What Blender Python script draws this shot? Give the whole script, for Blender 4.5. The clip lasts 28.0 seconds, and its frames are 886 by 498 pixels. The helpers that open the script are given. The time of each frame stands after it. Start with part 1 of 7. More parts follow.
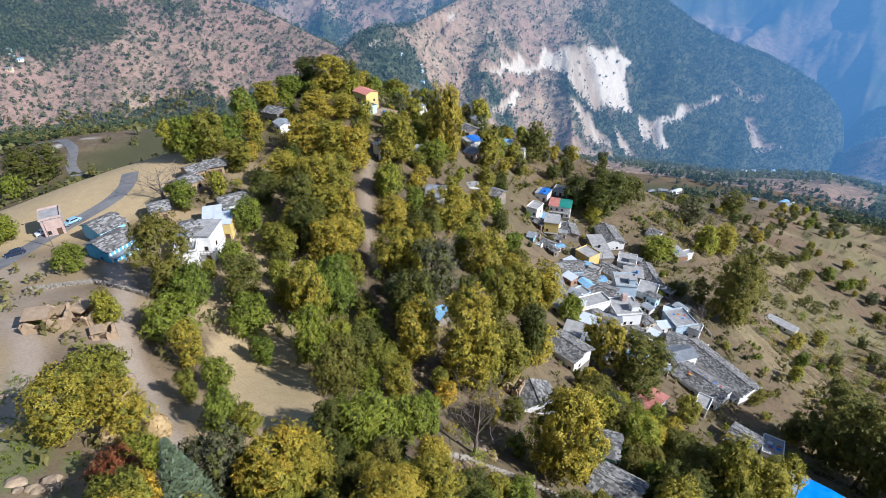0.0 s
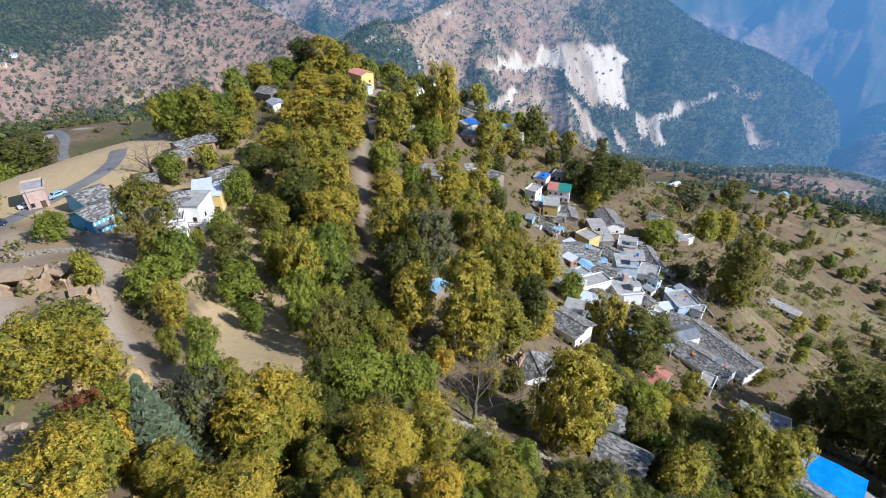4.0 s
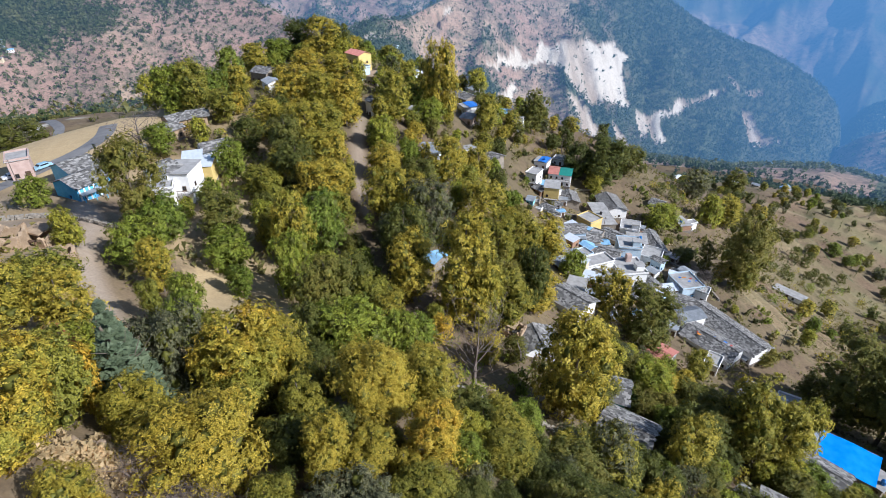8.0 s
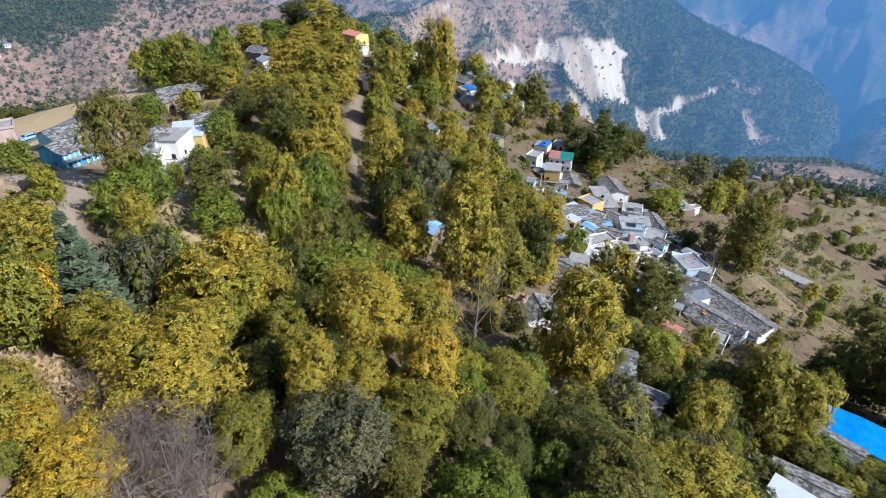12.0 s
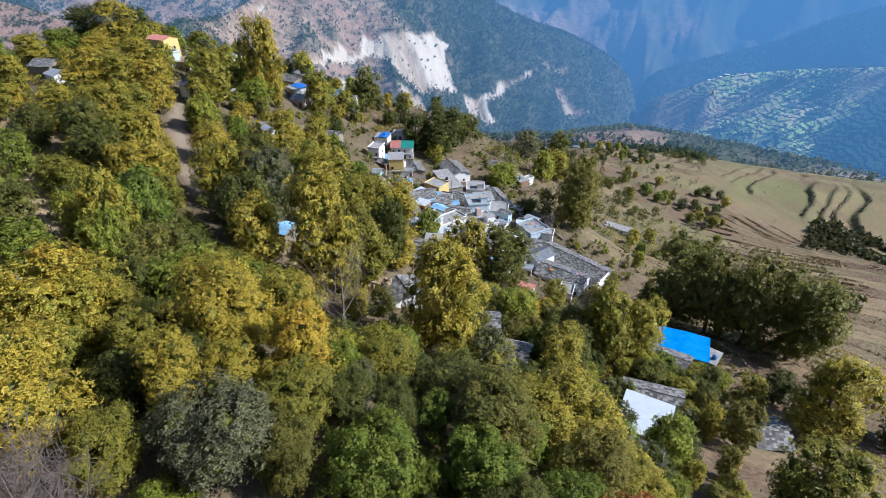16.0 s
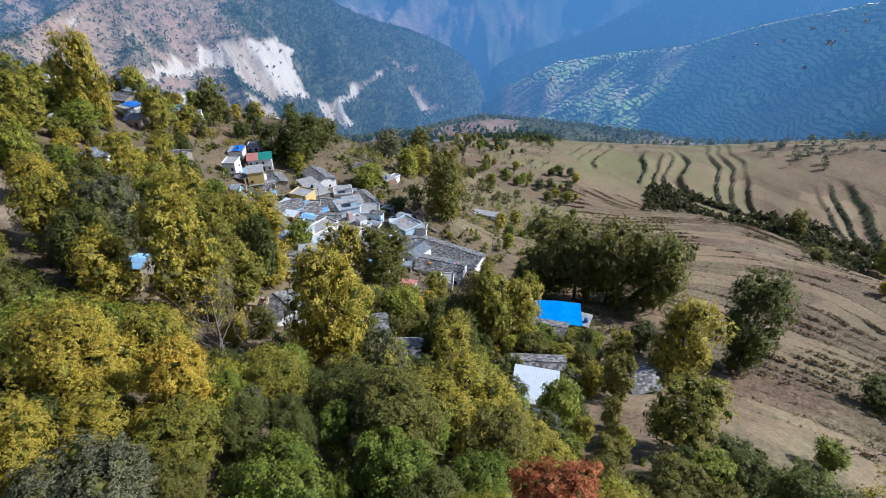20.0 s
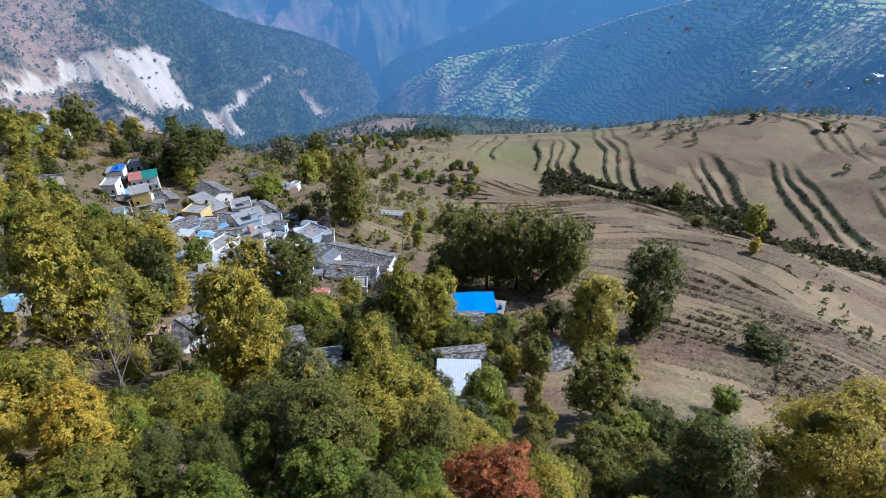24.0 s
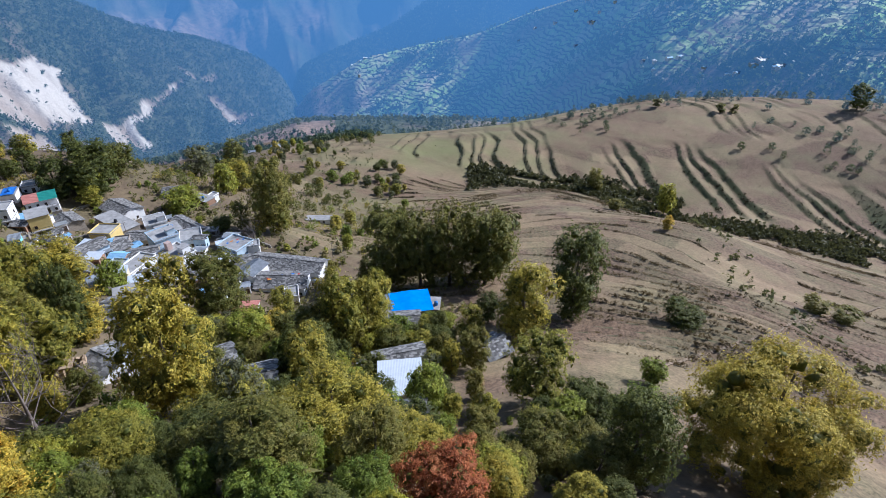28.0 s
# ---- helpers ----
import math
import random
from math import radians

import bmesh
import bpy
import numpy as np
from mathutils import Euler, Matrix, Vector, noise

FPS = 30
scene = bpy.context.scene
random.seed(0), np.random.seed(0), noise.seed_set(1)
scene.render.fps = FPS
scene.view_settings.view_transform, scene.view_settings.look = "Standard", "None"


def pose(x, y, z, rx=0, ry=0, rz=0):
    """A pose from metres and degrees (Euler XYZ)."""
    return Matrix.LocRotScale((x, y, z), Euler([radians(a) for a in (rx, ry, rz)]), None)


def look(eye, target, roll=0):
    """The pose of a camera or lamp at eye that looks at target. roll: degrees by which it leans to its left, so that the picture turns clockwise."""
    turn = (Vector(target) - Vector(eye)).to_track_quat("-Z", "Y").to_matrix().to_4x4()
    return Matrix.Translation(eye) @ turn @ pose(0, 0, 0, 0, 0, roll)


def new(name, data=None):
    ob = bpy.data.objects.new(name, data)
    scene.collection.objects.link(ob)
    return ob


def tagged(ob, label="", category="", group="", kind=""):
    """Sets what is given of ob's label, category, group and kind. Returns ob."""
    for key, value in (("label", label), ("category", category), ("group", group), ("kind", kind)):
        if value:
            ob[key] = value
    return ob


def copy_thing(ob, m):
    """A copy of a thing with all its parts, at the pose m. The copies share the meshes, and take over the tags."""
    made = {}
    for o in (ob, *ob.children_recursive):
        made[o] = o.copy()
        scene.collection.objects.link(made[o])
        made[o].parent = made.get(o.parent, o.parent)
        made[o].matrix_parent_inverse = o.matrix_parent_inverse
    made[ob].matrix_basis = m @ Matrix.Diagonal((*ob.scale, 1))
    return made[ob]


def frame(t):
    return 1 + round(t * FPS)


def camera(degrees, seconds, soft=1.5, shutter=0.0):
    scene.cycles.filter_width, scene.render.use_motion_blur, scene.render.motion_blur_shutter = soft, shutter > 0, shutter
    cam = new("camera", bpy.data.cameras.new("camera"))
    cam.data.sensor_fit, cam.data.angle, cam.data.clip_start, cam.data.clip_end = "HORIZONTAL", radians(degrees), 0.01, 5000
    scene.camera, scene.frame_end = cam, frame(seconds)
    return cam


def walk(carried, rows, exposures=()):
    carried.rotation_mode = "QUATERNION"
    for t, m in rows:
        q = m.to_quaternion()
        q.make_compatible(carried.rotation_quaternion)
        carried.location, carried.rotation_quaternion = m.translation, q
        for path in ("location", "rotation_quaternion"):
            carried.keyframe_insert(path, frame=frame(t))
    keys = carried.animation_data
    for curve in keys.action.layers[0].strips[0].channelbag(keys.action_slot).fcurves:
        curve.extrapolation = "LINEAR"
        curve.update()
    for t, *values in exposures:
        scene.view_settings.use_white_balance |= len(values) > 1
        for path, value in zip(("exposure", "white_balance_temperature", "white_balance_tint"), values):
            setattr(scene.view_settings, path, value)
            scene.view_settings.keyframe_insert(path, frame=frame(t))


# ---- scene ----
cam = camera(79.03, 28.0, soft=0.6)
PATH = [
    (0, pose(0.00, 0.00, 165.00, 57.55, 0, 0.00)),
    (1, pose(-0.05, -0.10, 162.98, 57.55, 0, -0.04)),
    (2, pose(-0.10, -0.15, 160.83, 57.57, 0, -0.13)),
    (3, pose(-0.01, -0.26, 158.74, 57.59, 0, -0.25)),
    (5.5, pose(0.21, -0.31, 153.88, 57.63, 0, -0.35)),
    (6, pose(0.25, -0.37, 152.87, 57.63, 0, -0.36)),
    (7, pose(0.32, -0.33, 150.75, 57.65, 0, -0.39)),
    (8, pose(0.41, -0.28, 148.70, 57.65, 0, -0.36)),
    (9, pose(0.47, -0.24, 146.73, 57.62, 0, -0.39)),
    (10, pose(0.43, -0.31, 144.77, 57.65, 0, -0.40)),
    (11, pose(0.43, -0.36, 142.80, 57.67, 0, -0.43)),
    (12, pose(0.57, -0.50, 141.00, 57.68, 0, -0.45)),
    (12.5, pose(0.65, -0.69, 140.31, 57.66, 0, -1.87)),
    (14.5, pose(0.55, -2.70, 139.45, 57.61, 0, -10.59)),
    (15, pose(0.55, -2.70, 139.45, 57.62, 0, -11.80)),
    (15.5, pose(0.55, -2.70, 139.45, 57.60, 0, -15.07)),
    (16, pose(0.55, -2.70, 139.45, 57.54, 0, -18.15)),
    (17, pose(0.55, -2.70, 139.45, 57.56, 0, -21.70)),
    (18, pose(0.55, -2.70, 139.45, 57.55, 0, -26.10)),
    (19, pose(0.55, -2.70, 139.45, 57.58, 0, -30.67)),
    (20, pose(0.55, -2.70, 139.45, 57.59, 0, -33.62)),
    (21, pose(0.55, -2.70, 139.45, 57.57, 0, -35.33)),
    (21.5, pose(0.55, -2.70, 139.45, 57.60, 0, -37.00)),
    (23.5, pose(0.55, -2.70, 139.45, 57.58, 0, -43.42)),
    (24, pose(0.55, -2.70, 139.45, 57.53, 0, -44.89)),
    (25, pose(0.55, -2.70, 139.45, 57.44, 0, -47.47)),
    (26, pose(0.55, -2.70, 139.45, 57.40, 0, -51.55)),
    (27, pose(0.55, -2.70, 139.45, 57.39, 0, -52.91)),
    (28, pose(0.55, -2.70, 139.45, 57.38, 0, -53.59)),
]
walk(cam, PATH, [(0, 0.52, 5800, 12.5), (12, 0.5, 5750, 12.5), (22, 0.36, 5550, 14), (28, 0.36, 5450, 15)])

# ---- light ----
SUN_AZ, SUN_EL = radians(114), radians(36)
SUN_DIR = Vector((math.sin(SUN_AZ) * math.cos(SUN_EL), math.cos(SUN_AZ) * math.cos(SUN_EL), math.sin(SUN_EL)))
world = bpy.data.worlds.new("sky")
scene.world = world
world.use_nodes = True
_wn = world.node_tree
_sky = _wn.nodes.new("ShaderNodeTexSky")
_sky.sky_type, _sky.sun_disc = "NISHITA", False
_sky.sun_elevation, _sky.sun_rotation = SUN_EL, SUN_AZ
_sky.altitude, _sky.dust_density = 1500, 1.5
_bg = _wn.nodes["Background"]
_wn.links.new(_sky.outputs[0], _bg.inputs[0])
_bg.inputs[1].default_value = 0.088
sun = new("sun", bpy.data.lights.new("sun", "SUN"))
sun.data.energy, sun.data.angle, sun.data.color = 4.8, radians(0.55), (1.0, 0.955, 0.88)
sun.matrix_world = look((300, -150, 300), Vector((300, -150, 300)) - SUN_DIR)

# ---- materials ----
def material(name, rough=0.9, metal=0.0):
    m = bpy.data.materials.new(name)
    m.use_nodes = True
    b = m.node_tree.nodes["Principled BSDF"]
    b.inputs["Roughness"].default_value, b.inputs["Metallic"].default_value = rough, metal
    b.inputs["Specular IOR Level"].default_value = 0.25
    return m, m.node_tree, b


def node(nt, kind, **values):
    n = nt.nodes.new(kind)
    for key, value in values.items():
        n.inputs[key.replace("_", " ")].default_value = value
    return n


def noise_fac(nt, size, detail=4, space="Object", rough=0.6):
    """A noise with lumps of about size metres."""
    co = nt.nodes.new("ShaderNodeTexCoord")
    n = node(nt, "ShaderNodeTexNoise", Scale=1.0 / size, Detail=detail, Roughness=rough)
    nt.links.new(co.outputs[space], n.inputs["Vector"])
    return n.outputs["Fac"]


def ramp(nt, fac, stops):
    r = nt.nodes.new("ShaderNodeValToRGB")
    e = r.color_ramp.elements
    e[0].position, e[0].color = stops[0][0], (*stops[0][1], 1)
    e[1].position, e[1].color = stops[-1][0], (*stops[-1][1], 1)
    for p, c in stops[1:-1]:
        e.new(p).color = (*c, 1)
    nt.links.new(fac, r.inputs[0])
    return r.outputs[0]


def mix(nt, fac, a, b, mode="MIX"):
    n = nt.nodes.new("ShaderNodeMix")
    n.data_type, n.blend_type = "RGBA", mode
    for value, slot in ((fac, n.inputs[0]), (a, n.inputs[6]), (b, n.inputs[7])):
        if isinstance(value, (int, float)):
            slot.default_value = value
        elif isinstance(value, tuple):
            slot.default_value = (*value, 1)
        else:
            nt.links.new(value, slot)
    return n.outputs[2]


def maths(nt, what, a, b=None):
    n = nt.nodes.new("ShaderNodeMath")
    n.operation = what
    for slot, v in zip(n.inputs, (a, b)):
        if isinstance(v, (int, float)):
            slot.default_value = v
        elif v is not None:
            nt.links.new(v, slot)
    return n.outputs[0]


def bump(nt, b, fac, strength, distance):
    n = node(nt, "ShaderNodeBump", Strength=strength, Distance=distance)
    nt.links.new(fac, n.inputs["Height"])
    nt.links.new(n.outputs[0], b.inputs["Normal"])


def channel(nt, name):
    """A cover attribute of the land, split into its three parts."""
    a = nt.nodes.new("ShaderNodeAttribute")
    a.attribute_name = name
    s = nt.nodes.new("ShaderNodeSeparateColor")
    nt.links.new(a.outputs["Color"], s.inputs[0])
    return s.outputs


def earth_material(name, soil, grass, scrub, grain=1.0):
    """Land: soil and dry grass, scrub patches, pale rock, trodden earth."""
    m, nt, b = material(name, 0.95)
    cover, cover2 = channel(nt, "cover"), channel(nt, "cover_more")
    big, mid, fine = noise_fac(nt, 22 * grain, 5), noise_fac(nt, 2.6 * grain, 6, rough=0.7), noise_fac(nt, 0.35 * grain, 3)
    base = mix(nt, ramp(nt, big, [(0.35, (0, 0, 0)), (0.65, (1, 1, 1))]), soil, grass)
    base = mix(nt, ramp(nt, mid, [(0.45, (0, 0, 0)), (0.75, (1, 1, 1))]), base, tuple(c * 0.62 for c in soil))
    field = mix(nt, ramp(nt, mid, [(0.3, (0, 0, 0)), (0.7, (1, 1, 1))]), (0.138, 0.091, 0.058), (0.222, 0.153, 0.098))
    field = mix(nt, ramp(nt, big, [(0.42, (0, 0, 0)), (0.66, (1, 1, 1))]), field, (0.20, 0.165, 0.09))
    clods = ramp(nt, noise_fac(nt, 0.9, 5, rough=0.8), [(0.36, (0.45, 0.45, 0.45)), (0.5, (1, 1, 1)), (0.64, (1.45, 1.4, 1.35))])
    field = mix(nt, 1.0, field, clods, "MULTIPLY")
    base = mix(nt, cover[0], base, field)
    base = mix(nt, cover2[2], base, mix(nt, mid, (0.40, 0.29, 0.15), (0.56, 0.43, 0.25)))
    base = mix(nt, cover[2], base, mix(nt, mid, scrub, tuple(c * 2.2 for c in scrub)))
    base = mix(nt, cover2[1], base, mix(nt, mid, (0.135, 0.155, 0.055), (0.225, 0.215, 0.095)))
    co = nt.nodes.new("ShaderNodeTexCoord")
    squash = nt.nodes.new("ShaderNodeMapping")
    squash.inputs["Scale"].default_value = (1.0, 0.12, 0.25)
    nt.links.new(co.outputs["Object"], squash.inputs["Vector"])
    runs = node(nt, "ShaderNodeTexNoise", Scale=0.05, Detail=6, Roughness=0.7)
    nt.links.new(squash.outputs[0], runs.inputs["Vector"])
    rock = mix(nt, ramp(nt, runs.outputs["Fac"], [(0.4, (0, 0, 0)), (0.58, (1, 1, 1))]), (0.30, 0.25, 0.19), (0.60, 0.55, 0.47))
    base = mix(nt, cover[1], base, mix(nt, 0.6, rock, mix(nt, noise_fac(nt, 14, 6), (0.5, 0.5, 0.5), (1.3, 1.3, 1.3)), "MULTIPLY"))
    base = mix(nt, cover2[0], base, mix(nt, mid, (0.32, 0.25, 0.185), (0.46, 0.375, 0.285)))
    base = mix(nt, 0.55, base, mix(nt, fine, (0.25, 0.25, 0.25), (1.5, 1.5, 1.5)), "MULTIPLY")
    nt.links.new(base, b.inputs["Base Color"])
    bump(nt, b, mid, 0.6, 0.25 if grain == 1 else 0.6 * grain)
    return m


M_GROUND = earth_material("ground_earth", (0.148, 0.104, 0.068), (0.21, 0.158, 0.09), (0.045, 0.05, 0.02))
HAZE_GLOW = (0.085, 0.23, 0.46)


def add_haze_glow(m, nt, shader, amount):
    """Mixes a blue emission over a distant surface as painted haze."""
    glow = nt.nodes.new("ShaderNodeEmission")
    glow.inputs[0].default_value = (*HAZE_GLOW, 1)
    hazed = nt.nodes.new("ShaderNodeMixShader")
    nt.links.new(amount, hazed.inputs[0])
    nt.links.new(shader, hazed.inputs[1])
    nt.links.new(glow.outputs[0], hazed.inputs[2])
    nt.links.new(hazed.outputs[0], nt.nodes["Material Output"].inputs[0])
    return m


def hill_material(name):
    """Far hillsides: pinkish soil and dry grass, pale slide rock, wood floor, and narrow terraces between shrubby banks."""
    m, nt, b = material(name, 0.95)
    kind, more = channel(nt, "hill_cover"), channel(nt, "hill_more")
    big, mid, fine = noise_fac(nt, 150, 5), noise_fac(nt, 30, 6, rough=0.7), noise_fac(nt, 7, 4, rough=0.75)
    soil = mix(nt, ramp(nt, big, [(0.38, (0, 0, 0)), (0.62, (1, 1, 1))]), (0.36, 0.23, 0.165), (0.40, 0.30, 0.20))
    soil = mix(nt, more[1], soil, (0.33, 0.21, 0.158))
    soil = mix(nt, ramp(nt, mid, [(0.46, (0, 0, 0)), (0.62, (1, 1, 1))]), soil, (0.20, 0.15, 0.105))
    soil = mix(nt, ramp(nt, fine, [(0.52, (0, 0, 0)), (0.66, (1, 1, 1))]), soil, (0.10, 0.10, 0.055))
    wood = mix(nt, ramp(nt, fine, [(0.38, (0, 0, 0)), (0.62, (1, 1, 1))]), (0.035, 0.05, 0.026), (0.11, 0.12, 0.062))
    pos = nt.nodes.new("ShaderNodeTexCoord")
    sep = nt.nodes.new("ShaderNodeSeparateXYZ")
    nt.links.new(pos.outputs["Object"], sep.inputs[0])
    level = maths(nt, "ADD", sep.outputs[2], maths(nt, "MULTIPLY", noise_fac(nt, 120, 4), 60.0))
    level = maths(nt, "ADD", level, maths(nt, "MULTIPLY", noise_fac(nt, 40, 3), 15.0))
    step = maths(nt, "FRACT", maths(nt, "DIVIDE", level, 10.0))
    bank = ramp(nt, step, [(0.26, (1, 1, 1)), (0.36, (0, 0, 0)), (0.93, (0, 0, 0)), (1.0, (1, 1, 1))])
    bank = maths(nt, "MULTIPLY", bank, ramp(nt, noise_fac(nt, 45, 4), [(0.34, (0.25, 0.25, 0.25)), (0.46, (1, 1, 1))]))
    plots = ramp(nt, noise_fac(nt, 85, 5), [(0.36, (0.56, 0.45, 0.30)), (0.45, (0.52, 0.58, 0.28)), (0.55, (0.40, 0.62, 0.17)), (0.66, (0.62, 0.60, 0.32))])
    fields = mix(nt, bank, plots, mix(nt, fine, (0.035, 0.05, 0.03), (0.09, 0.10, 0.055)))
    base = mix(nt, kind[2], soil, fields)
    base = mix(nt, kind[1], base, wood)
    rock = mix(nt, more[0], (0.28, 0.20, 0.13), (0.60, 0.53, 0.43))
    rock = mix(nt, 0.45, rock, mix(nt, fine, (0.45, 0.45, 0.45), (1.45, 1.45, 1.45)), "MULTIPLY")
    base = mix(nt, kind[0], base, rock)
    nt.links.new(base, b.inputs["Base Color"])
    # each field lies level between its banks
    tread = maths(nt, "MULTIPLY", maths(nt, "MULTIPLY", step, -10.0), kind[2])
    bump(nt, b, maths(nt, "ADD", tread, maths(nt, "MULTIPLY", fine, 3.0)), 1.0, 1.0)
    # distance haze is painted over the hillside as blue emission
    return add_haze_glow(m, nt, b.outputs[0], more[2])


M_HILL = hill_material("far_hill_earth")


def leaf_material(name, stops, haze=False, gloss=0.5, sprays=0.0):
    """Leaves: hue by tree and by leaf, light passing through."""
    m, nt, b = material(name, gloss)
    geo, info = nt.nodes.new("ShaderNodeNewGeometry"), nt.nodes.new("ShaderNodeObjectInfo")
    sum_ = nt.nodes.new("ShaderNodeMath")
    sum_.operation = "MULTIPLY_ADD"
    nt.links.new(geo.outputs["Random Per Island"], sum_.inputs[0])
    sum_.inputs[1].default_value = 0.16
    half = nt.nodes.new("ShaderNodeMath")
    half.operation = "MULTIPLY"
    half.inputs[1].default_value = 0.8
    nt.links.new(info.outputs["Random"], half.inputs[0])
    nt.links.new(half.outputs[0], sum_.inputs[2])
    shift = maths(nt, "MULTIPLY", maths(nt, "SUBTRACT", noise_fac(nt, 3.0 if not haze else 40.0, 2), 0.5), 1.1)
    color = ramp(nt, maths(nt, "ADD", maths(nt, "ADD", sum_.outputs[0], shift), 0.03), stops)
    color = mix(nt, 0.8, color, mix(nt, ramp(nt, noise_fac(nt, 0.7 if not haze else 2.5, 4, rough=0.85), [(0.38, (0, 0, 0)), (0.62, (1, 1, 1))]), (0.7, 0.74, 0.68), (1.4, 1.34, 1.3)), "MULTIPLY")
    nt.links.new(color, b.inputs["Base Color"])
    out = nt.nodes["Material Output"]
    tr = nt.nodes.new("ShaderNodeBsdfTranslucent")
    nt.links.new(color, tr.inputs[0])
    ms = nt.nodes.new("ShaderNodeMixShader")
    ms.inputs[0].default_value = 0.42
    nt.links.new(b.outputs[0], ms.inputs[1])
    nt.links.new(tr.outputs[0], ms.inputs[2])
    nt.links.new(ms.outputs[0], out.inputs[0])
    if sprays:
        # each spray is many small leaves, turned their own way, with gaps between them
        co = nt.nodes.new("ShaderNodeTexCoord")
        cell = node(nt, "ShaderNodeTexVoronoi", Scale=1.0 / sprays)
        nt.links.new(co.outputs["Object"], cell.inputs["Vector"])
        own = nt.nodes.new("ShaderNodeSeparateColor")
        nt.links.new(cell.outputs["Color"], own.inputs[0])
        leafy = mix(nt, 1.0, color, ramp(nt, own.outputs[0], [(0, (0.7, 0.74, 0.7)), (0.6, (1.0, 1.0, 1.0)), (1, (1.35, 1.3, 1.2))]), "MULTIPLY")
        nt.links.new(leafy, b.inputs["Base Color"])
        nt.links.new(leafy, tr.inputs[0])
        turn = nt.nodes.new("ShaderNodeVectorMath")
        turn.operation = "MULTIPLY_ADD"
        nt.links.new(cell.outputs["Color"], turn.inputs[0])
        turn.inputs[1].default_value = (1.1, 1.1, 1.1)
        turn.inputs[2].default_value = (-0.55, -0.55, -0.5)
        add = nt.nodes.new("ShaderNodeVectorMath")
        add.operation = "ADD"
        nt.links.new(geo.outputs["Normal"], add.inputs[0])
        nt.links.new(turn.outputs[0], add.inputs[1])
        facing = nt.nodes.new("ShaderNodeVectorMath")
        facing.operation = "NORMALIZE"
        nt.links.new(add.outputs[0], facing.inputs[0])
        nt.links.new(facing.outputs[0], b.inputs["Normal"])
        solid = ramp(nt, cell.outputs["Distance"], [(0.56, (1, 1, 1)), (0.58, (0, 0, 0))])
        clear = nt.nodes.new("ShaderNodeBsdfTransparent")
        gaps = nt.nodes.new("ShaderNodeMixShader")
        nt.links.new(solid, gaps.inputs[0])
        nt.links.new(clear.outputs[0], gaps.inputs[1])
        nt.links.new(ms.outputs[0], gaps.inputs[2])
        nt.links.new(gaps.outputs[0], out.inputs[0])
    if haze:
        # far leaves get blue emission mixed in as painted haze
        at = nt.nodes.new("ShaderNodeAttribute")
        at.attribute_name = "haze"
        add_haze_glow(m, nt, ms.outputs[0], at.outputs["Fac"])
    return m


L_OLIVE = leaf_material("olive_leaves", [(0, (0.235, 0.232, 0.04)), (0.5, (0.38, 0.328, 0.048)), (1, (0.50, 0.385, 0.054))], sprays=0.2)
L_GREEN = leaf_material("green_leaves", [(0, (0.15, 0.205, 0.032)), (0.5, (0.265, 0.305, 0.042)), (1, (0.43, 0.385, 0.05))], sprays=0.2)
L_DARK = leaf_material("dark_leaves", [(0, (0.075, 0.093, 0.024)), (0.5, (0.14, 0.15, 0.034)), (1, (0.26, 0.22, 0.046))], sprays=0.2)
L_YELLOW = leaf_material("yellow_leaves", [(0, (0.20, 0.215, 0.04)), (0.5, (0.35, 0.325, 0.05)), (0.8, (0.52, 0.385, 0.05)), (1, (0.63, 0.41, 0.05))], sprays=0.2)
L_CEDAR = leaf_material("cedar_needles", [(0, (0.12, 0.165, 0.10)), (1, (0.29, 0.345, 0.215))])
L_GREY = leaf_material("grey_leaves", [(0, (0.082, 0.094, 0.047)), (1, (0.215, 0.21, 0.115))], sprays=0.2)
L_RED = leaf_material("russet_leaves", [(0, (0.2, 0.07, 0.036)), (0.5, (0.44, 0.15, 0.06)), (1, (0.6, 0.28, 0.1))], sprays=0.2)
L_SCRUB = leaf_material("scrub_leaves", [(0, (0.08, 0.09, 0.036)), (0.5, (0.17, 0.17, 0.06)), (1, (0.3, 0.24, 0.09))])
L_BANK = leaf_material("bank_scrub_leaves", [(0, (0.035, 0.033, 0.016)), (0.5, (0.075, 0.063, 0.03)), (1, (0.16, 0.115, 0.055))])
L_GULLY = leaf_material("gully_leaves", [(0, (0.04, 0.042, 0.016)), (0.5, (0.085, 0.085, 0.03)), (1, (0.15, 0.125, 0.05))])
L_STRAW = leaf_material("dry_grass_blades", [(0, (0.12, 0.088, 0.045)), (0.5, (0.22, 0.165, 0.08)), (1, (0.36, 0.27, 0.13))])
L_STRAW_PALE = leaf_material("bleached_straw", [(0, (0.34, 0.24, 0.12)), (1, (0.62, 0.48, 0.28))])
# crown insides: a darker leaf tone stands in for shade between boughs
L_INNER_SHADE = leaf_material("inner_leaves_shade", [(0, (0.11, 0.13, 0.026)), (1, (0.19, 0.185, 0.038))])
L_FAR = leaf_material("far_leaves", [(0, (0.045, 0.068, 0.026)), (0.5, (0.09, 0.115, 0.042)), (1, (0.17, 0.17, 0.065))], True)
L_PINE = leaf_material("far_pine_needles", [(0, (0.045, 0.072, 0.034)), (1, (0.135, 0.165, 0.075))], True)


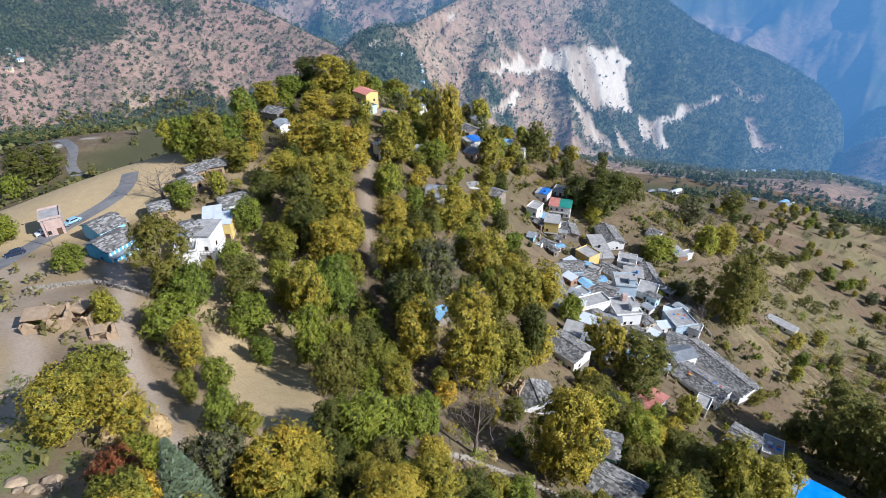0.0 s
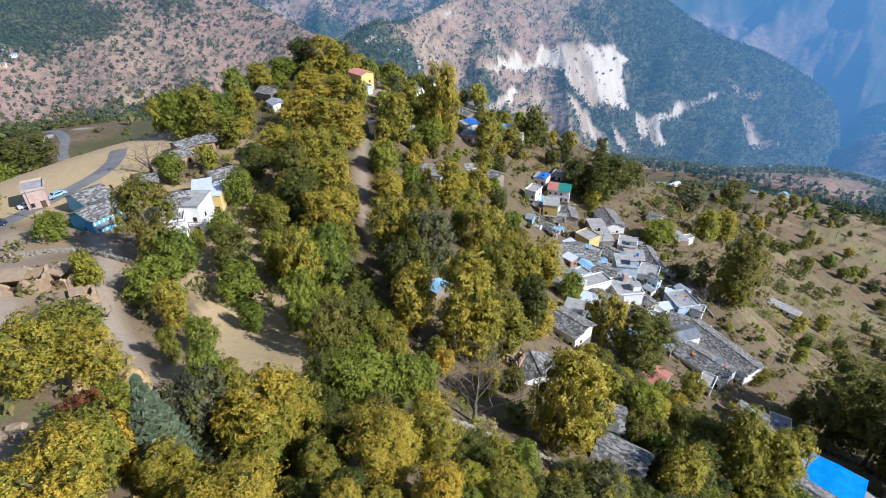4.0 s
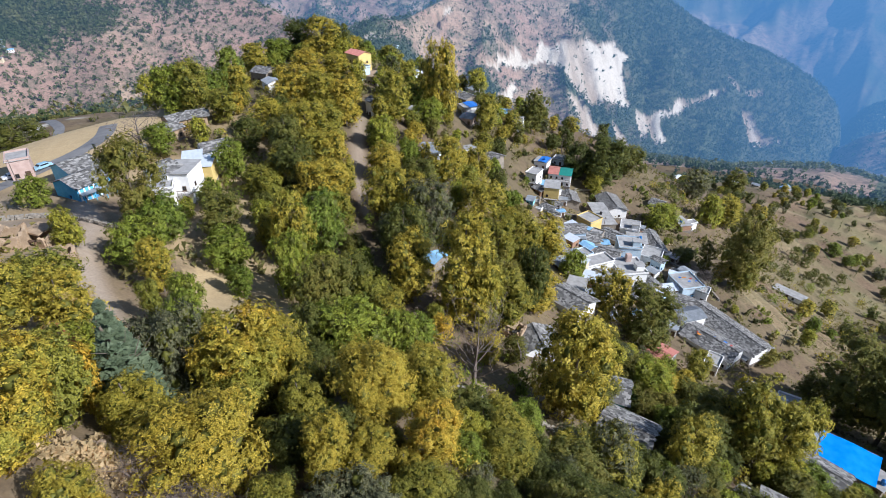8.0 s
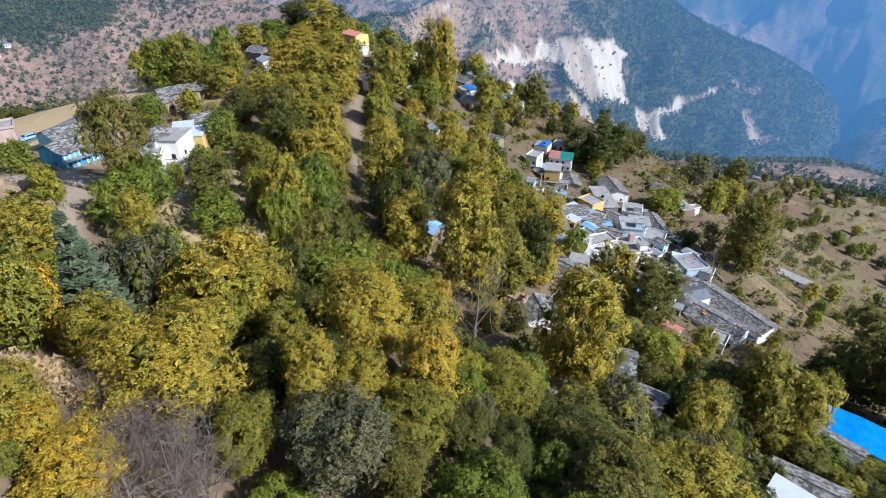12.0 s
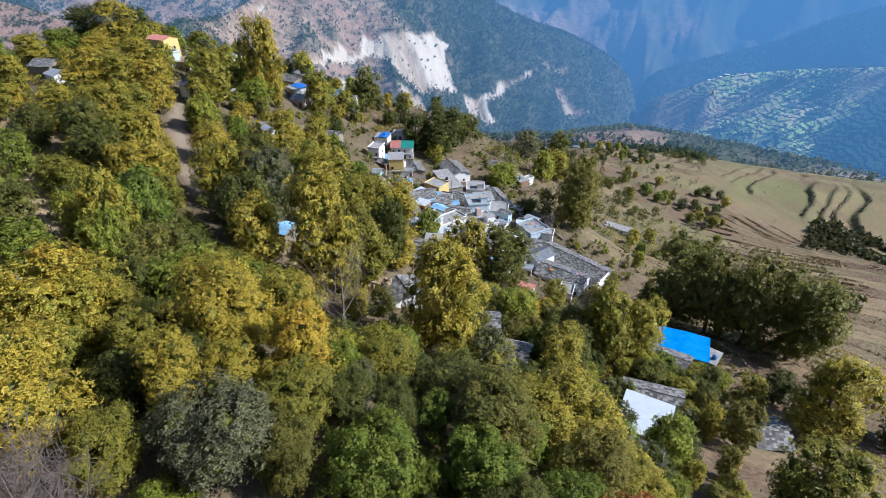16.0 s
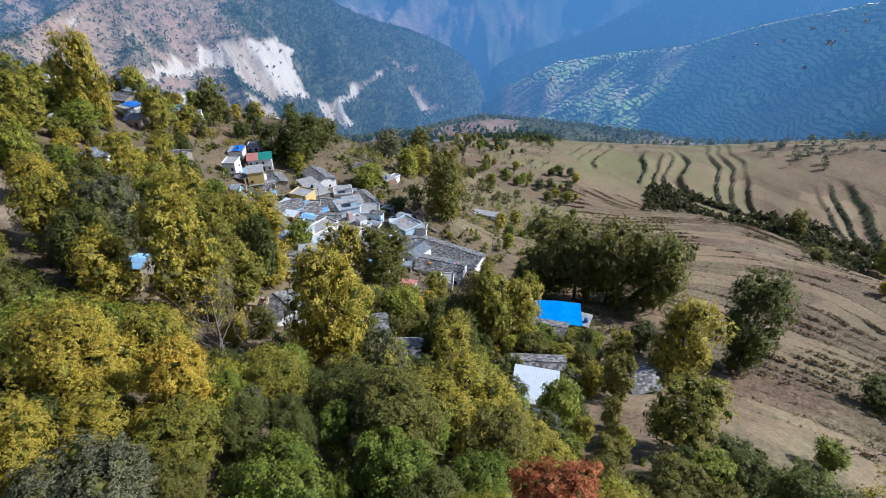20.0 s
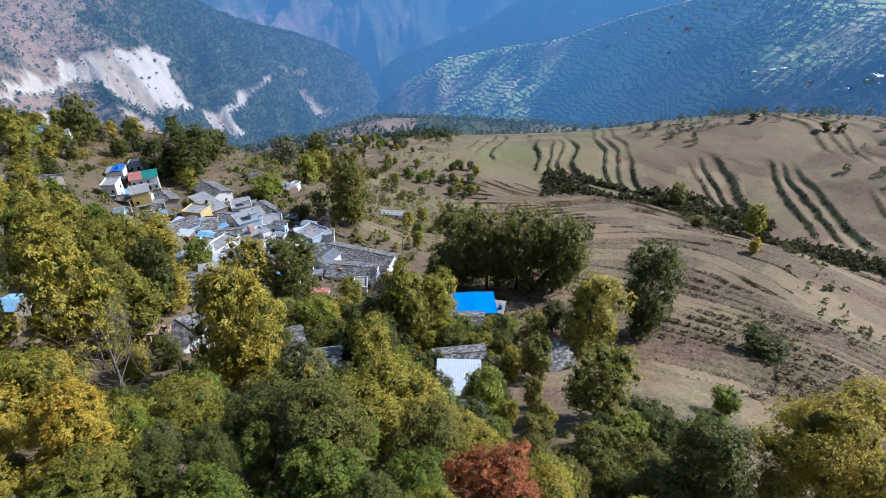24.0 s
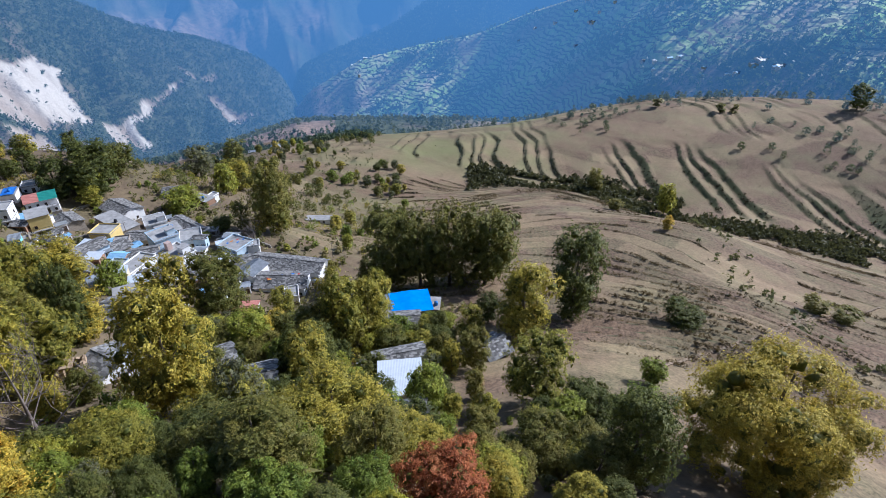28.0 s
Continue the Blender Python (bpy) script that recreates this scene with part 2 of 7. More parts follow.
def plain(name, a, b_, size=0.6, rough=0.9, metal=0.0, relief=0.3, vary=0.0):
    """A surface that wavers between two colours, with fine relief; vary: how far pieces differ."""
    m, nt, b = material(name, rough, metal)
    color = mix(nt, ramp(nt, noise_fac(nt, size, 6), [(0.3, (0, 0, 0)), (0.7, (1, 1, 1))]), a, b_)
    color = mix(nt, 0.4, color, mix(nt, noise_fac(nt, size * 0.12, 3), (0.5, 0.5, 0.5), (1.3, 1.3, 1.3)), "MULTIPLY")
    if vary:
        info = nt.nodes.new("ShaderNodeObjectInfo")
        color = mix(nt, vary, color, mix(nt, info.outputs["Random"], (0.35, 0.35, 0.35), (1.7, 1.7, 1.7)), "MULTIPLY")
    nt.links.new(color, b.inputs["Base Color"])
    if relief:
        bump(nt, b, noise_fac(nt, size * 0.3, 5), relief, 0.05)
    return m


M_BARK = plain("bark", (0.10, 0.075, 0.055), (0.20, 0.165, 0.13), 0.5)
M_TWIG = plain("bare_twigs", (0.13, 0.10, 0.085), (0.23, 0.19, 0.165), 0.8)

# ---- lie of the land ----
def lattice(ix, iy, seed):
    n = (ix.astype(np.int64) * 374761393 + iy.astype(np.int64) * 668265263 + seed * 974634217) & 0xFFFFFFFF
    n = ((n ^ (n >> 13)) * 1274126177) & 0xFFFFFFFF
    return ((n ^ (n >> 16)) & 0xFFFF) / 65535.0


def vnoise(x, y, size, seed=0):
    """Smooth noise from 0 to 1 with lumps of the given size in metres."""
    x, y = np.asarray(x, float) / size, np.asarray(y, float) / size
    ix, iy = np.floor(x), np.floor(y)
    fx, fy = x - ix, y - iy
    fx, fy = fx * fx * (3 - 2 * fx), fy * fy * (3 - 2 * fy)
    a, b = lattice(ix, iy, seed), lattice(ix + 1, iy, seed)
    c, d = lattice(ix, iy + 1, seed), lattice(ix + 1, iy + 1, seed)
    return (a * (1 - fx) + b * fx) * (1 - fy) + (c * (1 - fx) + d * fx) * fy


def fbm(x, y, size, seed=0, octaves=4):
    total, weight = 0.0, 0.5
    for k in range(octaves):
        total = total + weight * (vnoise(x, y, size / 2**k, seed + 7 * k) - 0.5)
        weight *= 0.55
    return total


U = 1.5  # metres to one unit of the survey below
# spot heights: x, y, z on the spur with the village
SPUR = [(-12, 18, 74.3), (-17.3, 21.8, 73.5), (-32.4, 36.9, 69.8), (-41.6, 48, 69), (-24.4, 28, 73), (-3.5, 28.5, 69), (-13.5, 41.6, 63.3), (-20.5, 41.5, 64.8), (-24, 54, 59.5), (-12, 60, 56), (-36, 79, 60.5), (-68, 81, 62.5), (-44, 148, 61), (-38, 172, 62), (-52, 160, 60), (0, 105, 51),
        (32, 136, 30), (40, 149, 27), (46, 97, 26.5), (42, 72, 30), (16, 56, 46), (24, 40, 44.5), (64, 78, 21),
        (105, 121, 3), (71, 107, 20), (56, 48, 30), (-25, 188, 55), (29, 174, 37), (1, 69, 52), (4, 42, 54.5),
        (-50, 40, 71), (-60, 20, 75), (8, 8, 67), (14, 8, 63.6), (30, 0, 56), (45, 8, 47)]
# bearing in degrees, distance, height
EAST = [(70, 80, 30), (83, 87, 29.5), (92, 92, 29), (84, 184, 0), (75, 130, 14), (95, 140, 11), (50, 100, 21), (45, 162, 1),
        (104, 82, 31), (104, 180, 2), (67, 225, -16), (80, 205, -12), (57, 245, -26), (67, 255, -29), (80, 240, -30),
        (90, 255, -31), (101, 265, -30), (60, 290, -27), (80, 320, -25), (95, 340, -24), (42, 360, -42), (52, 340, -35), (67, 390, -34),
        (76, 440, -31), (93, 500, -26), (108, 520, -20), (55, 520, -115), (75, 650, -150), (95, 760, -150)]
NORTH = [(18, 190, 29), (18, 300, -42), (25, 300, -30), (30, 600, -118), (25, 550, -112), (33, 750, -172), (39, 300, -24),
         (-13, 290, 10), (-5, 300, -10), (5, 280, 0), (8, 400, -70), (-5, 600, -110), (10, 700, -150), (-12, 600, -95), (36, 450, -80), (35, 220, -6)]
WEST = [(-34, 140, 58.5), (-34, 185, 30), (-40, 150, 50), (-46, 130, 58), (-36, 290, 17), (-43, 270, 10), (-30, 350, 0), (-40, 450, -22),
        (-30, 550, -58), (-20, 480, -60), (-24, 230, 22), (-17, 240, 30)]


def flat(spots):
    """Bearing, distance and height as x, y, z."""
    return [(r * math.sin(radians(a)), r * math.cos(radians(a)), z) for a, r, z in spots]


def chart(x, y):
    """A map stretched with distance, so that near ground gets the finer detail."""
    r = np.maximum(np.hypot(x, y), 16)
    return np.log((r + 15) / 40), np.clip(np.arctan2(x, y), -1.2, 2.05)


_spots = np.array(SPUR + flat(EAST + NORTH + WEST), float)
_su, _sv = chart(_spots[:, 0], _spots[:, 1])


def _bend(d2):
    return 0.5 * d2 * np.log(d2 + 1e-9)


_nsp = len(_spots)
_ker = np.zeros((_nsp + 3, _nsp + 3))
_ker[:_nsp, :_nsp] = _bend((_su[:, None] - _su) ** 2 + (_sv[:, None] - _sv) ** 2) + 0.002 * np.eye(_nsp)
_ker[:_nsp, _nsp:] = np.stack([np.ones(_nsp), _su, _sv], 1)
_ker[_nsp:, :_nsp] = _ker[:_nsp, _nsp:].T
_tps = np.linalg.solve(_ker, np.r_[_spots[:, 2], 0, 0, 0])

# far hills: bearing in degrees, slope of sight to the crest, distance of the crest in metres; eye height in metres; fall of the front
HILLS = {
    "west_hill": (160.8, 0.42, [(-62, -0.06, 1350), (-37, -0.085, 1300), (-25, -0.105, 1250), (-18.7, -0.125, 1200), (-15.4, -0.156, 1120), (-12.4, -0.187, 1050), (-10.3, -0.204, 1000), (-8, -0.26, 950), (-5, -0.37, 900), (-2, -0.55, 880)]),
    "forest_hill": (160.8, 0.40, [(-40, -0.03, 2600), (-12, -0.04, 2500), (4, -0.06, 2500), (10, -0.16, 2500), (14, -0.4, 2500)]),
    "slide_hill": (152.0, 0.45, [(-16, -0.40, 1030), (-12.7, -0.225, 1050), (-10.3, -0.201, 1080), (-8.8, -0.180, 1100), (-6.3, -0.163, 1150), (-3.5, -0.164, 1200), (-0.6, -0.139, 1350), (3, -0.11, 1500), (12, -0.09, 1750),
                                 (18, -0.10, 1850), (20.7, -0.119, 1900), (24.3, -0.155, 1900), (27.2, -0.174, 1900), (31.8, -0.198, 1950), (35.7, -0.231, 2000), (37.4, -0.262, 2000), (38.3, -0.313, 1950), (39.6, -0.42, 1900)]),
    "blue_range": (150.0, 0.42, [(0, 0.0, 4500), (20, 0.01, 4600), (50, 0.02, 4600), (75, 0.0, 4500)]),
    "shaded_hill": (139.5, 0.42, [(36.2, -0.42, 2250), (36.9, -0.335, 2300), (38, -0.28, 2350), (39.1, -0.241, 2400), (44.7, -0.202, 2550), (48.2, -0.18, 2650), (51.8, -0.141, 2700), (60, -0.08, 2800), (75, -0.03, 2800), (118, 0.0, 2800)]),
    "terrace_hill": (139.5, 0.40, [(35.5, -0.46, 1880), (36.9, -0.34, 1900), (39.5, -0.285, 1950), (45.2, -0.232, 1950), (51.5, -0.207, 1930), (57.2, -0.19, 1900), (62.6, -0.151, 1820), (66.2, -0.130, 1750), (75, -0.085, 1550), (90, -0.06, 1450), (118, -0.05, 1400)]),
}


def hill_height(name, x, y):
    """One far hill in metres: its crest, its front and back, with spurs and gullies down the front."""
    eye, fall, line = HILLS[name]
    b, slope, dist = np.array(line).T
    r, a = np.hypot(x, y), np.degrees(np.arctan2(x, y))
    fine_b = np.arange(-66, 122, 0.25)
    half = 40 if name == "terrace_hill" else 6
    ker = np.hanning(2 * half + 1) / np.hanning(2 * half + 1).sum()
    soft_rc = np.convolve(np.pad(np.interp(fine_b, b, dist), half, "edge"), ker, "valid")
    ker = np.hanning(13) / np.hanning(13).sum()
    soft_slope = np.convolve(np.pad(np.interp(fine_b, b, slope), 6, "edge"), ker, "valid")
    rc = np.interp(a, fine_b, soft_rc)
    zc = eye + np.interp(a, fine_b, soft_slope) * rc
    beyond = np.maximum(np.maximum(b[0] - a, a - b[-1]), 0)
    h = zc - fall * np.maximum(rc - r, 0) - 0.30 * np.maximum(r - rc, 0) - 60 * beyond
    across = np.radians(a) * rc
    size = 620.0 if name == "blue_range" else 300.0
    deep = {"blue_range": 330.0, "forest_hill": 90.0, "terrace_hill": 48.0, "slide_hill": 84.0}.get(name, 58.0)
    k = len(name)
    sway = 90 * fbm(across, r, 400, 50 + k, 2)
    spur = np.abs(fbm(across + sway, 0.45 * r, size, 31 + k, 3)) * 2.2
    fine = fbm(across, 0.7 * r, size * 0.28, 71 + k, 4)
    taper = np.clip(np.abs(r - rc) / 300, 0.06, 1)
    return h + taper * (deep * (0.22 - spur) + 0.34 * deep * fine)


def valley_floor(x, y):
    """The deep land between the hills, in metres."""
    r, a = np.hypot(x, y), np.degrees(np.arctan2(x, y))
    k = np.interp(a, [-40, -22, -6, 14, 30, 38, 60, 90], [0.285, 0.30, 0.37, 0.395, 0.385, 0.352, 0.365, 0.31])
    return np.maximum(153 - k * r + 14 * fbm(x, y, 160, 23, 4), -1150)


def survey(x, y):
    """Height of the bare ground, all in survey units."""
    x, y = np.atleast_1d(np.asarray(x, float)), np.atleast_1d(np.asarray(y, float))
    r = np.hypot(x, y)
    u, v = chart(x, y)
    z = _tps[_nsp] + _tps[_nsp + 1] * u + _tps[_nsp + 2] * v
    for i in range(_nsp):
        z = z + _tps[i] * _bend((u - _su[i]) ** 2 + (v - _sv[i]) ** 2)
    under = np.clip((r - 6) / 16, 0, 1)
    z = 69.0 * (1 - under) + z * under
    out = np.clip((r - 430) / 130, 0, 1)
    out = out * out * (3 - 2 * out)
    z = z * (1 - out) + valley_floor(x * U, y * U) / U * out
    z = z + np.clip((r - 25) / 100, 0.15, 1) * 2.2 * fbm(x, y, 38, 3) * np.clip(1.6 - r / 500, 0.3, 1)
    far = np.nonzero(r > 400)
    if len(far[0]):
        h = np.max([hill_height(n, x[far] * U, y[far] * U) / U for n in HILLS], 0)
        k = 5.0
        z[far] = np.where(np.abs(z[far] - h) < 60, k * np.logaddexp(z[far] / k, h / k), np.maximum(z[far], h))
    return z


def land(x, y):
    """Height of the bare ground in metres."""
    return U * survey(np.asarray(x, float) / U, np.asarray(y, float) / U)

# ---- ground ----
def band(v, lo, hi, soft):
    return np.clip((v - lo) / soft + 0.5, 0, 1) * np.clip((hi - v) / soft + 0.5, 0, 1)


def to_line(x, y, pts):
    """Distance from a line of x, y points."""
    best = np.full(np.shape(x), 1e9)
    for (ax, ay), (bx, by) in zip(pts, pts[1:]):
        ex, ey = bx - ax, by - ay
        s = np.clip(((x - ax) * ex + (y - ay) * ey) / (ex * ex + ey * ey), 0, 1)
        best = np.minimum(best, np.hypot(x - ax - s * ex, y - ay - s * ey))
    return best


def stepped(z, wob, step, riser):
    s = z / step + wob
    f = s - np.floor(s)
    up = np.clip((f - (1 - riser)) / riser, 0, 1)
    return (np.floor(s) + up - wob) * step, (f > 1 - riser).astype(float)


def survey_ground(x, y):
    """Height with terraces, and the share of field and of riser."""
    x, y = np.asarray(x, float), np.asarray(y, float)
    z = survey(x, y)
    r, a = np.hypot(x, y), np.degrees(np.arctan2(x, y))
    wob = 1.2 * fbm(x, y, 60, 41, 4)
    east = np.maximum(band(a, 50 - 7 * np.clip((r - 60) / 20, 0, 1), 200, 6) * band(r, 40, 560, 12), band(a, 33, 60, 5) * band(r, 118, 420, 16)) * np.clip((70 - z - 8) / 8, 0, 1)
    far_side = east * np.clip((r - 262) / 10, 0, 1)
    near_side = east * np.clip((248 - r) / 10, 0, 1) * np.clip((r - 60) / 12, 0.2, 1)
    sway = 9.0 * vnoise(x, y, 62, 6) + 1.2 * vnoise(x, y, 22, 16)
    z1, r1 = stepped(z + sway, 0.7 * wob, 1.75, 0.24)
    z1 = z1 - sway
    keep = np.clip(vnoise(x, y, 33, 18) * 4 - 1.0, 0, 1)
    z1, r1 = z + (z1 - z) * (0.25 + 0.75 * keep), r1 * keep
    lie = 0.19 * (0.62 * x - 0.78 * y) + 7.5 * fbm(x, y, 130, 5, 5) + 1.2 * vnoise(x, y, 23, 15)
    lie = lie + 0.95 * np.sin(lie * 0.83 + 3 * fbm(x, y, 150, 12, 2))
    broad = band(a, 74, 130, 8) * np.clip((335 - r) / 25, 0, 1)
    z2, r2 = stepped(lie, 0.0, 2.2, 0.12 + 0.14 * broad)
    cut = np.clip(vnoise(x, y, 30, 8) * 4.2 - 1.6 + 1.6 * broad, 0, 1) * np.clip((318 - r + 60 * vnoise(x, y, 45, 10)) / 30, 0.56 * (vnoise(x, y, 26, 13) > 0.42), 1)
    z2, r2 = z + (z2 - lie) * cut, r2 * cut
    hill = band(a, 38, 112, 5) * band(r, 850, 1900, 60)
    riser = near_side * r1 + far_side * r2
    z = z + near_side * (z1 - z) + far_side * (z2 - z)
    plot = lattice(np.floor(z / 2.2 + 1.4 * wob + sway / 2.2) + 7 * np.floor(x / 31), np.floor(y / 37 + 0.4 * np.sin(x / 19)), 77)
    return z, np.clip(east, 0, 1), np.clip(riser, 0, 1), hill, plot * east


def ground_height(x, y):
    """The finished ground in metres."""
    z, field, riser, hill, plot = survey_ground(np.asarray(x, float) / U, np.asarray(y, float) / U)
    return z * U, field, riser, hill


def inside(x, y, poly):
    """1 within a closed outline of x, y corners."""
    odd = np.zeros(np.shape(x), bool)
    for (ax, ay), (bx, by) in zip(poly, poly[1:] + poly[:1]):
        odd ^= ((ay > y) != (by > y)) & (x < (bx - ax) * (y - ay) / (by - ay + 1e-9) + ax)
    return odd.astype(float)


# outlines of the landslide, in metres
SLIDES = [
    [(231, 1360), (259, 1435), (290, 1413), (318, 1432), (358, 1423), (379, 1457), (410, 1458), (468, 1507), (517, 1507), (485, 1463), (482, 1423), (484, 1375), (492, 1350), (442, 1323), (409, 1311), (374, 1278), (348, 1301), (310, 1304), (284, 1360), (258, 1380)],
    [(79, 1215), (136, 1283), (142, 1312), (166, 1321), (170, 1339), (198, 1363), (204, 1349), (242, 1371), (241, 1359), (196, 1330), (157, 1295), (98, 1220)],
    [(302, 1248), (345, 1280), (361, 1244), (390, 1239), (407, 1199), (368, 1196), (333, 1206), (322, 1230)],
    [(501, 1344), (607, 1381), (630, 1410), (658, 1421), (695, 1423), (635, 1389), (587, 1361), (562, 1335), (575, 1281), (546, 1280), (528, 1307), (506, 1277), (494, 1311)],
    [(414, 1272), (441, 1266), (480, 1242), (443, 1231), (423, 1237)],
    [(842, 1464), (874, 1466), (887, 1434), (908, 1417), (973, 1421), (843, 1383), (846, 1420)],
    [(97, 1136), (130, 1187), (153, 1229), (176, 1272), (185, 1255), (157, 1205), (121, 1155)],
]
CUTS = [((833, 1538), (852, 1524), 6), ((883, 1523), (928, 1542), 5), ((619, 1399), (806, 1505), 4), ((25, 1380), (-27, 1278), 4), ((-142, 1080), (-103, 1120), 4)]
TRACK = [(45, 7), (60, 6), (73, 2), (85, -2), (94, -6), (110, -9), (125, -14), (150, -28)]
PATHS = [[(-22.7, 28.8), (-29.7, 37.1), (-34.7, 43.2), (-39.5, 49.9), (-43.9, 59.5), (-50.7, 67.9)], [(-18.0, 112.9), (-16.8, 104.1), (-15.8, 96.8), (-14.4, 87.5), (-18.0, 122.0), (-17.0, 105.0), (-15.0, 92.0), (-12.0, 80.0)], [(-33.5, 20.1), (-37.6, 32.2), (-43.8, 42.2), (-50.9, 49.1)]]
FIELD = [(-31.2, 60.5), (-29.1, 48.9), (-22.7, 37.9), (-15.3, 33.1), (-11.9, 38.5), (-18.7, 53.1), (-26.0, 60.0)]
WEST_ROAD = [(-152, 205), (-161, 215), (-169, 232), (-192, 258), (-215, 262)]
GARDENS = [[(-42.8, 38.7), (-40.5, 37.7), (-38.4, 33.7), (-39.7, 32.0)], [(-37.7, 30.5), (-35.9, 32.4), (-31.4, 28.8), (-28.7, 24.1), (-29.2, 20.3), (-33.7, 23.9)], [(-29.0, 26.4), (-28.2, 26.7), (-26.5, 24.3), (-27.3, 23.8)], [(-26.4, 22.2), (-26.0, 22.9), (-24.0, 20.1), (-22.9, 17.5), (-23.7, 17.3)], [(-49.6, 51.3), (-47.9, 51.3), (-45.6, 46.1), (-47.6, 46.3)]]
HEDGE = [(184, 20), (140, 5), (112, -8), (100, -20)]
ROAD = [(-70, 50), (-67.5, 64), (-68, 73), (-68, 79), (-66.5, 84), (-64, 89), (-63, 97), (-67, 106)]
_az = np.concatenate([np.linspace(-62, 40, 190)[:-1], np.linspace(40, 118, 360), np.linspace(118, 298, 38)[1:-1]])
NEAR_END = 478.0
_rr = np.concatenate([np.r_[0.0, 3.0, np.geomspace(7, 62, 64)], np.linspace(62, 250, 250)[1:], np.linspace(250, NEAR_END, 150)[1:], np.geomspace(484, 3260, 24)])
_A, _R = np.meshgrid(np.radians(_az), _rr, indexing="ij")
GX, GY = _R * np.sin(_A), _R * np.cos(_A)
# behind the view the land runs evenly from one side to the other
_behind = (_az > 118.01)
_share = np.clip((_az - 118) / 180, 0, 1)[:, None] * np.ones_like(_R)
GZ, G_FIELD, G_RISER, G_HILL, G_PLOT = survey_ground(GX, GY)
GZ = GZ - np.clip((_R - NEAR_END - 1) / 20, 0, 1) * (12 + 0.03 * _R)  # the far hills stand on it
_first, _last = GZ[548], GZ[0]
GZ[_behind] = (_first * (1 - _share) + _last * _share)[_behind]


def owner_of(x, y):
    """0: the valley floor; else the far hill that rises highest here; in survey units."""
    hs = np.stack([valley_floor(x * U, y * U)] + [hill_height(n, x * U, y * U) for n in HILLS])
    return np.argmax(hs, 0)


def covers(x, y, z, field, riser, hill):
    r, a = np.hypot(x, y), np.degrees(np.arctan2(x, y))
    scrub_n = fbm(x, y, 60, 71, 4)
    scrub = np.clip((scrub_n - 0.02) * 6, 0, 1) * (r > 230) * (1 - field) * 0.8
    scrub = np.maximum(scrub, riser * 0.95)
    # leaf litter and shade-loving growth under the wood on the spur
    wood = band(a, -25, 40, 8) * band(r, 5, 200, 30)
    scrub = np.maximum(scrub, wood * 0.28 * np.clip(0.5 + 3 * fbm(x, y, 14, 91, 3), 0, 1))
    slide = np.zeros_like(x)
    slide = np.maximum(slide, band(np.hypot(x + 178, y - 240), -1, 12, 8) * (vnoise(x, y, 7, 90) > 0.4))
    path = 0.75 * band(np.hypot((x + 66) / 26, (y - 44) / 26), -1, 1, 0.35) * np.clip(0.5 + 3 * fbm(x, y, 9, 92, 3), 0, 1)
    for line in PATHS:
        path = np.maximum(path, np.clip(1.6 - to_line(x, y, line) / (0.8 if line is PATHS[1] else 1.2), 0, 1) * (0.6 if line is PATHS[1] else 1.0))
    green = np.clip((fbm(x, y, 45, 61, 3) - 0.12) * 8, 0, 1) * np.maximum(field * 0.3, hill * 0.9)
    green = np.maximum(green, band(a, 40, 66, 6) * band(r, 262, 430, 25) * 0.9 * np.clip(0.6 + 2.5 * fbm(x, y, 30, 62, 3), 0.2, 1))
    for bed in GARDENS:
        green = np.maximum(green, inside(x, y, bed))
    straw = 0.30 * np.clip(G_PLOT * 1.6 - 0.6, 0, 1) + inside(x, y, FIELD) + band(np.hypot((x + 78) / 26, (y - 96) / 26), -1, 1, 0.3)
    straw = np.maximum(straw, 0.75 * band(a, -62, -14, 8) * band(r, 28, 130, 15) * np.clip(0.5 + 3 * fbm(x, y, 16, 192, 4), 0, 1))
    path = path * (1 - inside(x, y, FIELD))
    return [np.clip(v, 0, 1) for v in (field, slide, scrub * (1 - slide), path, green * (1 - riser), np.clip(straw, 0, 1))]


_cov = covers(GX, GY, GZ, G_FIELD, G_RISER, G_HILL)


def land_mesh(name, x, y, z, quads, layers, mat):
    """A sheet of land from a grid of points, with its covers as attributes."""
    used, back = np.unique(quads, return_inverse=True)
    me = bpy.data.meshes.new(name)
    me.vertices.add(len(used))
    me.vertices.foreach_set("co", np.stack([x.ravel()[used], y.ravel()[used], z.ravel()[used]], 1).ravel().astype(np.float32))
    me.loops.add(quads.size)
    me.loops.foreach_set("vertex_index", back.ravel().astype(np.int32)[::-1])
    me.polygons.add(len(quads))
    me.polygons.foreach_set("loop_start", np.arange(0, quads.size, 4, dtype=np.int32))
    me.polygons.foreach_set("use_smooth", np.ones(len(quads), bool))
    for key, three in layers.items():
        layer = me.attributes.new(key, "FLOAT_COLOR", "POINT")
        col = np.ones((len(used), 4), np.float32)
        for c in range(3):
            col[:, c] = three[c].ravel()[used]
        layer.data.foreach_set("color", col.ravel())
    me.update(calc_edges=True)
    me.materials.append(mat)
    return me


def ring_quads(na, nr, closed, keep=None):
    ii, jj = np.nonzero(np.ones((na if closed else na - 1, nr - 1), bool) if keep is None else keep)
    i2 = (ii + 1) % na
    return np.stack([ii * nr + jj, ii * nr + jj + 1, i2 * nr + jj + 1, i2 * nr + jj], 1)


tagged(new("ground", land_mesh("ground", U * GX, U * GY, U * GZ, ring_quads(len(_az), len(_rr), True), {"cover": _cov[:3], "cover_more": _cov[3:]}, M_GROUND)),
       "dry brown hillside with worn earth, terraces and paths", "ground", kind="structure")


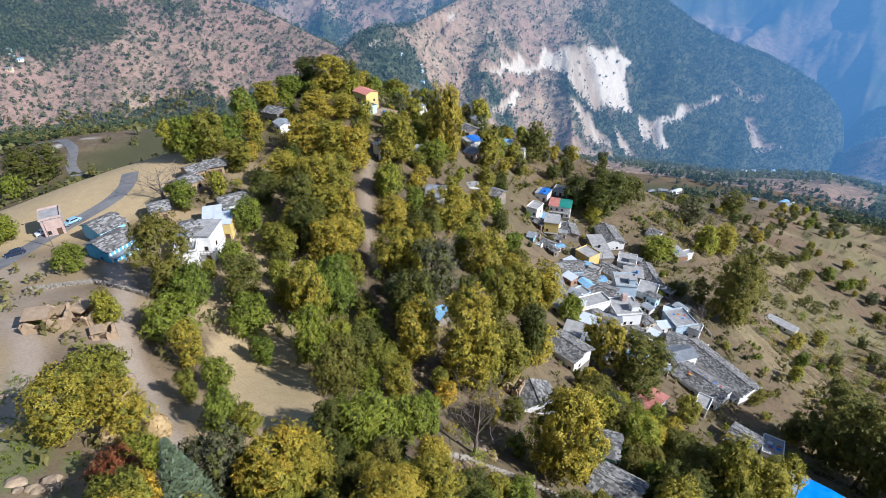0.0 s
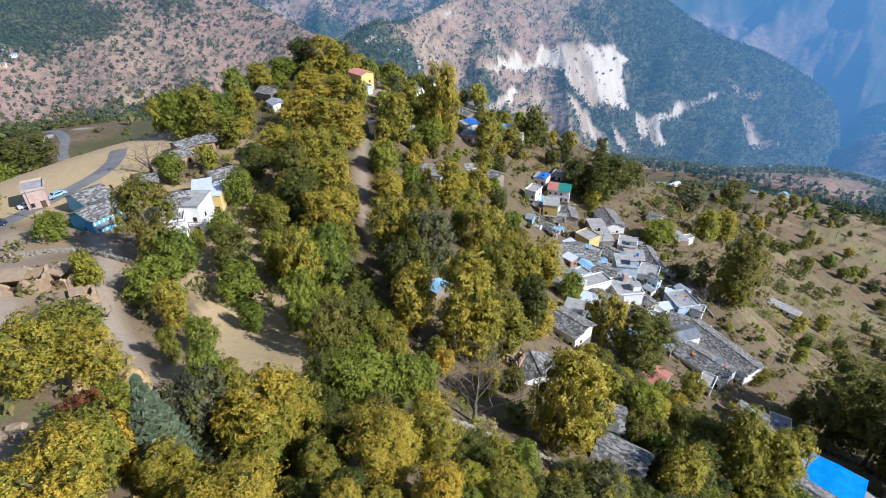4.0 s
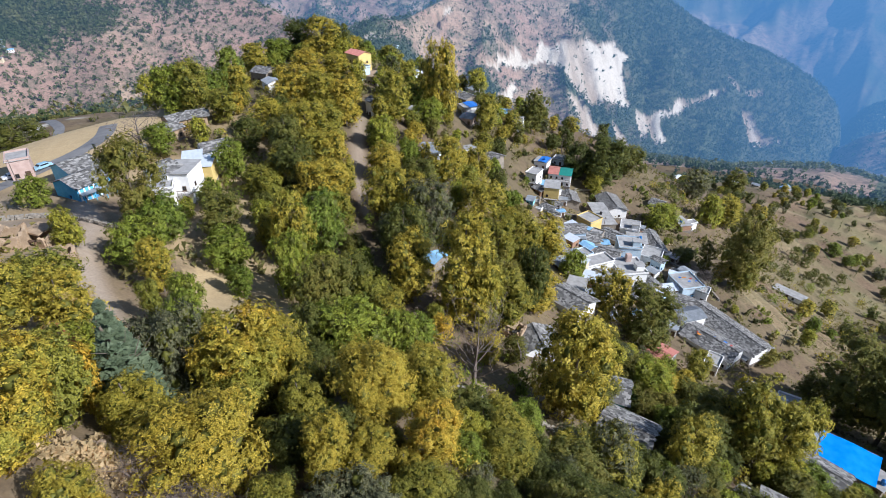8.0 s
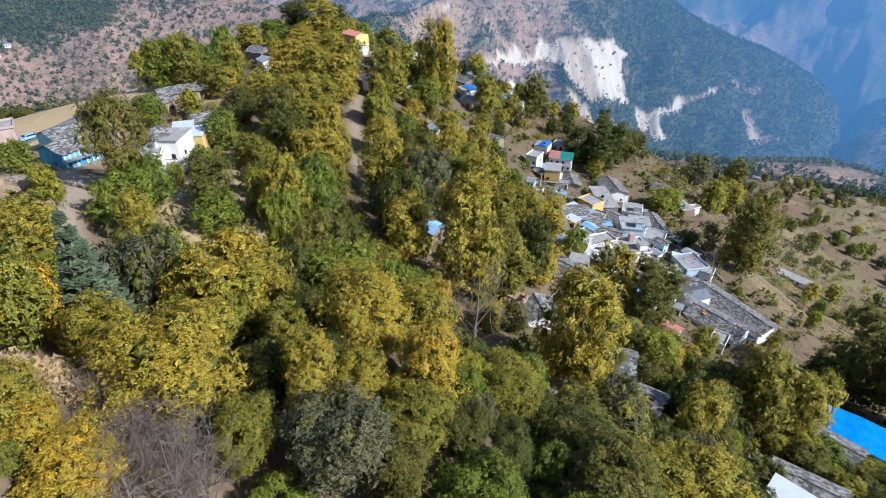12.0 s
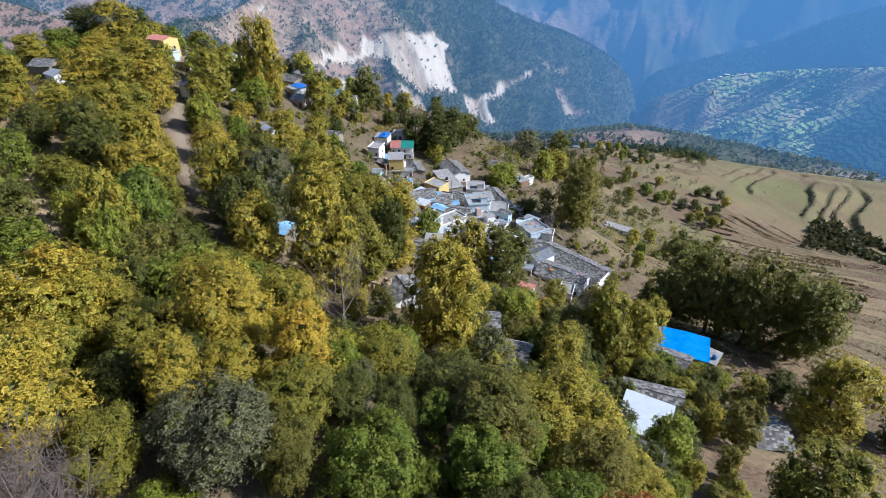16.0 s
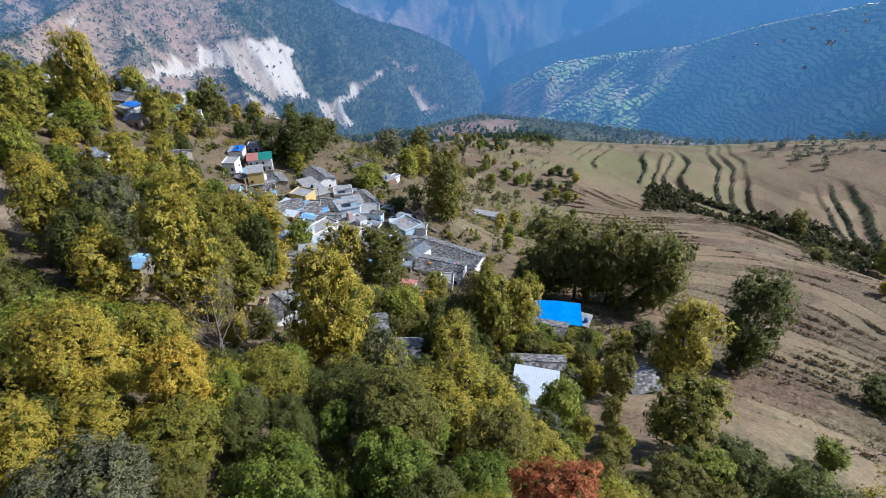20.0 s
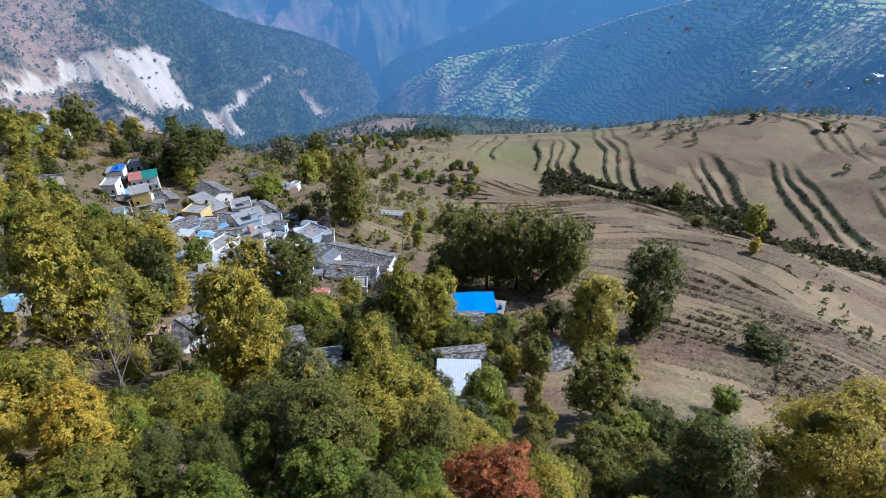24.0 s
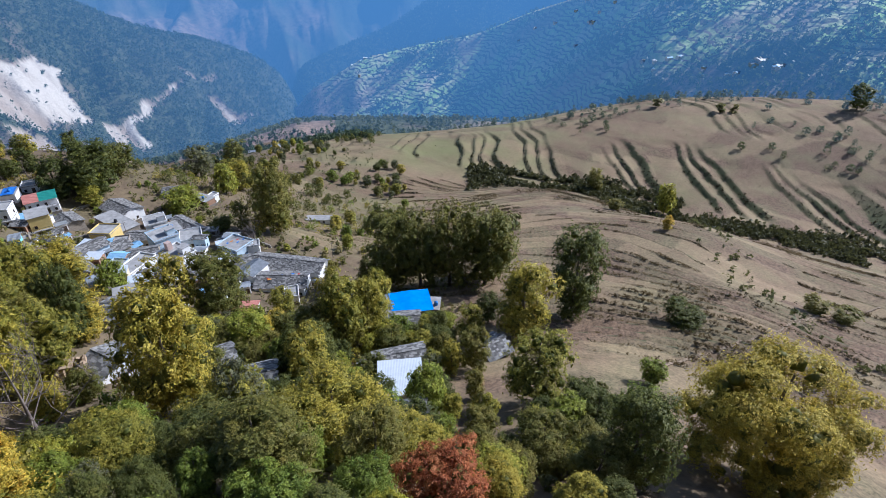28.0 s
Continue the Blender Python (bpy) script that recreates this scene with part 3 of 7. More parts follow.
def haze_amount(x, y):
    """Share of painted haze glow at x, y in metres: thicker low in the sunward valley."""
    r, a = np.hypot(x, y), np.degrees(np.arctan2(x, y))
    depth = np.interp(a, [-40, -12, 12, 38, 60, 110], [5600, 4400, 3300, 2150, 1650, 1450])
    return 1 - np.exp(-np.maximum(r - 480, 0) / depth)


def slide_rock(x, y):
    """1 on the landslide and the road cuts, with ragged edges; in metres."""
    wx, wy = x + 26 * fbm(x, y, 36, 95, 4), y + 30 * fbm(x, y, 36, 96, 4)
    rock = np.zeros(np.shape(x))
    near = np.nonzero((np.abs(x - 420) < 620) & (np.abs(y - 1330) < 300))
    nx, ny = wx[near], wy[near]
    v = np.zeros(len(nx))
    for outline in SLIDES:
        v = np.maximum(v, inside(nx, ny, outline))
    for (ax, ay), (bx, by), w in CUTS:
        v = np.maximum(v, to_line(nx, ny, [(ax, ay), (bx, by)]) < w)
    rock[near] = v
    return rock


def wood_share(x, y, own):
    """How densely far trees stand, from 0 to 1; in metres."""
    r, a = np.hypot(x, y), np.degrees(np.arctan2(x, y))
    n = fbm(x, y, 330, 81, 5)
    patch = fbm(x, y, 120, 83, 4)
    west = np.clip(0.11 + 5.0 * np.clip(n - 0.02, 0, 1) + 2.6 * np.clip(patch - 0.04, 0, 1) + 0.35 * (r < 930), 0, 1)
    east = np.clip((a - 16 - (1500 - r) * 0.022) / 7 + 4.5 * n, 0, 1)
    slide = np.clip(0.17 + 0.66 * east + 3.6 * np.clip(patch - 0.01, 0, 1), 0, 1)
    terrace = np.clip(0.05 + 2.4 * np.clip(patch + 0.5 * n - 0.05, 0, 1) + 0.6 * np.clip((1230 - r) / 60, 0, 1) * np.clip((a - 52) / 8, 0, 1) * np.clip(0.8 + 4 * patch, 0, 1), 0, 1)
    floor = np.clip(np.where((r < 1000) & (a > 5) & (a < 42), 0.28, 0.8) + 2.2 * patch, 0.08, 1)
    return np.choose(own, [floor, west, np.clip(0.55 + 2.0 * patch, 0, 1), slide, np.clip(0.62 + 2.4 * n, 0, 1), np.full_like(r, 0.92), terrace])


_ha = np.radians(np.linspace(-61, 117, 1130))
_hr = np.concatenate([np.linspace(NEAR_END * U - 3, 2300, 150), np.geomspace(2300, 4850, 52)[1:]])
_HA, _HR = np.meshgrid(_ha, _hr, indexing="ij")
HX, HY = _HR * np.sin(_HA), _HR * np.cos(_HA)
HZ = U * survey(HX / U, HY / U)
H_OWN = owner_of(HX / U, HY / U)
H_ROCK = slide_rock(HX, HY)
_deg = np.degrees(_HA)
_wood = np.clip((wood_share(HX, HY, H_OWN) - 0.3 - 0.2 * (H_OWN == 6)) * 1.8, 0, 1) * (1 - H_ROCK)
_terr = (H_OWN == 6) * np.clip(1.0 + 4 * fbm(HX, HY, 170, 85, 4), 0, 1) * np.clip((_deg - 40) / 6 + 2 * fbm(HX, HY, 150, 86, 3), 0, 1)
# streaks of broken rock run down the slide at a slant
_runs = _HA * 1350 + 0.5 * HZ
_streak = np.clip(0.62 + 2.6 * fbm(_runs, 0.10 * HZ + 0.05 * _HR, 26, 93, 4), 0, 1)
HZ = HZ - H_ROCK * (7 + 13 * (0.6 - _streak))
_pink = np.clip(0.3 + 2.5 * fbm(HX, HY, 240, 87, 3) + 0.5 * (H_OWN == 1), 0, 1)
_hill_layers = {"hill_cover": [H_ROCK, _wood, _terr], "hill_more": [_streak, _pink, haze_amount(HX, HY)]}
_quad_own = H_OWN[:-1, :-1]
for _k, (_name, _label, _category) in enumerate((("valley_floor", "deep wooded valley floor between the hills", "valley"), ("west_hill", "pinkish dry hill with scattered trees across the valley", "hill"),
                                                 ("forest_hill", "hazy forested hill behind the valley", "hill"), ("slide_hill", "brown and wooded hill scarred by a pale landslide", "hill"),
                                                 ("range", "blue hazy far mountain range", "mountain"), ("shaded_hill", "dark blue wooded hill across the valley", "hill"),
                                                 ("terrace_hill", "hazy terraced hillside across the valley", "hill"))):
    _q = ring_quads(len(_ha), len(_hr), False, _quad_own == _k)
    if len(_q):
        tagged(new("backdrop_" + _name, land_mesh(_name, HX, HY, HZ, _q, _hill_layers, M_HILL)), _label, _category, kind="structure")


def covers_open(x, y):
    """Open places on the spur, in survey units: the straw field, paths and the road."""
    v = inside(x, y, FIELD) + band(np.hypot((x + 78) / 26, (y - 96) / 26), -1, 1, 0.3)
    for line in PATHS + [ROAD]:
        v = v + (to_line(x, y, line) < 2.2)
    return v

# ---- trees ----
def mesh_from(name, verts, quads, mat, smooth=False, tris=None):
    """A mesh from arrays of points and of four- or three-cornered faces."""
    me = bpy.data.meshes.new(name)
    verts, quads = np.asarray(verts, np.float32), np.asarray(quads, np.int32)
    k = quads.shape[1]
    me.vertices.add(len(verts))
    me.vertices.foreach_set("co", verts.ravel())
    tris = np.zeros((0, 3), np.int32) if tris is None else np.asarray(tris, np.int32)
    me.loops.add(quads.size + tris.size)
    me.loops.foreach_set("vertex_index", np.r_[quads.ravel(), tris.ravel()])
    count = len(quads) + len(tris)
    me.polygons.add(count)
    me.polygons.foreach_set("loop_start", np.r_[np.arange(0, quads.size, k), quads.size + np.arange(0, tris.size, 3)].astype(np.int32))
    me.polygons.foreach_set("use_smooth", np.full(count, smooth))
    me.update(calc_edges=True)
    me.materials.append(mat)
    return me


def unit(v):
    return v / np.maximum(np.linalg.norm(v, axis=-1, keepdims=True), 1e-9)


def leaf_tris(rng, centers, outward, size, spread=0.45):
    """Three-cornered leaf sprays round the given places, facing roughly outward."""
    n = len(centers)
    nor = unit(outward + spread * rng.normal(size=(n, 3)))
    side = unit(np.cross(nor, rng.normal(size=(n, 3))))
    up = np.cross(nor, side)
    s = size * rng.uniform(0.55, 1.35, (n, 1))
    w = s * rng.uniform(0.55, 0.95, (n, 1))
    skew = rng.uniform(-0.35, 0.35, (n, 1))
    pts = np.stack([centers - up * s * 0.45 - side * w * 0.5, centers - up * s * rng.uniform(0.1, 0.5, (n, 1)) + side * w * 0.5, centers + up * s * 0.6 + side * w * skew], 1)
    return pts.reshape(-1, 3), np.arange(3 * n).reshape(n, 3)


def tube(points, radii, sides=6):
    """A tapering round limb along points: vertices and quads."""
    points = np.asarray(points, float)
    verts, quads = [], []
    for i, (p, rad) in enumerate(zip(points, radii)):
        d = unit(points[min(i + 1, len(points) - 1)] - points[max(i - 1, 0)])
        s = unit(np.cross(d, (0.31, 0.95, 0.05)))
        t = np.cross(d, s)
        for k in range(sides):
            a = 2 * math.pi * k / sides
            verts.append(p + rad * (math.cos(a) * s + math.sin(a) * t))
        if i:
            for k in range(sides):
                a, b = (i - 1) * sides + k, (i - 1) * sides + (k + 1) % sides
                quads.append((a, b, b + sides, a + sides))
    return verts, quads


def wood_mesh(name, rng, h, w, limbs, mat, twigs=0, thick=0.017, low=0.25, fine=0.01):
    verts, quads = [], []

    def grow(pts, radii, sides):
        v, q = tube(pts, radii, sides)
        off = len(verts)
        verts.extend(v)
        quads.extend([tuple(i + off for i in f) for f in q])

    lean = rng.normal(size=2) * 0.04 * h
    ts = np.linspace(0, 1, 7)
    trunk = np.stack([lean[0] * ts**2 + 0.03 * h * np.sin(5 * ts + rng.uniform(0, 6)) * ts, lean[1] * ts**2, h * 0.92 * ts], 1)
    trunk[0, 2] = -0.6
    rad = h * thick * (1.25 - ts) ** (2.2 if twigs else 0.9) + 0.02
    rad[0] *= 1.5
    grow(trunk, rad, 7)
    for k in range(limbs):
        f = rng.uniform(low, 0.8)
        base = np.array([np.interp(f, ts, trunk[:, i]) for i in range(3)])
        a = rng.uniform(0, 2 * math.pi)
        reach = w * 0.5 * rng.uniform(0.6, 1.0) * (1.15 - 0.6 * f)
        reach = reach * (1.3 if twigs else 1)
        tip = base + np.array([math.cos(a) * reach, math.sin(a) * reach, h * rng.uniform(0.12, 0.42 if twigs else 0.3)])
        mid = (base + tip) / 2 + rng.normal(size=3) * 0.06 * w + np.array([0, 0, -0.03 * h])
        r0 = h * thick * 0.5 * (1.1 - f)
        grow([base, mid, tip], [r0, r0 * 0.6, r0 * 0.15 + 0.008], 5)
        for j in range(twigs):
            g = rng.uniform(0.3, 1)
            b2 = mid + (tip - mid) * g if rng.random() < 0.6 else base + (mid - base) * g
            t2 = b2 + rng.normal(size=3) * np.array([0.12 * w, 0.12 * w, 0.07 * h]) + np.array([0, 0, 0.06 * h])
            grow([b2, (b2 + t2) / 2 + rng.normal(size=3) * 0.02 * w, t2], [r0 * 0.4, r0 * 0.26, fine], 3)
            for _ in range(2 if limbs > 9 else 1):
                t3 = t2 + rng.normal(size=3) * np.array([0.07 * w, 0.07 * w, 0.05 * h])
                grow([(b2 + t2) / 2, t3], [r0 * 0.22, fine], 3)
    return mesh_from(name, verts, quads, mat, True)


def _globe():
    """A small faceted ball: points and triangles, to be dented into a leaf mass."""
    bm = bmesh.new()
    bmesh.ops.create_icosphere(bm, subdivisions=1, radius=1)
    bm.verts.ensure_lookup_table()
    v = np.array([p.co[:] for p in bm.verts])
    f = np.array([[p.index for p in t.verts] for t in bm.faces])
    bm.free()
    return v, f


GLOBE_V, GLOBE_F = _globe()


def crown_mesh(name, rng, h, w, n, leaf, mat, low=0.06, clumps=20, peak=0.55, lump=1.0):
    """Leaf sprays in uneven clumps that fill an egg-shaped envelope."""
    clumps = int(clumps * 1.6)
    seed_turn = rng.uniform(0, 6)
    cz = rng.uniform(low + 0.06, 0.9, clumps)
    cz[:3] = (0.9, 0.82, low + 0.1)
    prof = np.where(cz < peak, 0.55 + 0.45 * (cz - low) / (peak - low), np.sqrt(np.clip(1 - ((cz - peak) / (1.02 - peak)) ** 2, 0.02, 1)))
    ang = np.arange(clumps) * 2.399 + rng.uniform(-0.5, 0.5, clumps)
    dist = prof * w * 0.5 * np.minimum(rng.uniform(0.3, 0.8, clumps) ** 0.8 + 0.3 * (1 - lump), 0.88)
    cen = np.stack([dist * np.cos(ang), dist * np.sin(ang), cz * h], 1)
    cen[:, :2] *= (1 + 0.16 * np.sin(2 * ang + rng.uniform(0, 6)) + 0.12 * rng.normal(size=clumps))[:, None]
    rad = lump * w * rng.uniform(0.09, 0.2, clumps) * (0.65 + 0.35 * prof)
    want, n = n, int(n * 5.5)
    pick = rng.choice(clumps, n, p=rad**2 / (rad**2).sum())
    d = unit(rng.normal(size=(n, 3)))
    d[:, 2] = np.where(rng.random(n) < 0.45, np.abs(d[:, 2]), d[:, 2])
    depth = rng.uniform(0.72, 1.12, (n, 1)) + 0.45 * rng.random((n, 1)) ** 5
    knobs = 1 + 0.28 * np.sin(3.1 * d[:, :1] * 2 + pick[:, None]) * np.cos(4.3 * d[:, 1:2] + 2 * pick[:, None])
    pos = cen[pick] + d * rad[pick][:, None] * depth * knobs * np.array([1, 1, 0.9 * min(1.3, 0.6 * h / w + 0.35)])
    pos[:, 2] = np.maximum(pos[:, 2], 0.06 * h)
    # leaves sit on the outside of the whole crown, not between its clumps
    buried = np.zeros(n, bool)
    for k in range(clumps):
        buried |= (pick != k) & (np.linalg.norm(pos - cen[k], axis=1) < 0.82 * rad[k])
    # ragged hollows between the boughs
    f = 5.2 / w
    hollow = np.sin(3.1 * f * pos[:, 0] + 2.2 * f * pos[:, 2] + seed_turn) * np.sin(2.7 * f * pos[:, 1] - 1.4 * f * pos[:, 2]) * np.sin(3.6 * f * pos[:, 2] + f * pos[:, 0])
    keep = np.nonzero(~buried & (hollow < 0.22))[0][:want]
    pos, d = pos[keep], d[keep]
    out = unit(d + 0.5 * unit(pos - np.array([0, 0, 0.45 * h])) + np.array([0, 0, 0.25]))
    v, q = leaf_tris(rng, pos, out, leaf)
    # the dense inside of each clump, coloured dark so its gaps look shaded
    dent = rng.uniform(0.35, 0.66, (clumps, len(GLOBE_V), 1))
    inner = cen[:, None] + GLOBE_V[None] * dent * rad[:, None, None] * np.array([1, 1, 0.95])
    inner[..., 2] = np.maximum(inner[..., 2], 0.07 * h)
    f = GLOBE_F[None] + (len(GLOBE_V) * np.arange(clumps))[:, None, None] + len(v)
    me = mesh_from(name, np.concatenate([v, inner.reshape(-1, 3)]), np.concatenate([q, f.reshape(-1, 3)]), mat, True)
    # leaves catch the light as the clump that they belong to
    soft = unit(0.7 * out + np.array([0, 0, 0.25]) + 0.25 * rng.normal(size=out.shape)).repeat(3, 0)
    hub = np.tile(unit(GLOBE_V), (clumps, 1))
    me.normals_split_custom_set_from_vertices(np.concatenate([soft, hub]).tolist())
    me.materials.append(L_INNER_SHADE)
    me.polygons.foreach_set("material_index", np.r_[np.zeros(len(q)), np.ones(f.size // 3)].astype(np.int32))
    return me


def conifer_mesh(name, rng, h, w, n, mat):
    t = rng.uniform(0.1, 1, n) ** 0.8
    tier = np.round(t * 11) / 11 + rng.normal(size=n) * 0.012
    rad = (1.03 - tier) * w * 0.5 * rng.uniform(0.15, 1, n) ** 0.5
    arm = np.floor(rng.uniform(0, 9, n)) * 2 * math.pi / 9 + tier * 20 + rng.normal(size=n) * 0.16
    pos = np.stack([rad * np.cos(arm), rad * np.sin(arm), tier * h - rad * 0.22], 1)
    v, q = leaf_tris(rng, pos, np.tile((0, 0, 1.0), (n, 1)), 0.8, 0.35)
    return mesh_from(name, v, q, mat)


_fine = {}


def fine_leaves(mat):
    """The same leaves at a finer grain, for crowns close to the camera's way."""
    if mat.name not in _fine:
        m = mat.copy()
        for n in m.node_tree.nodes:
            if n.type in ("TEX_VORONOI", "TEX_NOISE"):
                n.inputs["Scale"].default_value *= 1.5
        _fine[mat.name] = m
    return _fine[mat.name]


def tree_kit(name, label, category, h, w, n, leaf, mat, seed, group="", limbs=7, kind="broad", lod=1, **more):
    """A tree with its root at the origin, far under the land; copies are set out from it."""
    rng = np.random.default_rng(seed)
    root = tagged(new(name), label, category, group)
    bare = kind == "bare"
    if kind != "bush":
        wood = new("trunk", wood_mesh(name + "_trunk", rng, h, w, limbs * (3 if bare else 1), M_TWIG if bare else M_BARK, min(7, limbs) if bare else 0,
                                      thick=0.019 if bare else 0.017, fine=0.022 if bare else 0.01, low=0.12 if kind == "conifer" or bare else 0.25))
        wood.parent = root
    if n:
        if lod in (0, 3, 4):
            mat = fine_leaves(mat)
        me = conifer_mesh(name + "_crown", rng, h, w, n, mat) if kind == "conifer" else crown_mesh(name + "_crown", rng, h, w, n, leaf, mat, **more)
        new("crown", me).parent = root
    root["size"] = (h, w)
    return root


KITS = {}
# leaves and leaf size for trees close by, in the middle distance and far off
DETAIL = {4: (44000, 0.5), 3: (15000, 0.5), 0: (8000, 0.6), 1: (3400, 0.85), 2: (900, 1.5)}
KINDS = {
    "olive": ("olive_oak_tree", "tall oak with olive yellow-green autumn leaves", "oaks on the spur", L_OLIVE, 16, (11, 9.4, 12.2), 1.0, dict(clumps=38, peak=0.45)),
    "green": ("green_tree", "dense tree with fresh green leaves", "green trees", L_GREEN, 12, (11, 9.5), 0.85, dict(low=0.06, clumps=32, peak=0.42)),
    "dark": ("dark_oak_tree", "broad dark green oak", "dark oaks", L_DARK, 17, (13, 11), 1.1, dict(clumps=38, peak=0.5)),
    "yellow": ("yellow_tree", "tree with bright yellow autumn leaves", "yellow trees", L_YELLOW, 12, (9, 7.5), 0.75, dict(clumps=30)),
    "grey": ("grey_tree", "tree with thin greyish green leaves", "thin grey trees", L_GREY, 13, (10, 9), 0.55, dict(clumps=30, limbs=14)),
    "red": ("russet_tree", "tree with russet red dry leaves", "russet trees", L_RED, 10, (9.5,), 0.8, dict(clumps=28, low=0.08)),
}
for _kind, (_name, _label, _group, _mat, _h, _ws, _share, _more) in KINDS.items():
    for _lod, (_n, _leaf) in DETAIL.items():
        for _i, _w in enumerate(_ws):
            big = 1.8 if _lod == 4 else 1.0
            KITS[_kind, _lod, _i] = (_name, _label, "tree", _h * big * 0.8 if big > 1 else _h, _w * big, int(_n * _share), _leaf, _mat, 10 + 7 * _i + 31 * _lod + len(KITS), _group,
                                     dict(_more, clumps=_more["clumps"] * (2 if big > 1 else 1), lump=0.66 if big > 1 else 1.0))
for _lod in DETAIL:
    for _i in range(2):
        KITS["bare", _lod, _i] = ("bare_tree", "leafless tree with grey branches", "tree", 13, (11, 10)[_i], 0, 0.4, L_GREY, 70 + _i, "bare trees", dict(limbs=(9, 5, 3, 10, 10)[_lod], kind="bare"))
        KITS["bush", _lod, _i] = ("green_bush", "low round green bush", "bush", 3.2, (4.4, 3.8)[_i], (1300, 520, 200, 2400, 4000)[_lod], (0.34, 0.55, 0.9, 0.25, 0.19)[_lod], L_GREEN, 80 + _i, "bushes", dict(kind="bush", low=0.05, clumps=9, peak=0.35))
        KITS["scrub", _lod, _i] = ("dry_bush", "low dry brownish green bush", "bush", 2.4, (3.6, 3.0)[_i], (1000, 400, 160, 2000, 3400)[_lod], (0.3, 0.5, 0.8, 0.22, 0.17)[_lod], L_SCRUB, 90 + _i, "dry bushes", dict(kind="bush", low=0.05, clumps=8, peak=0.35))
    KITS["cedar", _lod, 0] = ("cedar_tree", "slender bluish green cedar on a bare trunk", "tree", 20, 9, (9000, 4500, 1500, 14000, 18000)[_lod], 0.5, L_CEDAR, 99, "cedars", dict(kind="conifer", limbs=10))
_kits_used = set()
PLANTED = []


def plant(kind, x, y, h=None, w=None, turn=None, rng=random):
    """One tree of a kind on the ground at x, y, with its height and width in metres."""
    away = math.dist((x, y), (0, 0)) * min(1.3, 10.0 / (w or 9))
    lod = 4 if away < 22 or (w or 0) > 16 and math.hypot(x, y) < 75 else 3 if away < 31 else 0 if away < 52 else 1 if away < 200 else 2
    if h and w and kind not in ("bare", "cedar"):
        w = max(w, h * 0.44)
    variants = [k for k in KITS if k[0] == kind and k[1] == lod]
    key = variants[rng.randrange(len(variants))]
    if isinstance(KITS[key], tuple):
        *row, more = KITS[key]
        KITS[key] = tree_kit(*row, lod=lod, **more)
    kit = KITS[key]
    kh, kw = kit["size"]
    h = h or kh * rng.uniform(0.8, 1.2)
    w = w or kw * h / kh * rng.uniform(0.85, 1.1)
    z = float(ground_height(np.array([x]), np.array([y]))[0][0]) - 0.1
    m = Matrix.Translation((x, y, z)) @ Matrix.Rotation(rng.uniform(0, 6.28) if turn is None else turn, 4, "Z") @ Matrix.Diagonal((w / kw, w / kw, h / kh, 1))
    PLANTED.append((x, y, w))
    if key in _kits_used:
        return copy_thing(kit, m @ Matrix.Diagonal([1 / s for s in kit.scale] + [1]))
    _kits_used.add(key)
    kit.matrix_basis = m
    return kit

# ---- houses ----
M_WALL = {
    "white": plain("whitewash", (0.76, 0.75, 0.73), (0.87, 0.86, 0.84), 1.8, 0.85),
    "yellow": plain("yellow_plaster", (0.62, 0.46, 0.16), (0.72, 0.55, 0.22), 1.8, 0.85),
    "cream": plain("cream_plaster", (0.55, 0.47, 0.33), (0.66, 0.58, 0.43), 1.5, 0.9),
    "sky": plain("pale_blue_plaster", (0.42, 0.56, 0.68), (0.62, 0.72, 0.78), 1.6, 0.85),
    "blue": plain("bright_blue_plaster", (0.07, 0.36, 0.62), (0.16, 0.50, 0.70), 1.2, 0.8),
    "striped": plain("turquoise_plaster", (0.20, 0.52, 0.66), (0.34, 0.62, 0.72), 1.2, 0.8),
    "teal": plain("teal_plaster", (0.16, 0.46, 0.50), (0.30, 0.60, 0.62), 1.2, 0.8),
    "pink": plain("pinkish_plaster", (0.42, 0.30, 0.26), (0.55, 0.42, 0.37), 1.2, 0.9),
    "brick": plain("reddish_masonry", (0.30, 0.17, 0.11), (0.42, 0.27, 0.18), 0.8, 0.95, relief=0.8),
    "stone": plain("rubble_stone", (0.20, 0.17, 0.135), (0.36, 0.31, 0.25), 0.45, 0.95, relief=1.0),
    "earth": plain("mud_plastered_stone", (0.30, 0.21, 0.13), (0.44, 0.33, 0.22), 0.6, 0.95, relief=0.9),
}
M_TRIM = plain("dark_timber", (0.07, 0.045, 0.03), (0.14, 0.09, 0.06), 0.4, 0.7)
M_TRIM_BLUE = plain("blue_paint", (0.05, 0.20, 0.42), (0.10, 0.28, 0.5), 0.5, 0.6)
M_CEMENT = plain("cement_slab", (0.25, 0.245, 0.235), (0.44, 0.43, 0.415), 2.0, 0.9)
M_FOOT = plain("stone_footing", (0.17, 0.145, 0.12), (0.30, 0.26, 0.21), 0.4, 0.95, relief=1.0)
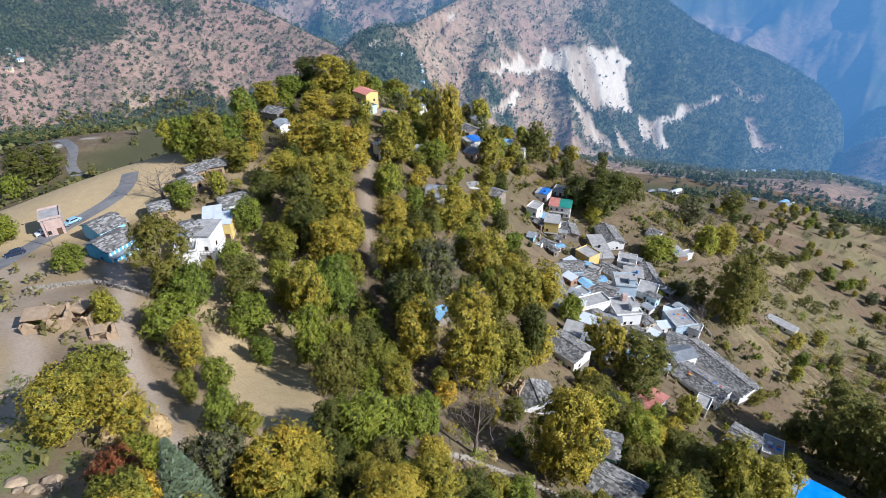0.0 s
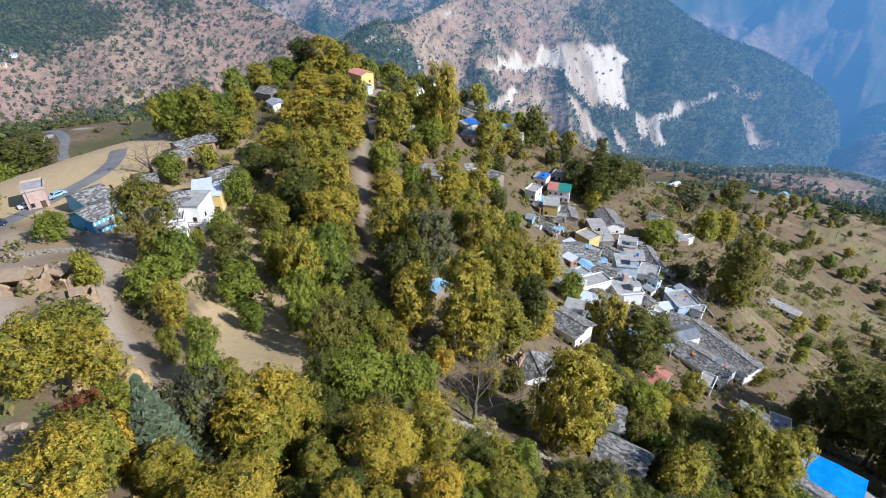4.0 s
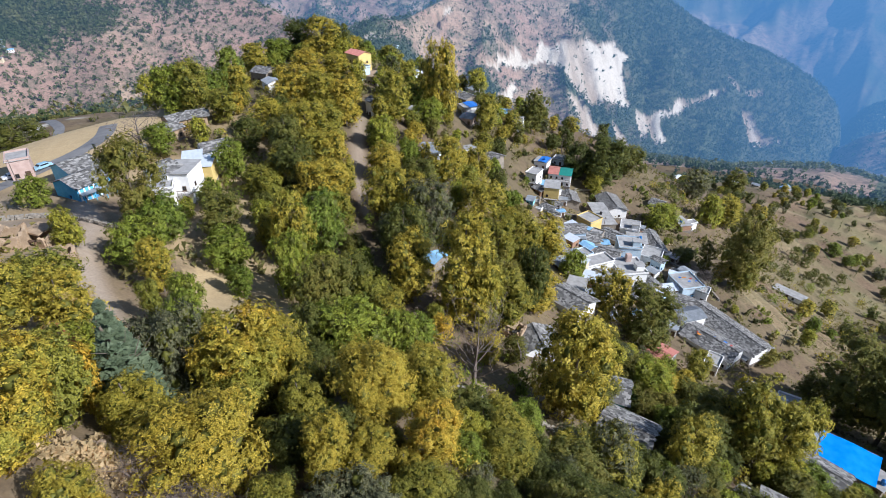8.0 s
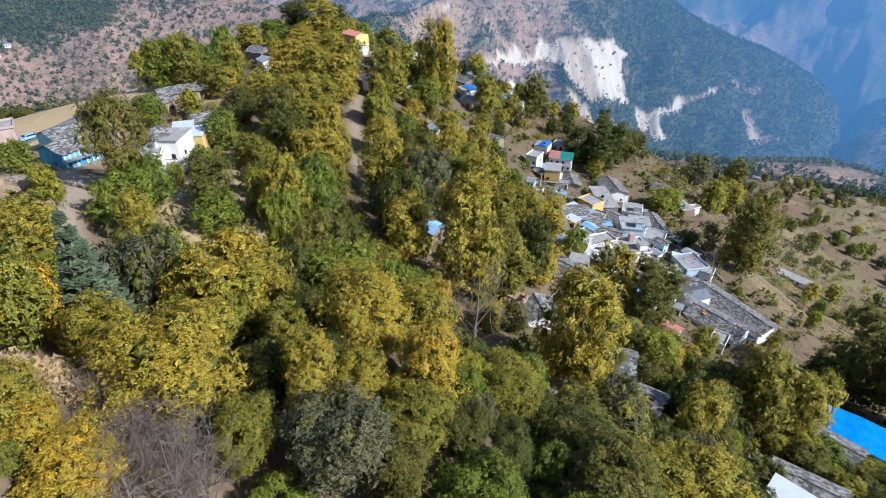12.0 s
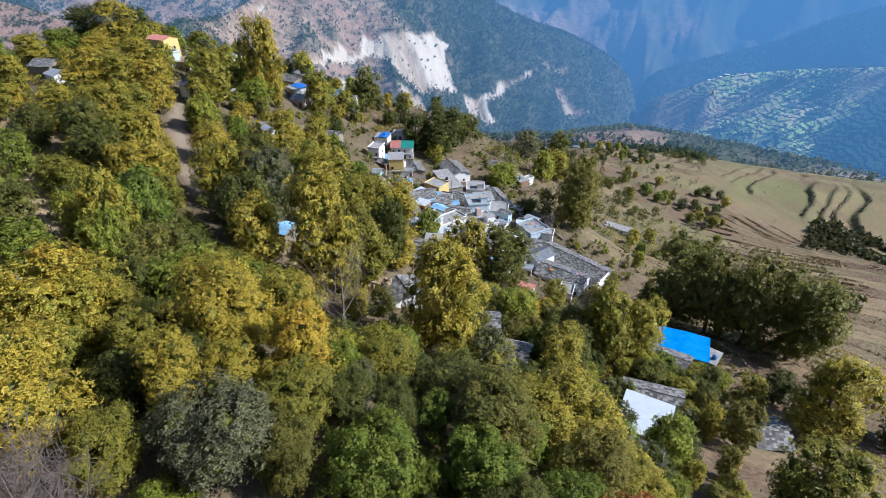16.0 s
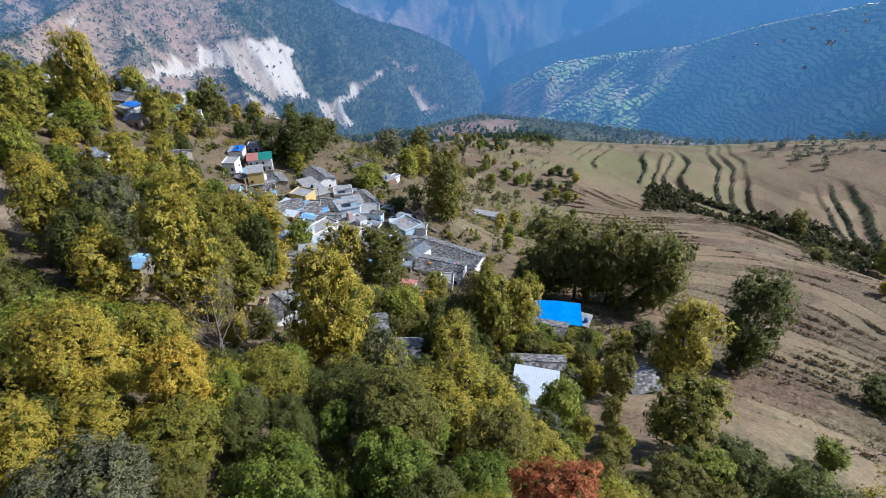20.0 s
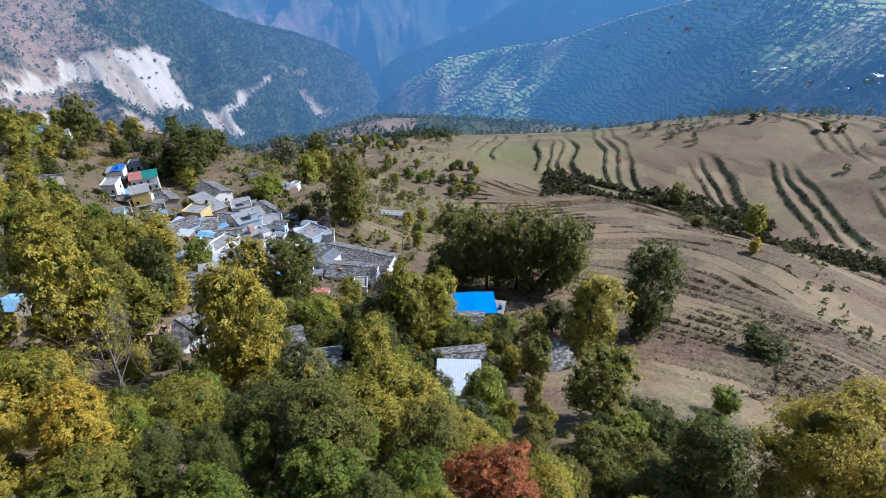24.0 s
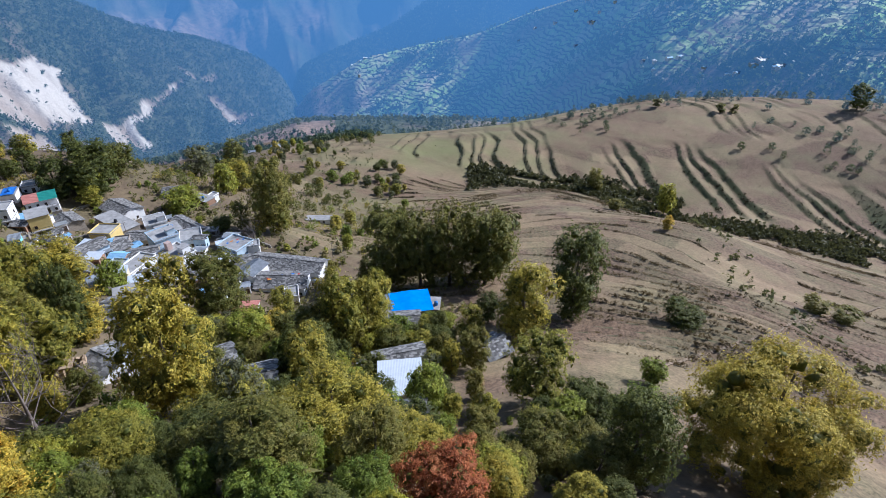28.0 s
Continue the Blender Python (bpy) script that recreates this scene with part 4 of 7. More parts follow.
M_ROOF = {
    "tin": plain("grey_tin", (0.20, 0.22, 0.24), (0.36, 0.385, 0.41), 1.6, 0.5, 0.25),
    "white_tin": plain("pale_tin", (0.56, 0.61, 0.66), (0.68, 0.73, 0.77), 1.6, 0.5, 0.1),
    "green_tin": plain("green_painted_tin", (0.02, 0.20, 0.17), (0.04, 0.27, 0.22), 1.6, 0.5),
    "red_tin": plain("faded_red_tin", (0.40, 0.15, 0.12), (0.50, 0.22, 0.18), 1.2, 0.7),
    "blue_tin": plain("pale_blue_tin", (0.16, 0.36, 0.56), (0.30, 0.48, 0.64), 1.4, 0.5),
    "tarp": plain("blue_tarpaulin", (0.02, 0.13, 0.50), (0.05, 0.22, 0.66), 0.9, 0.45),
    "blue_tarp": plain("bright_blue_tarpaulin", (0.005, 0.22, 0.78), (0.02, 0.30, 0.88), 1.5, 0.4),
    "earth": plain("mud_roof", (0.28, 0.20, 0.13), (0.40, 0.30, 0.20), 0.8, 0.95),
}
M_PANE, _nt, _b = material("window_glass", 0.12)
_b.inputs["Base Color"].default_value = (0.02, 0.025, 0.03, 1)
M_SLATE, _nt, _b = material("roof_slate", 0.75)
_g = _nt.nodes.new("ShaderNodeNewGeometry")
_c = ramp(_nt, _g.outputs["Random Per Island"], [(0, (0.07, 0.068, 0.065)), (0.5, (0.165, 0.16, 0.155)), (1, (0.34, 0.33, 0.315))])
_c = mix(_nt, 0.5, _c, mix(_nt, noise_fac(_nt, 0.25, 4), (0.55, 0.55, 0.55), (1.35, 1.35, 1.3)), "MULTIPLY")
_nt.links.new(_c, _b.inputs["Base Color"])
bump(_nt, _b, noise_fac(_nt, 0.12, 4), 0.5, 0.03)


def part(name, data, mat, parent, label=""):
    """One mesh object under a thing or a part; data is a mesh or a bmesh."""
    if isinstance(data, bmesh.types.BMesh):
        me = bpy.data.meshes.new(name)
        data.to_mesh(me)
        data.free()
    else:
        me = data
    if mat and not me.materials:
        me.materials.append(mat)
    ob = new(name, me)
    ob.parent = parent
    return tagged(ob, label) if label else ob


CUBE = np.array([(-1, -1, -1), (1, -1, -1), (1, 1, -1), (-1, 1, -1), (-1, -1, 1), (1, -1, 1), (1, 1, 1), (-1, 1, 1)], float) / 2
CUBE_Q = np.array([(0, 3, 2, 1), (4, 5, 6, 7), (0, 1, 5, 4), (1, 2, 6, 5), (2, 3, 7, 6), (3, 0, 4, 7)])


def boxes(name, items, mat, tilt=None):
    """Boxes given as cx, cy, cz, sx, sy, sz in one mesh; tilt: a turn for each."""
    items = np.asarray(items, float)
    v = CUBE[None] * items[:, None, 3:6]
    if tilt is not None:
        v = np.einsum("nij,nkj->nki", tilt, v)
    v = v + items[:, None, :3]
    q = CUBE_Q[None] + 8 * np.arange(len(items))[:, None, None]
    return mesh_from(name, v.reshape(-1, 3), q.reshape(-1, 4), mat)


def bevelled(sx, sy, z0, z1, bev=0.05, jig=None):
    bm = bmesh.new()
    bmesh.ops.create_cube(bm, size=1)
    for v in bm.verts:
        v.co = Vector((v.co.x * sx, v.co.y * sy, z0 if v.co.z < 0 else z1))
        if jig:
            v.co += Vector((jig.uniform(-0.07, 0.07), jig.uniform(-0.07, 0.07), 0))
    bmesh.ops.bevel(bm, geom=list(bm.edges), offset=bev, segments=1, affect="EDGES")
    return bm


def gable_walls(length, depth, h, rise, jig):
    """Four walls with pointed ends, as one closed shell."""
    l, d = length / 2, depth / 2
    pts = [(-l, -d, -2.4), (l, -d, -2.4), (l, d, -2.4), (-l, d, -2.4), (-l, -d, h), (l, -d, h), (l, d, h), (-l, d, h), (-l, 0, h + rise), (l, 0, h + rise)]
    bm = bmesh.new()
    vs = [bm.verts.new((x + jig.uniform(-0.05, 0.05), y + jig.uniform(-0.05, 0.05), z)) for x, y, z in pts]
    for f in ((0, 3, 2, 1), (0, 1, 5, 4), (2, 3, 7, 6), (1, 2, 6, 9, 5), (3, 0, 4, 8, 7), (4, 5, 9, 8), (6, 7, 8, 9)):
        bm.faces.new([vs[i] for i in f])
    bmesh.ops.bevel(bm, geom=[e for e in bm.edges if e.calc_length() > 1], offset=0.04, segments=1, affect="EDGES")
    return bm


def slate_rows(name, length, depth, h, rise, rng, size=0.62, over=0.45):
    """Rough stone slates laid in lapping rows on two slopes."""
    items, tilts = [], []
    run = depth / 2 + over
    slope = math.atan2(rise, depth / 2)
    drop = math.tan(slope)
    along = run / math.cos(slope)
    rows = max(3, round(along / (size * 0.7)))
    for side in (-1, 1):
        for i in range(rows):
            s = (i + 0.5) / rows * along
            x = -length / 2 - over * 0.8
            while x < length / 2 + over * 0.8:
                w = size * rng.uniform(0.6, 1.4)
                yy = s * math.cos(slope)
                lift = 0.06 + rng.uniform(0, 0.02)
                items.append((x + w / 2, side * yy, h + rise - yy * drop + lift, w * 1.04, along / rows * rng.uniform(1.35, 1.7), rng.uniform(0.025, 0.04)))
                a = side * -(slope - rng.uniform(0.02, 0.045)) + rng.normal(0, 0.008)
                b = rng.normal(0, 0.03)
                ca, sa, cb, sb = math.cos(a), math.sin(a), math.cos(b), math.sin(b)
                tilts.append(np.array([[1, 0, 0], [0, ca, -sa], [0, sa, ca]]) @ np.array([[cb, -sb, 0], [sb, cb, 0], [0, 0, 1]]))
                x += w
    for k in range(int(length / 0.7) + 1):
        items.append((-length / 2 + 0.35 + k * 0.7, rng.normal(0, 0.03), h + rise + 0.12, 0.68, 0.42, 0.06))
        tilts.append(np.eye(3))
    return boxes(name, items, M_SLATE, np.array(tilts))


def ribbed_sheet(length, depth, h, rise, over=0.4, pitch=0.28, shed=False, deep=0.03):
    """A corrugated roof of two slopes, or of one, with thickness."""
    n = max(6, int((length + 2 * over) / (pitch / 2)))
    xs = np.linspace(-length / 2 - over, length / 2 + over, n + 1)
    wave = deep * ((np.arange(n + 1) % 2) * 2 - 1)
    if shed:
        ys = np.array([-depth / 2 - over, depth / 2 + over])
        zs = np.array([h + 0.06, h + 0.06 + rise])
    else:
        ys = np.array([-depth / 2 - over, 0, depth / 2 + over])
        edge = h + rise - rise * (depth / 2 + over) / (depth / 2)
        zs = np.array([edge, h + rise, edge]) + 0.07
    k = len(ys)
    top = np.array([(x, y, z + w) for x, w in zip(xs, wave) for y, z in zip(ys, zs)])
    low = top - np.array([0, 0, 0.035])
    v = np.concatenate([top, low])
    m = len(top)
    q = []
    for i in range(n):
        for j in range(k - 1):
            a, b, c, d = i * k + j, (i + 1) * k + j, (i + 1) * k + j + 1, i * k + j + 1
            q.append((a, b, c, d))
            q.append((a + m, d + m, c + m, b + m))
        for j in (0, k - 1):
            a, b = i * k + j, (i + 1) * k + j
            q.append((a, a + m, b + m, b) if j == 0 else (a, b, b + m, a + m))
    for i in (0, n):
        for j in range(k - 1):
            a, d = i * k + j, i * k + j + 1
            q.append((a, d, d + m, a + m) if i == 0 else (a, a + m, d + m, d))
    return v, q




def window(parent, x, y, z, turn, wide, high, trim):
    """A window in a wall that faces along turn: frame proud of the wall, dark glass set back in it."""
    fr = boxes("window_frame", [(-wide / 2, 0, 0, 0.09, 0.12, high + 0.1), (wide / 2, 0, 0, 0.09, 0.12, high + 0.1), (0, 0, high / 2, wide, 0.12, 0.09),
                                (0, 0, -high / 2, wide + 0.25, 0.2, 0.07), (0, 0, 0, 0.05, 0.09, high)], trim)
    w = part("window", fr, trim, parent)
    w.matrix_local = Matrix.Translation((x, y, z)) @ Matrix.Rotation(turn, 4, "Z")
    part("pane", boxes("pane", [(0, 0.01, 0, wide, 0.05, high)], M_PANE), M_PANE, w)
    return w


def door(parent, x, y, turn, trim, high=1.85):
    d = part("door", bevelled(0.9, 0.09, 0, high, 0.02), trim, parent)
    for xx, zz, sx, sz in ((-0.5, high / 2, 0.1, high + 0.06), (0.5, high / 2, 0.1, high + 0.06), (0, high + 0.08, 1.1, 0.1)):
        part("door_frame", boxes("door_frame", [(xx, 0, zz, sx, 0.15, sz)], M_TRIM), M_TRIM, d)
    d.matrix_local = Matrix.Translation((x, y, 0)) @ Matrix.Rotation(turn, 4, "Z")
    return d


WORDS = {"slate": "rough grey slate roof", "flat": "flat cement roof", "tin": "grey tin roof", "white_tin": "pale sheet-metal roof", "green_tin": "green and red tin roof",
         "red_tin": "faded red tin roof", "blue_tin": "pale blue tin roof", "tarp": "blue tarpaulin on its roof", "blue_tarp": "bright blue tarpaulin on its roof", "earth": "crumbling mud roof"}
TINTS = {"white": "Whitewashed", "yellow": "Yellow", "cream": "Cream", "sky": "Pale blue", "blue": "Bright blue", "striped": "Blue and white striped", "teal": "Teal", "pink": "Pinkish",
         "brick": "Reddish masonry", "stone": "Rubble stone", "earth": "Mud-plastered stone"}
HOUSE_SPOTS = []


def house(x, y, rot, length, depth, h, roof, wall, storeys=1, room=False, porch=False, rail=True, clutter=False, tower=False, note=""):
    """One village house: walls, roof, doors and windows, with its longer side along rot."""
    rng = np.random.default_rng(int(abs(x * 31 + y * 17)))
    jig = random.Random(int(abs(x * 13 + y * 7)))
    tall = " two-storey" if storeys == 2 else ""
    what = "house" if h > 2.3 else "outbuilding"
    root = tagged(new(what if wall not in ("earth",) else "hut"), f"{TINTS[wall]}{tall} {what} with {WORDS[roof]}", what, "village houses")
    corners = [(x + sx * math.cos(radians(rot)) * length / 2 - sy * math.sin(radians(rot)) * depth / 2,
                y + sx * math.sin(radians(rot)) * length / 2 + sy * math.cos(radians(rot)) * depth / 2) for sx in (-1, 1) for sy in (-1, 1)]
    zs = land(np.array([c[0] for c in corners]), np.array([c[1] for c in corners]))
    z = float(np.mean(zs))
    root.matrix_basis = Matrix.Translation((x, y, z)) @ Matrix.Rotation(radians(rot), 4, "Z")
    HOUSE_SPOTS.append((x, y, max(length, depth) / 2))
    trim = M_TRIM_BLUE if wall in ("sky", "striped", "blue", "teal") else M_TRIM
    gabled = roof in ("slate", "green_tin", "red_tin", "blue_tin", "tin")
    rise = depth / 2 * (0.36 if roof == "slate" else 0.30) if gabled else 0.0
    eave = h - rise * 0.6 if gabled else h - 0.2
    mat = M_WALL[wall]
    if gabled:
        part("wall", gable_walls(length, depth, eave, rise, jig), mat, root)
    else:
        part("wall", bevelled(length, depth, -2.4, eave, 0.05, jig), mat, root)
    part("footing", bevelled(length + 0.16, depth + 0.16, -2.6, 0.22, 0.04, jig), M_FOOT, root, "rough stone footing")
    if roof == "slate":
        part("roof", slate_rows("roof", length, depth, eave, rise, rng), M_SLATE, root)
        part("rafter_deck", ridge_deck(length, depth, eave, rise), M_TRIM, root)
    elif gabled:
        v, q = ribbed_sheet(length, depth, eave, rise)
        part("roof", mesh_from("roof", v, q, M_ROOF[roof]), M_ROOF[roof], root)
        if roof == "green_tin":
            v, q = ribbed_sheet(length * 0.42, depth + 0.1, eave + 0.06, rise)
            red = part("roof_patch", mesh_from("roof_patch", v + np.array([-length * 0.29, 0, 0]), q, M_ROOF["red_tin"]), M_ROOF["red_tin"], root, "red painted part of the roof")
    elif roof in ("white_tin",):
        v, q = ribbed_sheet(length, depth, eave, 0.4, 0.25, shed=True, deep=0.008)
        part("roof", mesh_from("roof", v, q, M_ROOF[roof]), M_ROOF[roof], root)
        part("wall_top", boxes("wall_top", [(0, 0, eave - 0.02, length * 0.98, depth * 0.98, 0.1)], mat), mat, root)
    elif roof in ("tarp", "blue_tarp"):
        part("roof", bevelled(length + 0.5, depth + 0.5, eave, eave + 0.16, 0.04), M_CEMENT, root)
        n = 18
        g = np.stack(np.meshgrid(np.linspace(-1, 1, n), np.linspace(-1, 1, n), indexing="ij"), -1).reshape(-1, 2)
        wide = 0.34 if roof == "tarp" else 0.5
        zz = eave + 0.42 + 0.05 * rng.random(len(g)) + 0.1 * np.cos(g[:, 0] * 4)
        v = np.stack([g[:, 0] * length * wide + length * (0.12 if roof == "tarp" else 0.07), g[:, 1] * depth * 0.53, zz], 1)
        q = [(i * n + j, (i + 1) * n + j, (i + 1) * n + j + 1, i * n + j + 1) for i in range(n - 1) for j in range(n - 1)]
        part("tarpaulin", mesh_from("tarpaulin", v, q, M_ROOF[roof], True), M_ROOF[roof], root, "creased blue tarpaulin")
        if roof == "blue_tarp":
            v, q = ribbed_sheet(length * 0.22, depth * 0.9, eave + 0.16, 0.3, 0.05, shed=True)
            part("sheet", mesh_from("sheet", v + np.array([-length * 0.58, 0, -0.1]), q, M_ROOF["tin"]), M_ROOF["tin"], root, "grey green roofing sheet")
            part("edge_cloth", boxes("edge_cloth", [(0.1 * length, depth * 0.5 + 0.15, eave + 0.28, length * 0.8, 0.5, 0.05), (length * 0.53, 0, eave + 0.27, 0.3, depth * 0.9, 0.05)], M_ROOF["red_tin"]), M_ROOF["red_tin"], root, "red cloth edging")
    else:
        part("roof", bevelled(length + 0.6, depth + 0.6, eave, eave + 0.17, 0.04, jig), M_ROOF["earth"] if roof == "earth" else M_CEMENT, root)
        if rail and roof == "flat":
            t, hh = 0.14, 0.45
            part("parapet", boxes("parapet", [(0, -depth / 2 - 0.12, eave + 0.17 + hh / 2, length + 0.3, t, hh), (0, depth / 2 + 0.12, eave + 0.17 + hh / 2, length + 0.3, t, hh),
                                              (-length / 2 - 0.12, 0, eave + 0.17 + hh / 2, t, depth + 0.1, hh), (length / 2 + 0.12, 0, eave + 0.17 + hh / 2, t, depth + 0.1, hh)], mat), mat, root)
    if room:
        rx, ry = (length * 0.28, -depth * 0.2)
        part("roof_room", boxes("roof_room", [(rx, ry, eave + 1.1, min(2.6, length * 0.4), min(2.4, depth * 0.42), 1.95)], mat), mat, root)
        part("roof_room_slab", boxes("roof_room_slab", [(rx, ry, eave + 2.15, min(3.0, length * 0.46), min(2.8, depth * 0.5), 0.14)], M_CEMENT), M_CEMENT, root)
    if tower:
        part("stair_head", boxes("stair_head", [(length * 0.1, depth * 0.36, eave + 1.4, 1.6, 1.6, 2.6)], M_WALL["pink"]), M_WALL["pink"], root, "small reddish stair tower")
    # doors and windows on both long sides and the ends
    bottom = eave - (storeys - 1) * 2.7 if storeys == 2 else eave
    levels = [1.25] + ([1.25 + 2.75] if storeys == 2 else [])
    if h > 2.3:
        for side, turn in ((-1, 0.0), (1, math.pi)):
            yy = side * (depth / 2 + 0.03)
            slots = max(2, int(length / 2.1))
            for lv, zc in enumerate(levels):
                if zc + 0.5 > eave:
                    continue
                for s in range(slots):
                    xx = -length / 2 + (s + 0.5) * length / slots
                    if lv == 0 and s == slots // 2 and side == -1:
                        door(root, xx, yy, turn, trim)
                    elif rng.random() < (0.85 if side == -1 else 0.5):
                        window(root, xx, yy, zc, turn, 0.75, 0.95, trim)
        for side, turn in ((-1, -math.pi / 2), (1, math.pi / 2)):
            xx = side * (length / 2 + 0.03)
            for zc in levels:
                if rng.random() < 0.75 and zc + 0.5 < eave:
                    window(root, xx, depth * 0.15 * rng.choice([-1, 1]), zc, turn, 0.7, 0.9, trim)
    if storeys == 2:
        part("floor_band", boxes("floor_band", [(0, 0, 2.72, length + 0.24, depth + 0.24, 0.14)], M_CEMENT), M_CEMENT, root)
        bal = part("balcony", boxes("balcony", [(0, -depth / 2 - 0.5, 2.72, length * 0.92, 0.9, 0.12)], M_CEMENT), M_CEMENT, root)
        for k in range(7):
            part("baluster", boxes("baluster", [(-length * 0.45 + k * length * 0.15, -depth / 2 - 0.9, 3.2, 0.06, 0.06, 0.85)], trim), trim, bal)
        part("handrail", boxes("handrail", [(0, -depth / 2 - 0.9, 3.66, length * 0.92, 0.08, 0.07)], trim), trim, bal)
    if porch:
        low = min(2.3, eave - 0.3)
        slope_roof = part("porch_roof", boxes("porch_roof", [(0, -depth / 2 - 0.75, low, length * 0.96, 1.6, 0.09)], M_ROOF["tin"], np.array([[[1, 0, 0], [0, 0.985, -0.17], [0, 0.17, 0.985]]])), M_ROOF["tin"], root)
        for k in range(max(3, int(length / 1.8))):
            xx = -length * 0.46 + k * length * 0.92 / (max(3, int(length / 1.8)) - 1)
            part("porch_post", boxes("porch_post", [(xx, -depth / 2 - 1.45, low / 2 - 0.35, 0.16, 0.16, low + 0.5)], mat), mat, root)
    if wall == "striped" or wall == "blue":
        for k in range(int(length / 1.1)):
            part("painted_pilaster", boxes("painted_pilaster", [(-length / 2 + 0.5 + 1.1 * k, -depth / 2 - 0.02, eave / 2, 0.35, 0.1, eave)], M_WALL["white"]), M_WALL["white"], root, "white painted pilaster")
            part("painted_pilaster", boxes("painted_pilaster", [(length / 2 + 0.02, -depth / 2 + 0.5 + 1.0 * k * depth / length, eave / 2, 0.1, 0.35, eave)], M_WALL["white"]), M_WALL["white"], root, "white painted pilaster")
    if clutter:
        for k in range(6):
            cloth_on_roof(root, rng, length, depth, eave + (0.17 if not gabled else rise * 0.75))
    return root


def ridge_deck(length, depth, h, rise, over=0.3):
    """The timber deck under the slates."""
    bm = bmesh.new()
    l, d = length / 2 + over, depth / 2 + over
    low = h - rise * over / (depth / 2)
    rows = [(-l, l)]
    pts = [[(x, y, z + dz) for y, z in ((-d, low), (0, h + rise), (d, low))] for x in (-l, l) for dz in (0.02, -0.07)]
    vs = [[bm.verts.new(p) for p in row] for row in pts]
    for j in (0, 1):
        for a, b in ((0, 2), (1, 3)):
            bm.faces.new((vs[a][j], vs[b][j], vs[b][j + 1], vs[a][j + 1]))
        bm.faces.new((vs[0][j], vs[1][j], vs[1][j + 1], vs[0][j + 1]))
        bm.faces.new((vs[2][j], vs[3][j], vs[3][j + 1], vs[2][j + 1]))
    for j in (0, 2):
        bm.faces.new((vs[0][j], vs[1][j], vs[3][j], vs[2][j]))
    bmesh.ops.recalc_face_normals(bm, faces=list(bm.faces))
    return bm


CLOTHS = [plain("red_cloth", (0.45, 0.04, 0.04), (0.6, 0.08, 0.06), 0.4), plain("white_cloth", (0.6, 0.6, 0.6), (0.75, 0.75, 0.75), 0.4),
          plain("blue_cloth", (0.04, 0.15, 0.5), (0.08, 0.25, 0.65), 0.4), plain("orange_cloth", (0.6, 0.22, 0.03), (0.7, 0.3, 0.06), 0.4)]


def cloth_on_roof(root, rng, length, depth, z):
    m = CLOTHS[rng.integers(len(CLOTHS))]
    n = 5
    sx, sy = rng.uniform(0.5, 1.2), rng.uniform(0.4, 0.9)
    cx, cy = rng.uniform(-0.4, 0.4) * length, rng.uniform(-0.32, 0.32) * depth * 0.8
    g = [(cx + sx * (i / (n - 1) - 0.5), cy + sy * (j / (n - 1) - 0.5), z + 0.06 + rng.random() * 0.12) for i in range(n) for j in range(n)]
    q = [(i * n + j, (i + 1) * n + j, (i + 1) * n + j + 1, i * n + j + 1) for i in range(n - 1) for j in range(n - 1)]
    part("drying_cloth", mesh_from("drying_cloth", g, q, m, True), m, root, "crumpled cloth drying on the roof")


# ---- the village, house by house ----
house(47.8, 230.1, -30, 6.2, 6.5, 3.84, "tarp", "white", note="blue tarpaulin and pale sheets over the roof")
house(57.6, 239.1, -30, 5.2, 5.2, 3.08, "flat", "white")
house(55.2, 223.9, -17, 9.9, 8.45, 6.4, "green_tin", "white", storeys=2, note="green and red painted tin roof")
house(46.7, 200.4, -14, 6.1, 7.8, 7.68, "flat", "yellow", storeys=2, rail=False)
house(56.6, 207.5, -91, 9.7, 6.5, 3.84, "slate", "stone")
house(40.0, 206.8, -34, 4.8, 6.5, 6.4, "flat", "white", storeys=2)
house(35.1, 182.8, -23, 2.7, 3.9, 2.75, "tin", "teal")
house(75.9, 210.4, -85, 14.4, 9.1, 5.12, "slate", "white")
house(68.0, 196.9, -88, 19.1, 6.5, 4.352, "flat", "stone", rail=False)
house(59.7, 185.9, -56, 7.4, 6.5, 5.12, "flat", "yellow")
house(77.7, 188.8, -21, 7.3, 7.8, 5.12, "flat", "white", room=True)
house(67.2, 177.9, -48, 8.3, 6.5, 4.352, "slate", "cream")
house(77.8, 180.1, -13, 7.5, 7.8, 3.84, "flat", "stone", rail=False)
house(86.0, 181.9, -91, 15.7, 4.68, 3.84, "slate", "stone")
house(68.3, 163.5, -8, 7.7, 7.8, 8.192, "flat", "sky", storeys=2, room=True)
house(79.9, 168.6, -29, 7.0, 7.8, 3.84, "flat", "white")
house(58.5, 157.5, -35, 8.5, 7.8, 4.608, "slate", "stone")
house(62.6, 156.0, -14, 3.6, 5.2, 3.08, "slate", "brick")
house(50.8, 144.6, 21, 10.7, 5.2, 4.608, "flat", "white")
house(61.8, 143.8, 6, 8.7, 9.1, 7.68, "flat", "white", storeys=2, room=True, tower=True)
house(51.3, 135.0, -57, 8.9, 6.5, 4.352, "slate", "white")
house(38.6, 121.3, -24, 5.1, 6.5, 3.84, "flat", "white", rail=False)
house(34.0, 109.1, -47, 9.9, 7.8, 5.12, "slate", "white")
house(42.3, 120.5, -71, 3.7, 5.2, 2.86, "tin", "teal")
house(38.3, 149.3, -91, 14.8, 5.2, 3.84, "slate", "stone")
house(48.5, 167.7, 5, 8.0, 6.5, 4.608, "slate", "sky", porch=True)
house(54.3, 166.0, 6, 6.7, 6.5, 4.608, "slate", "cream", porch=True)
house(37.4, 135.9, -57, 3.6, 5.2, 2.86, "tin", "stone")
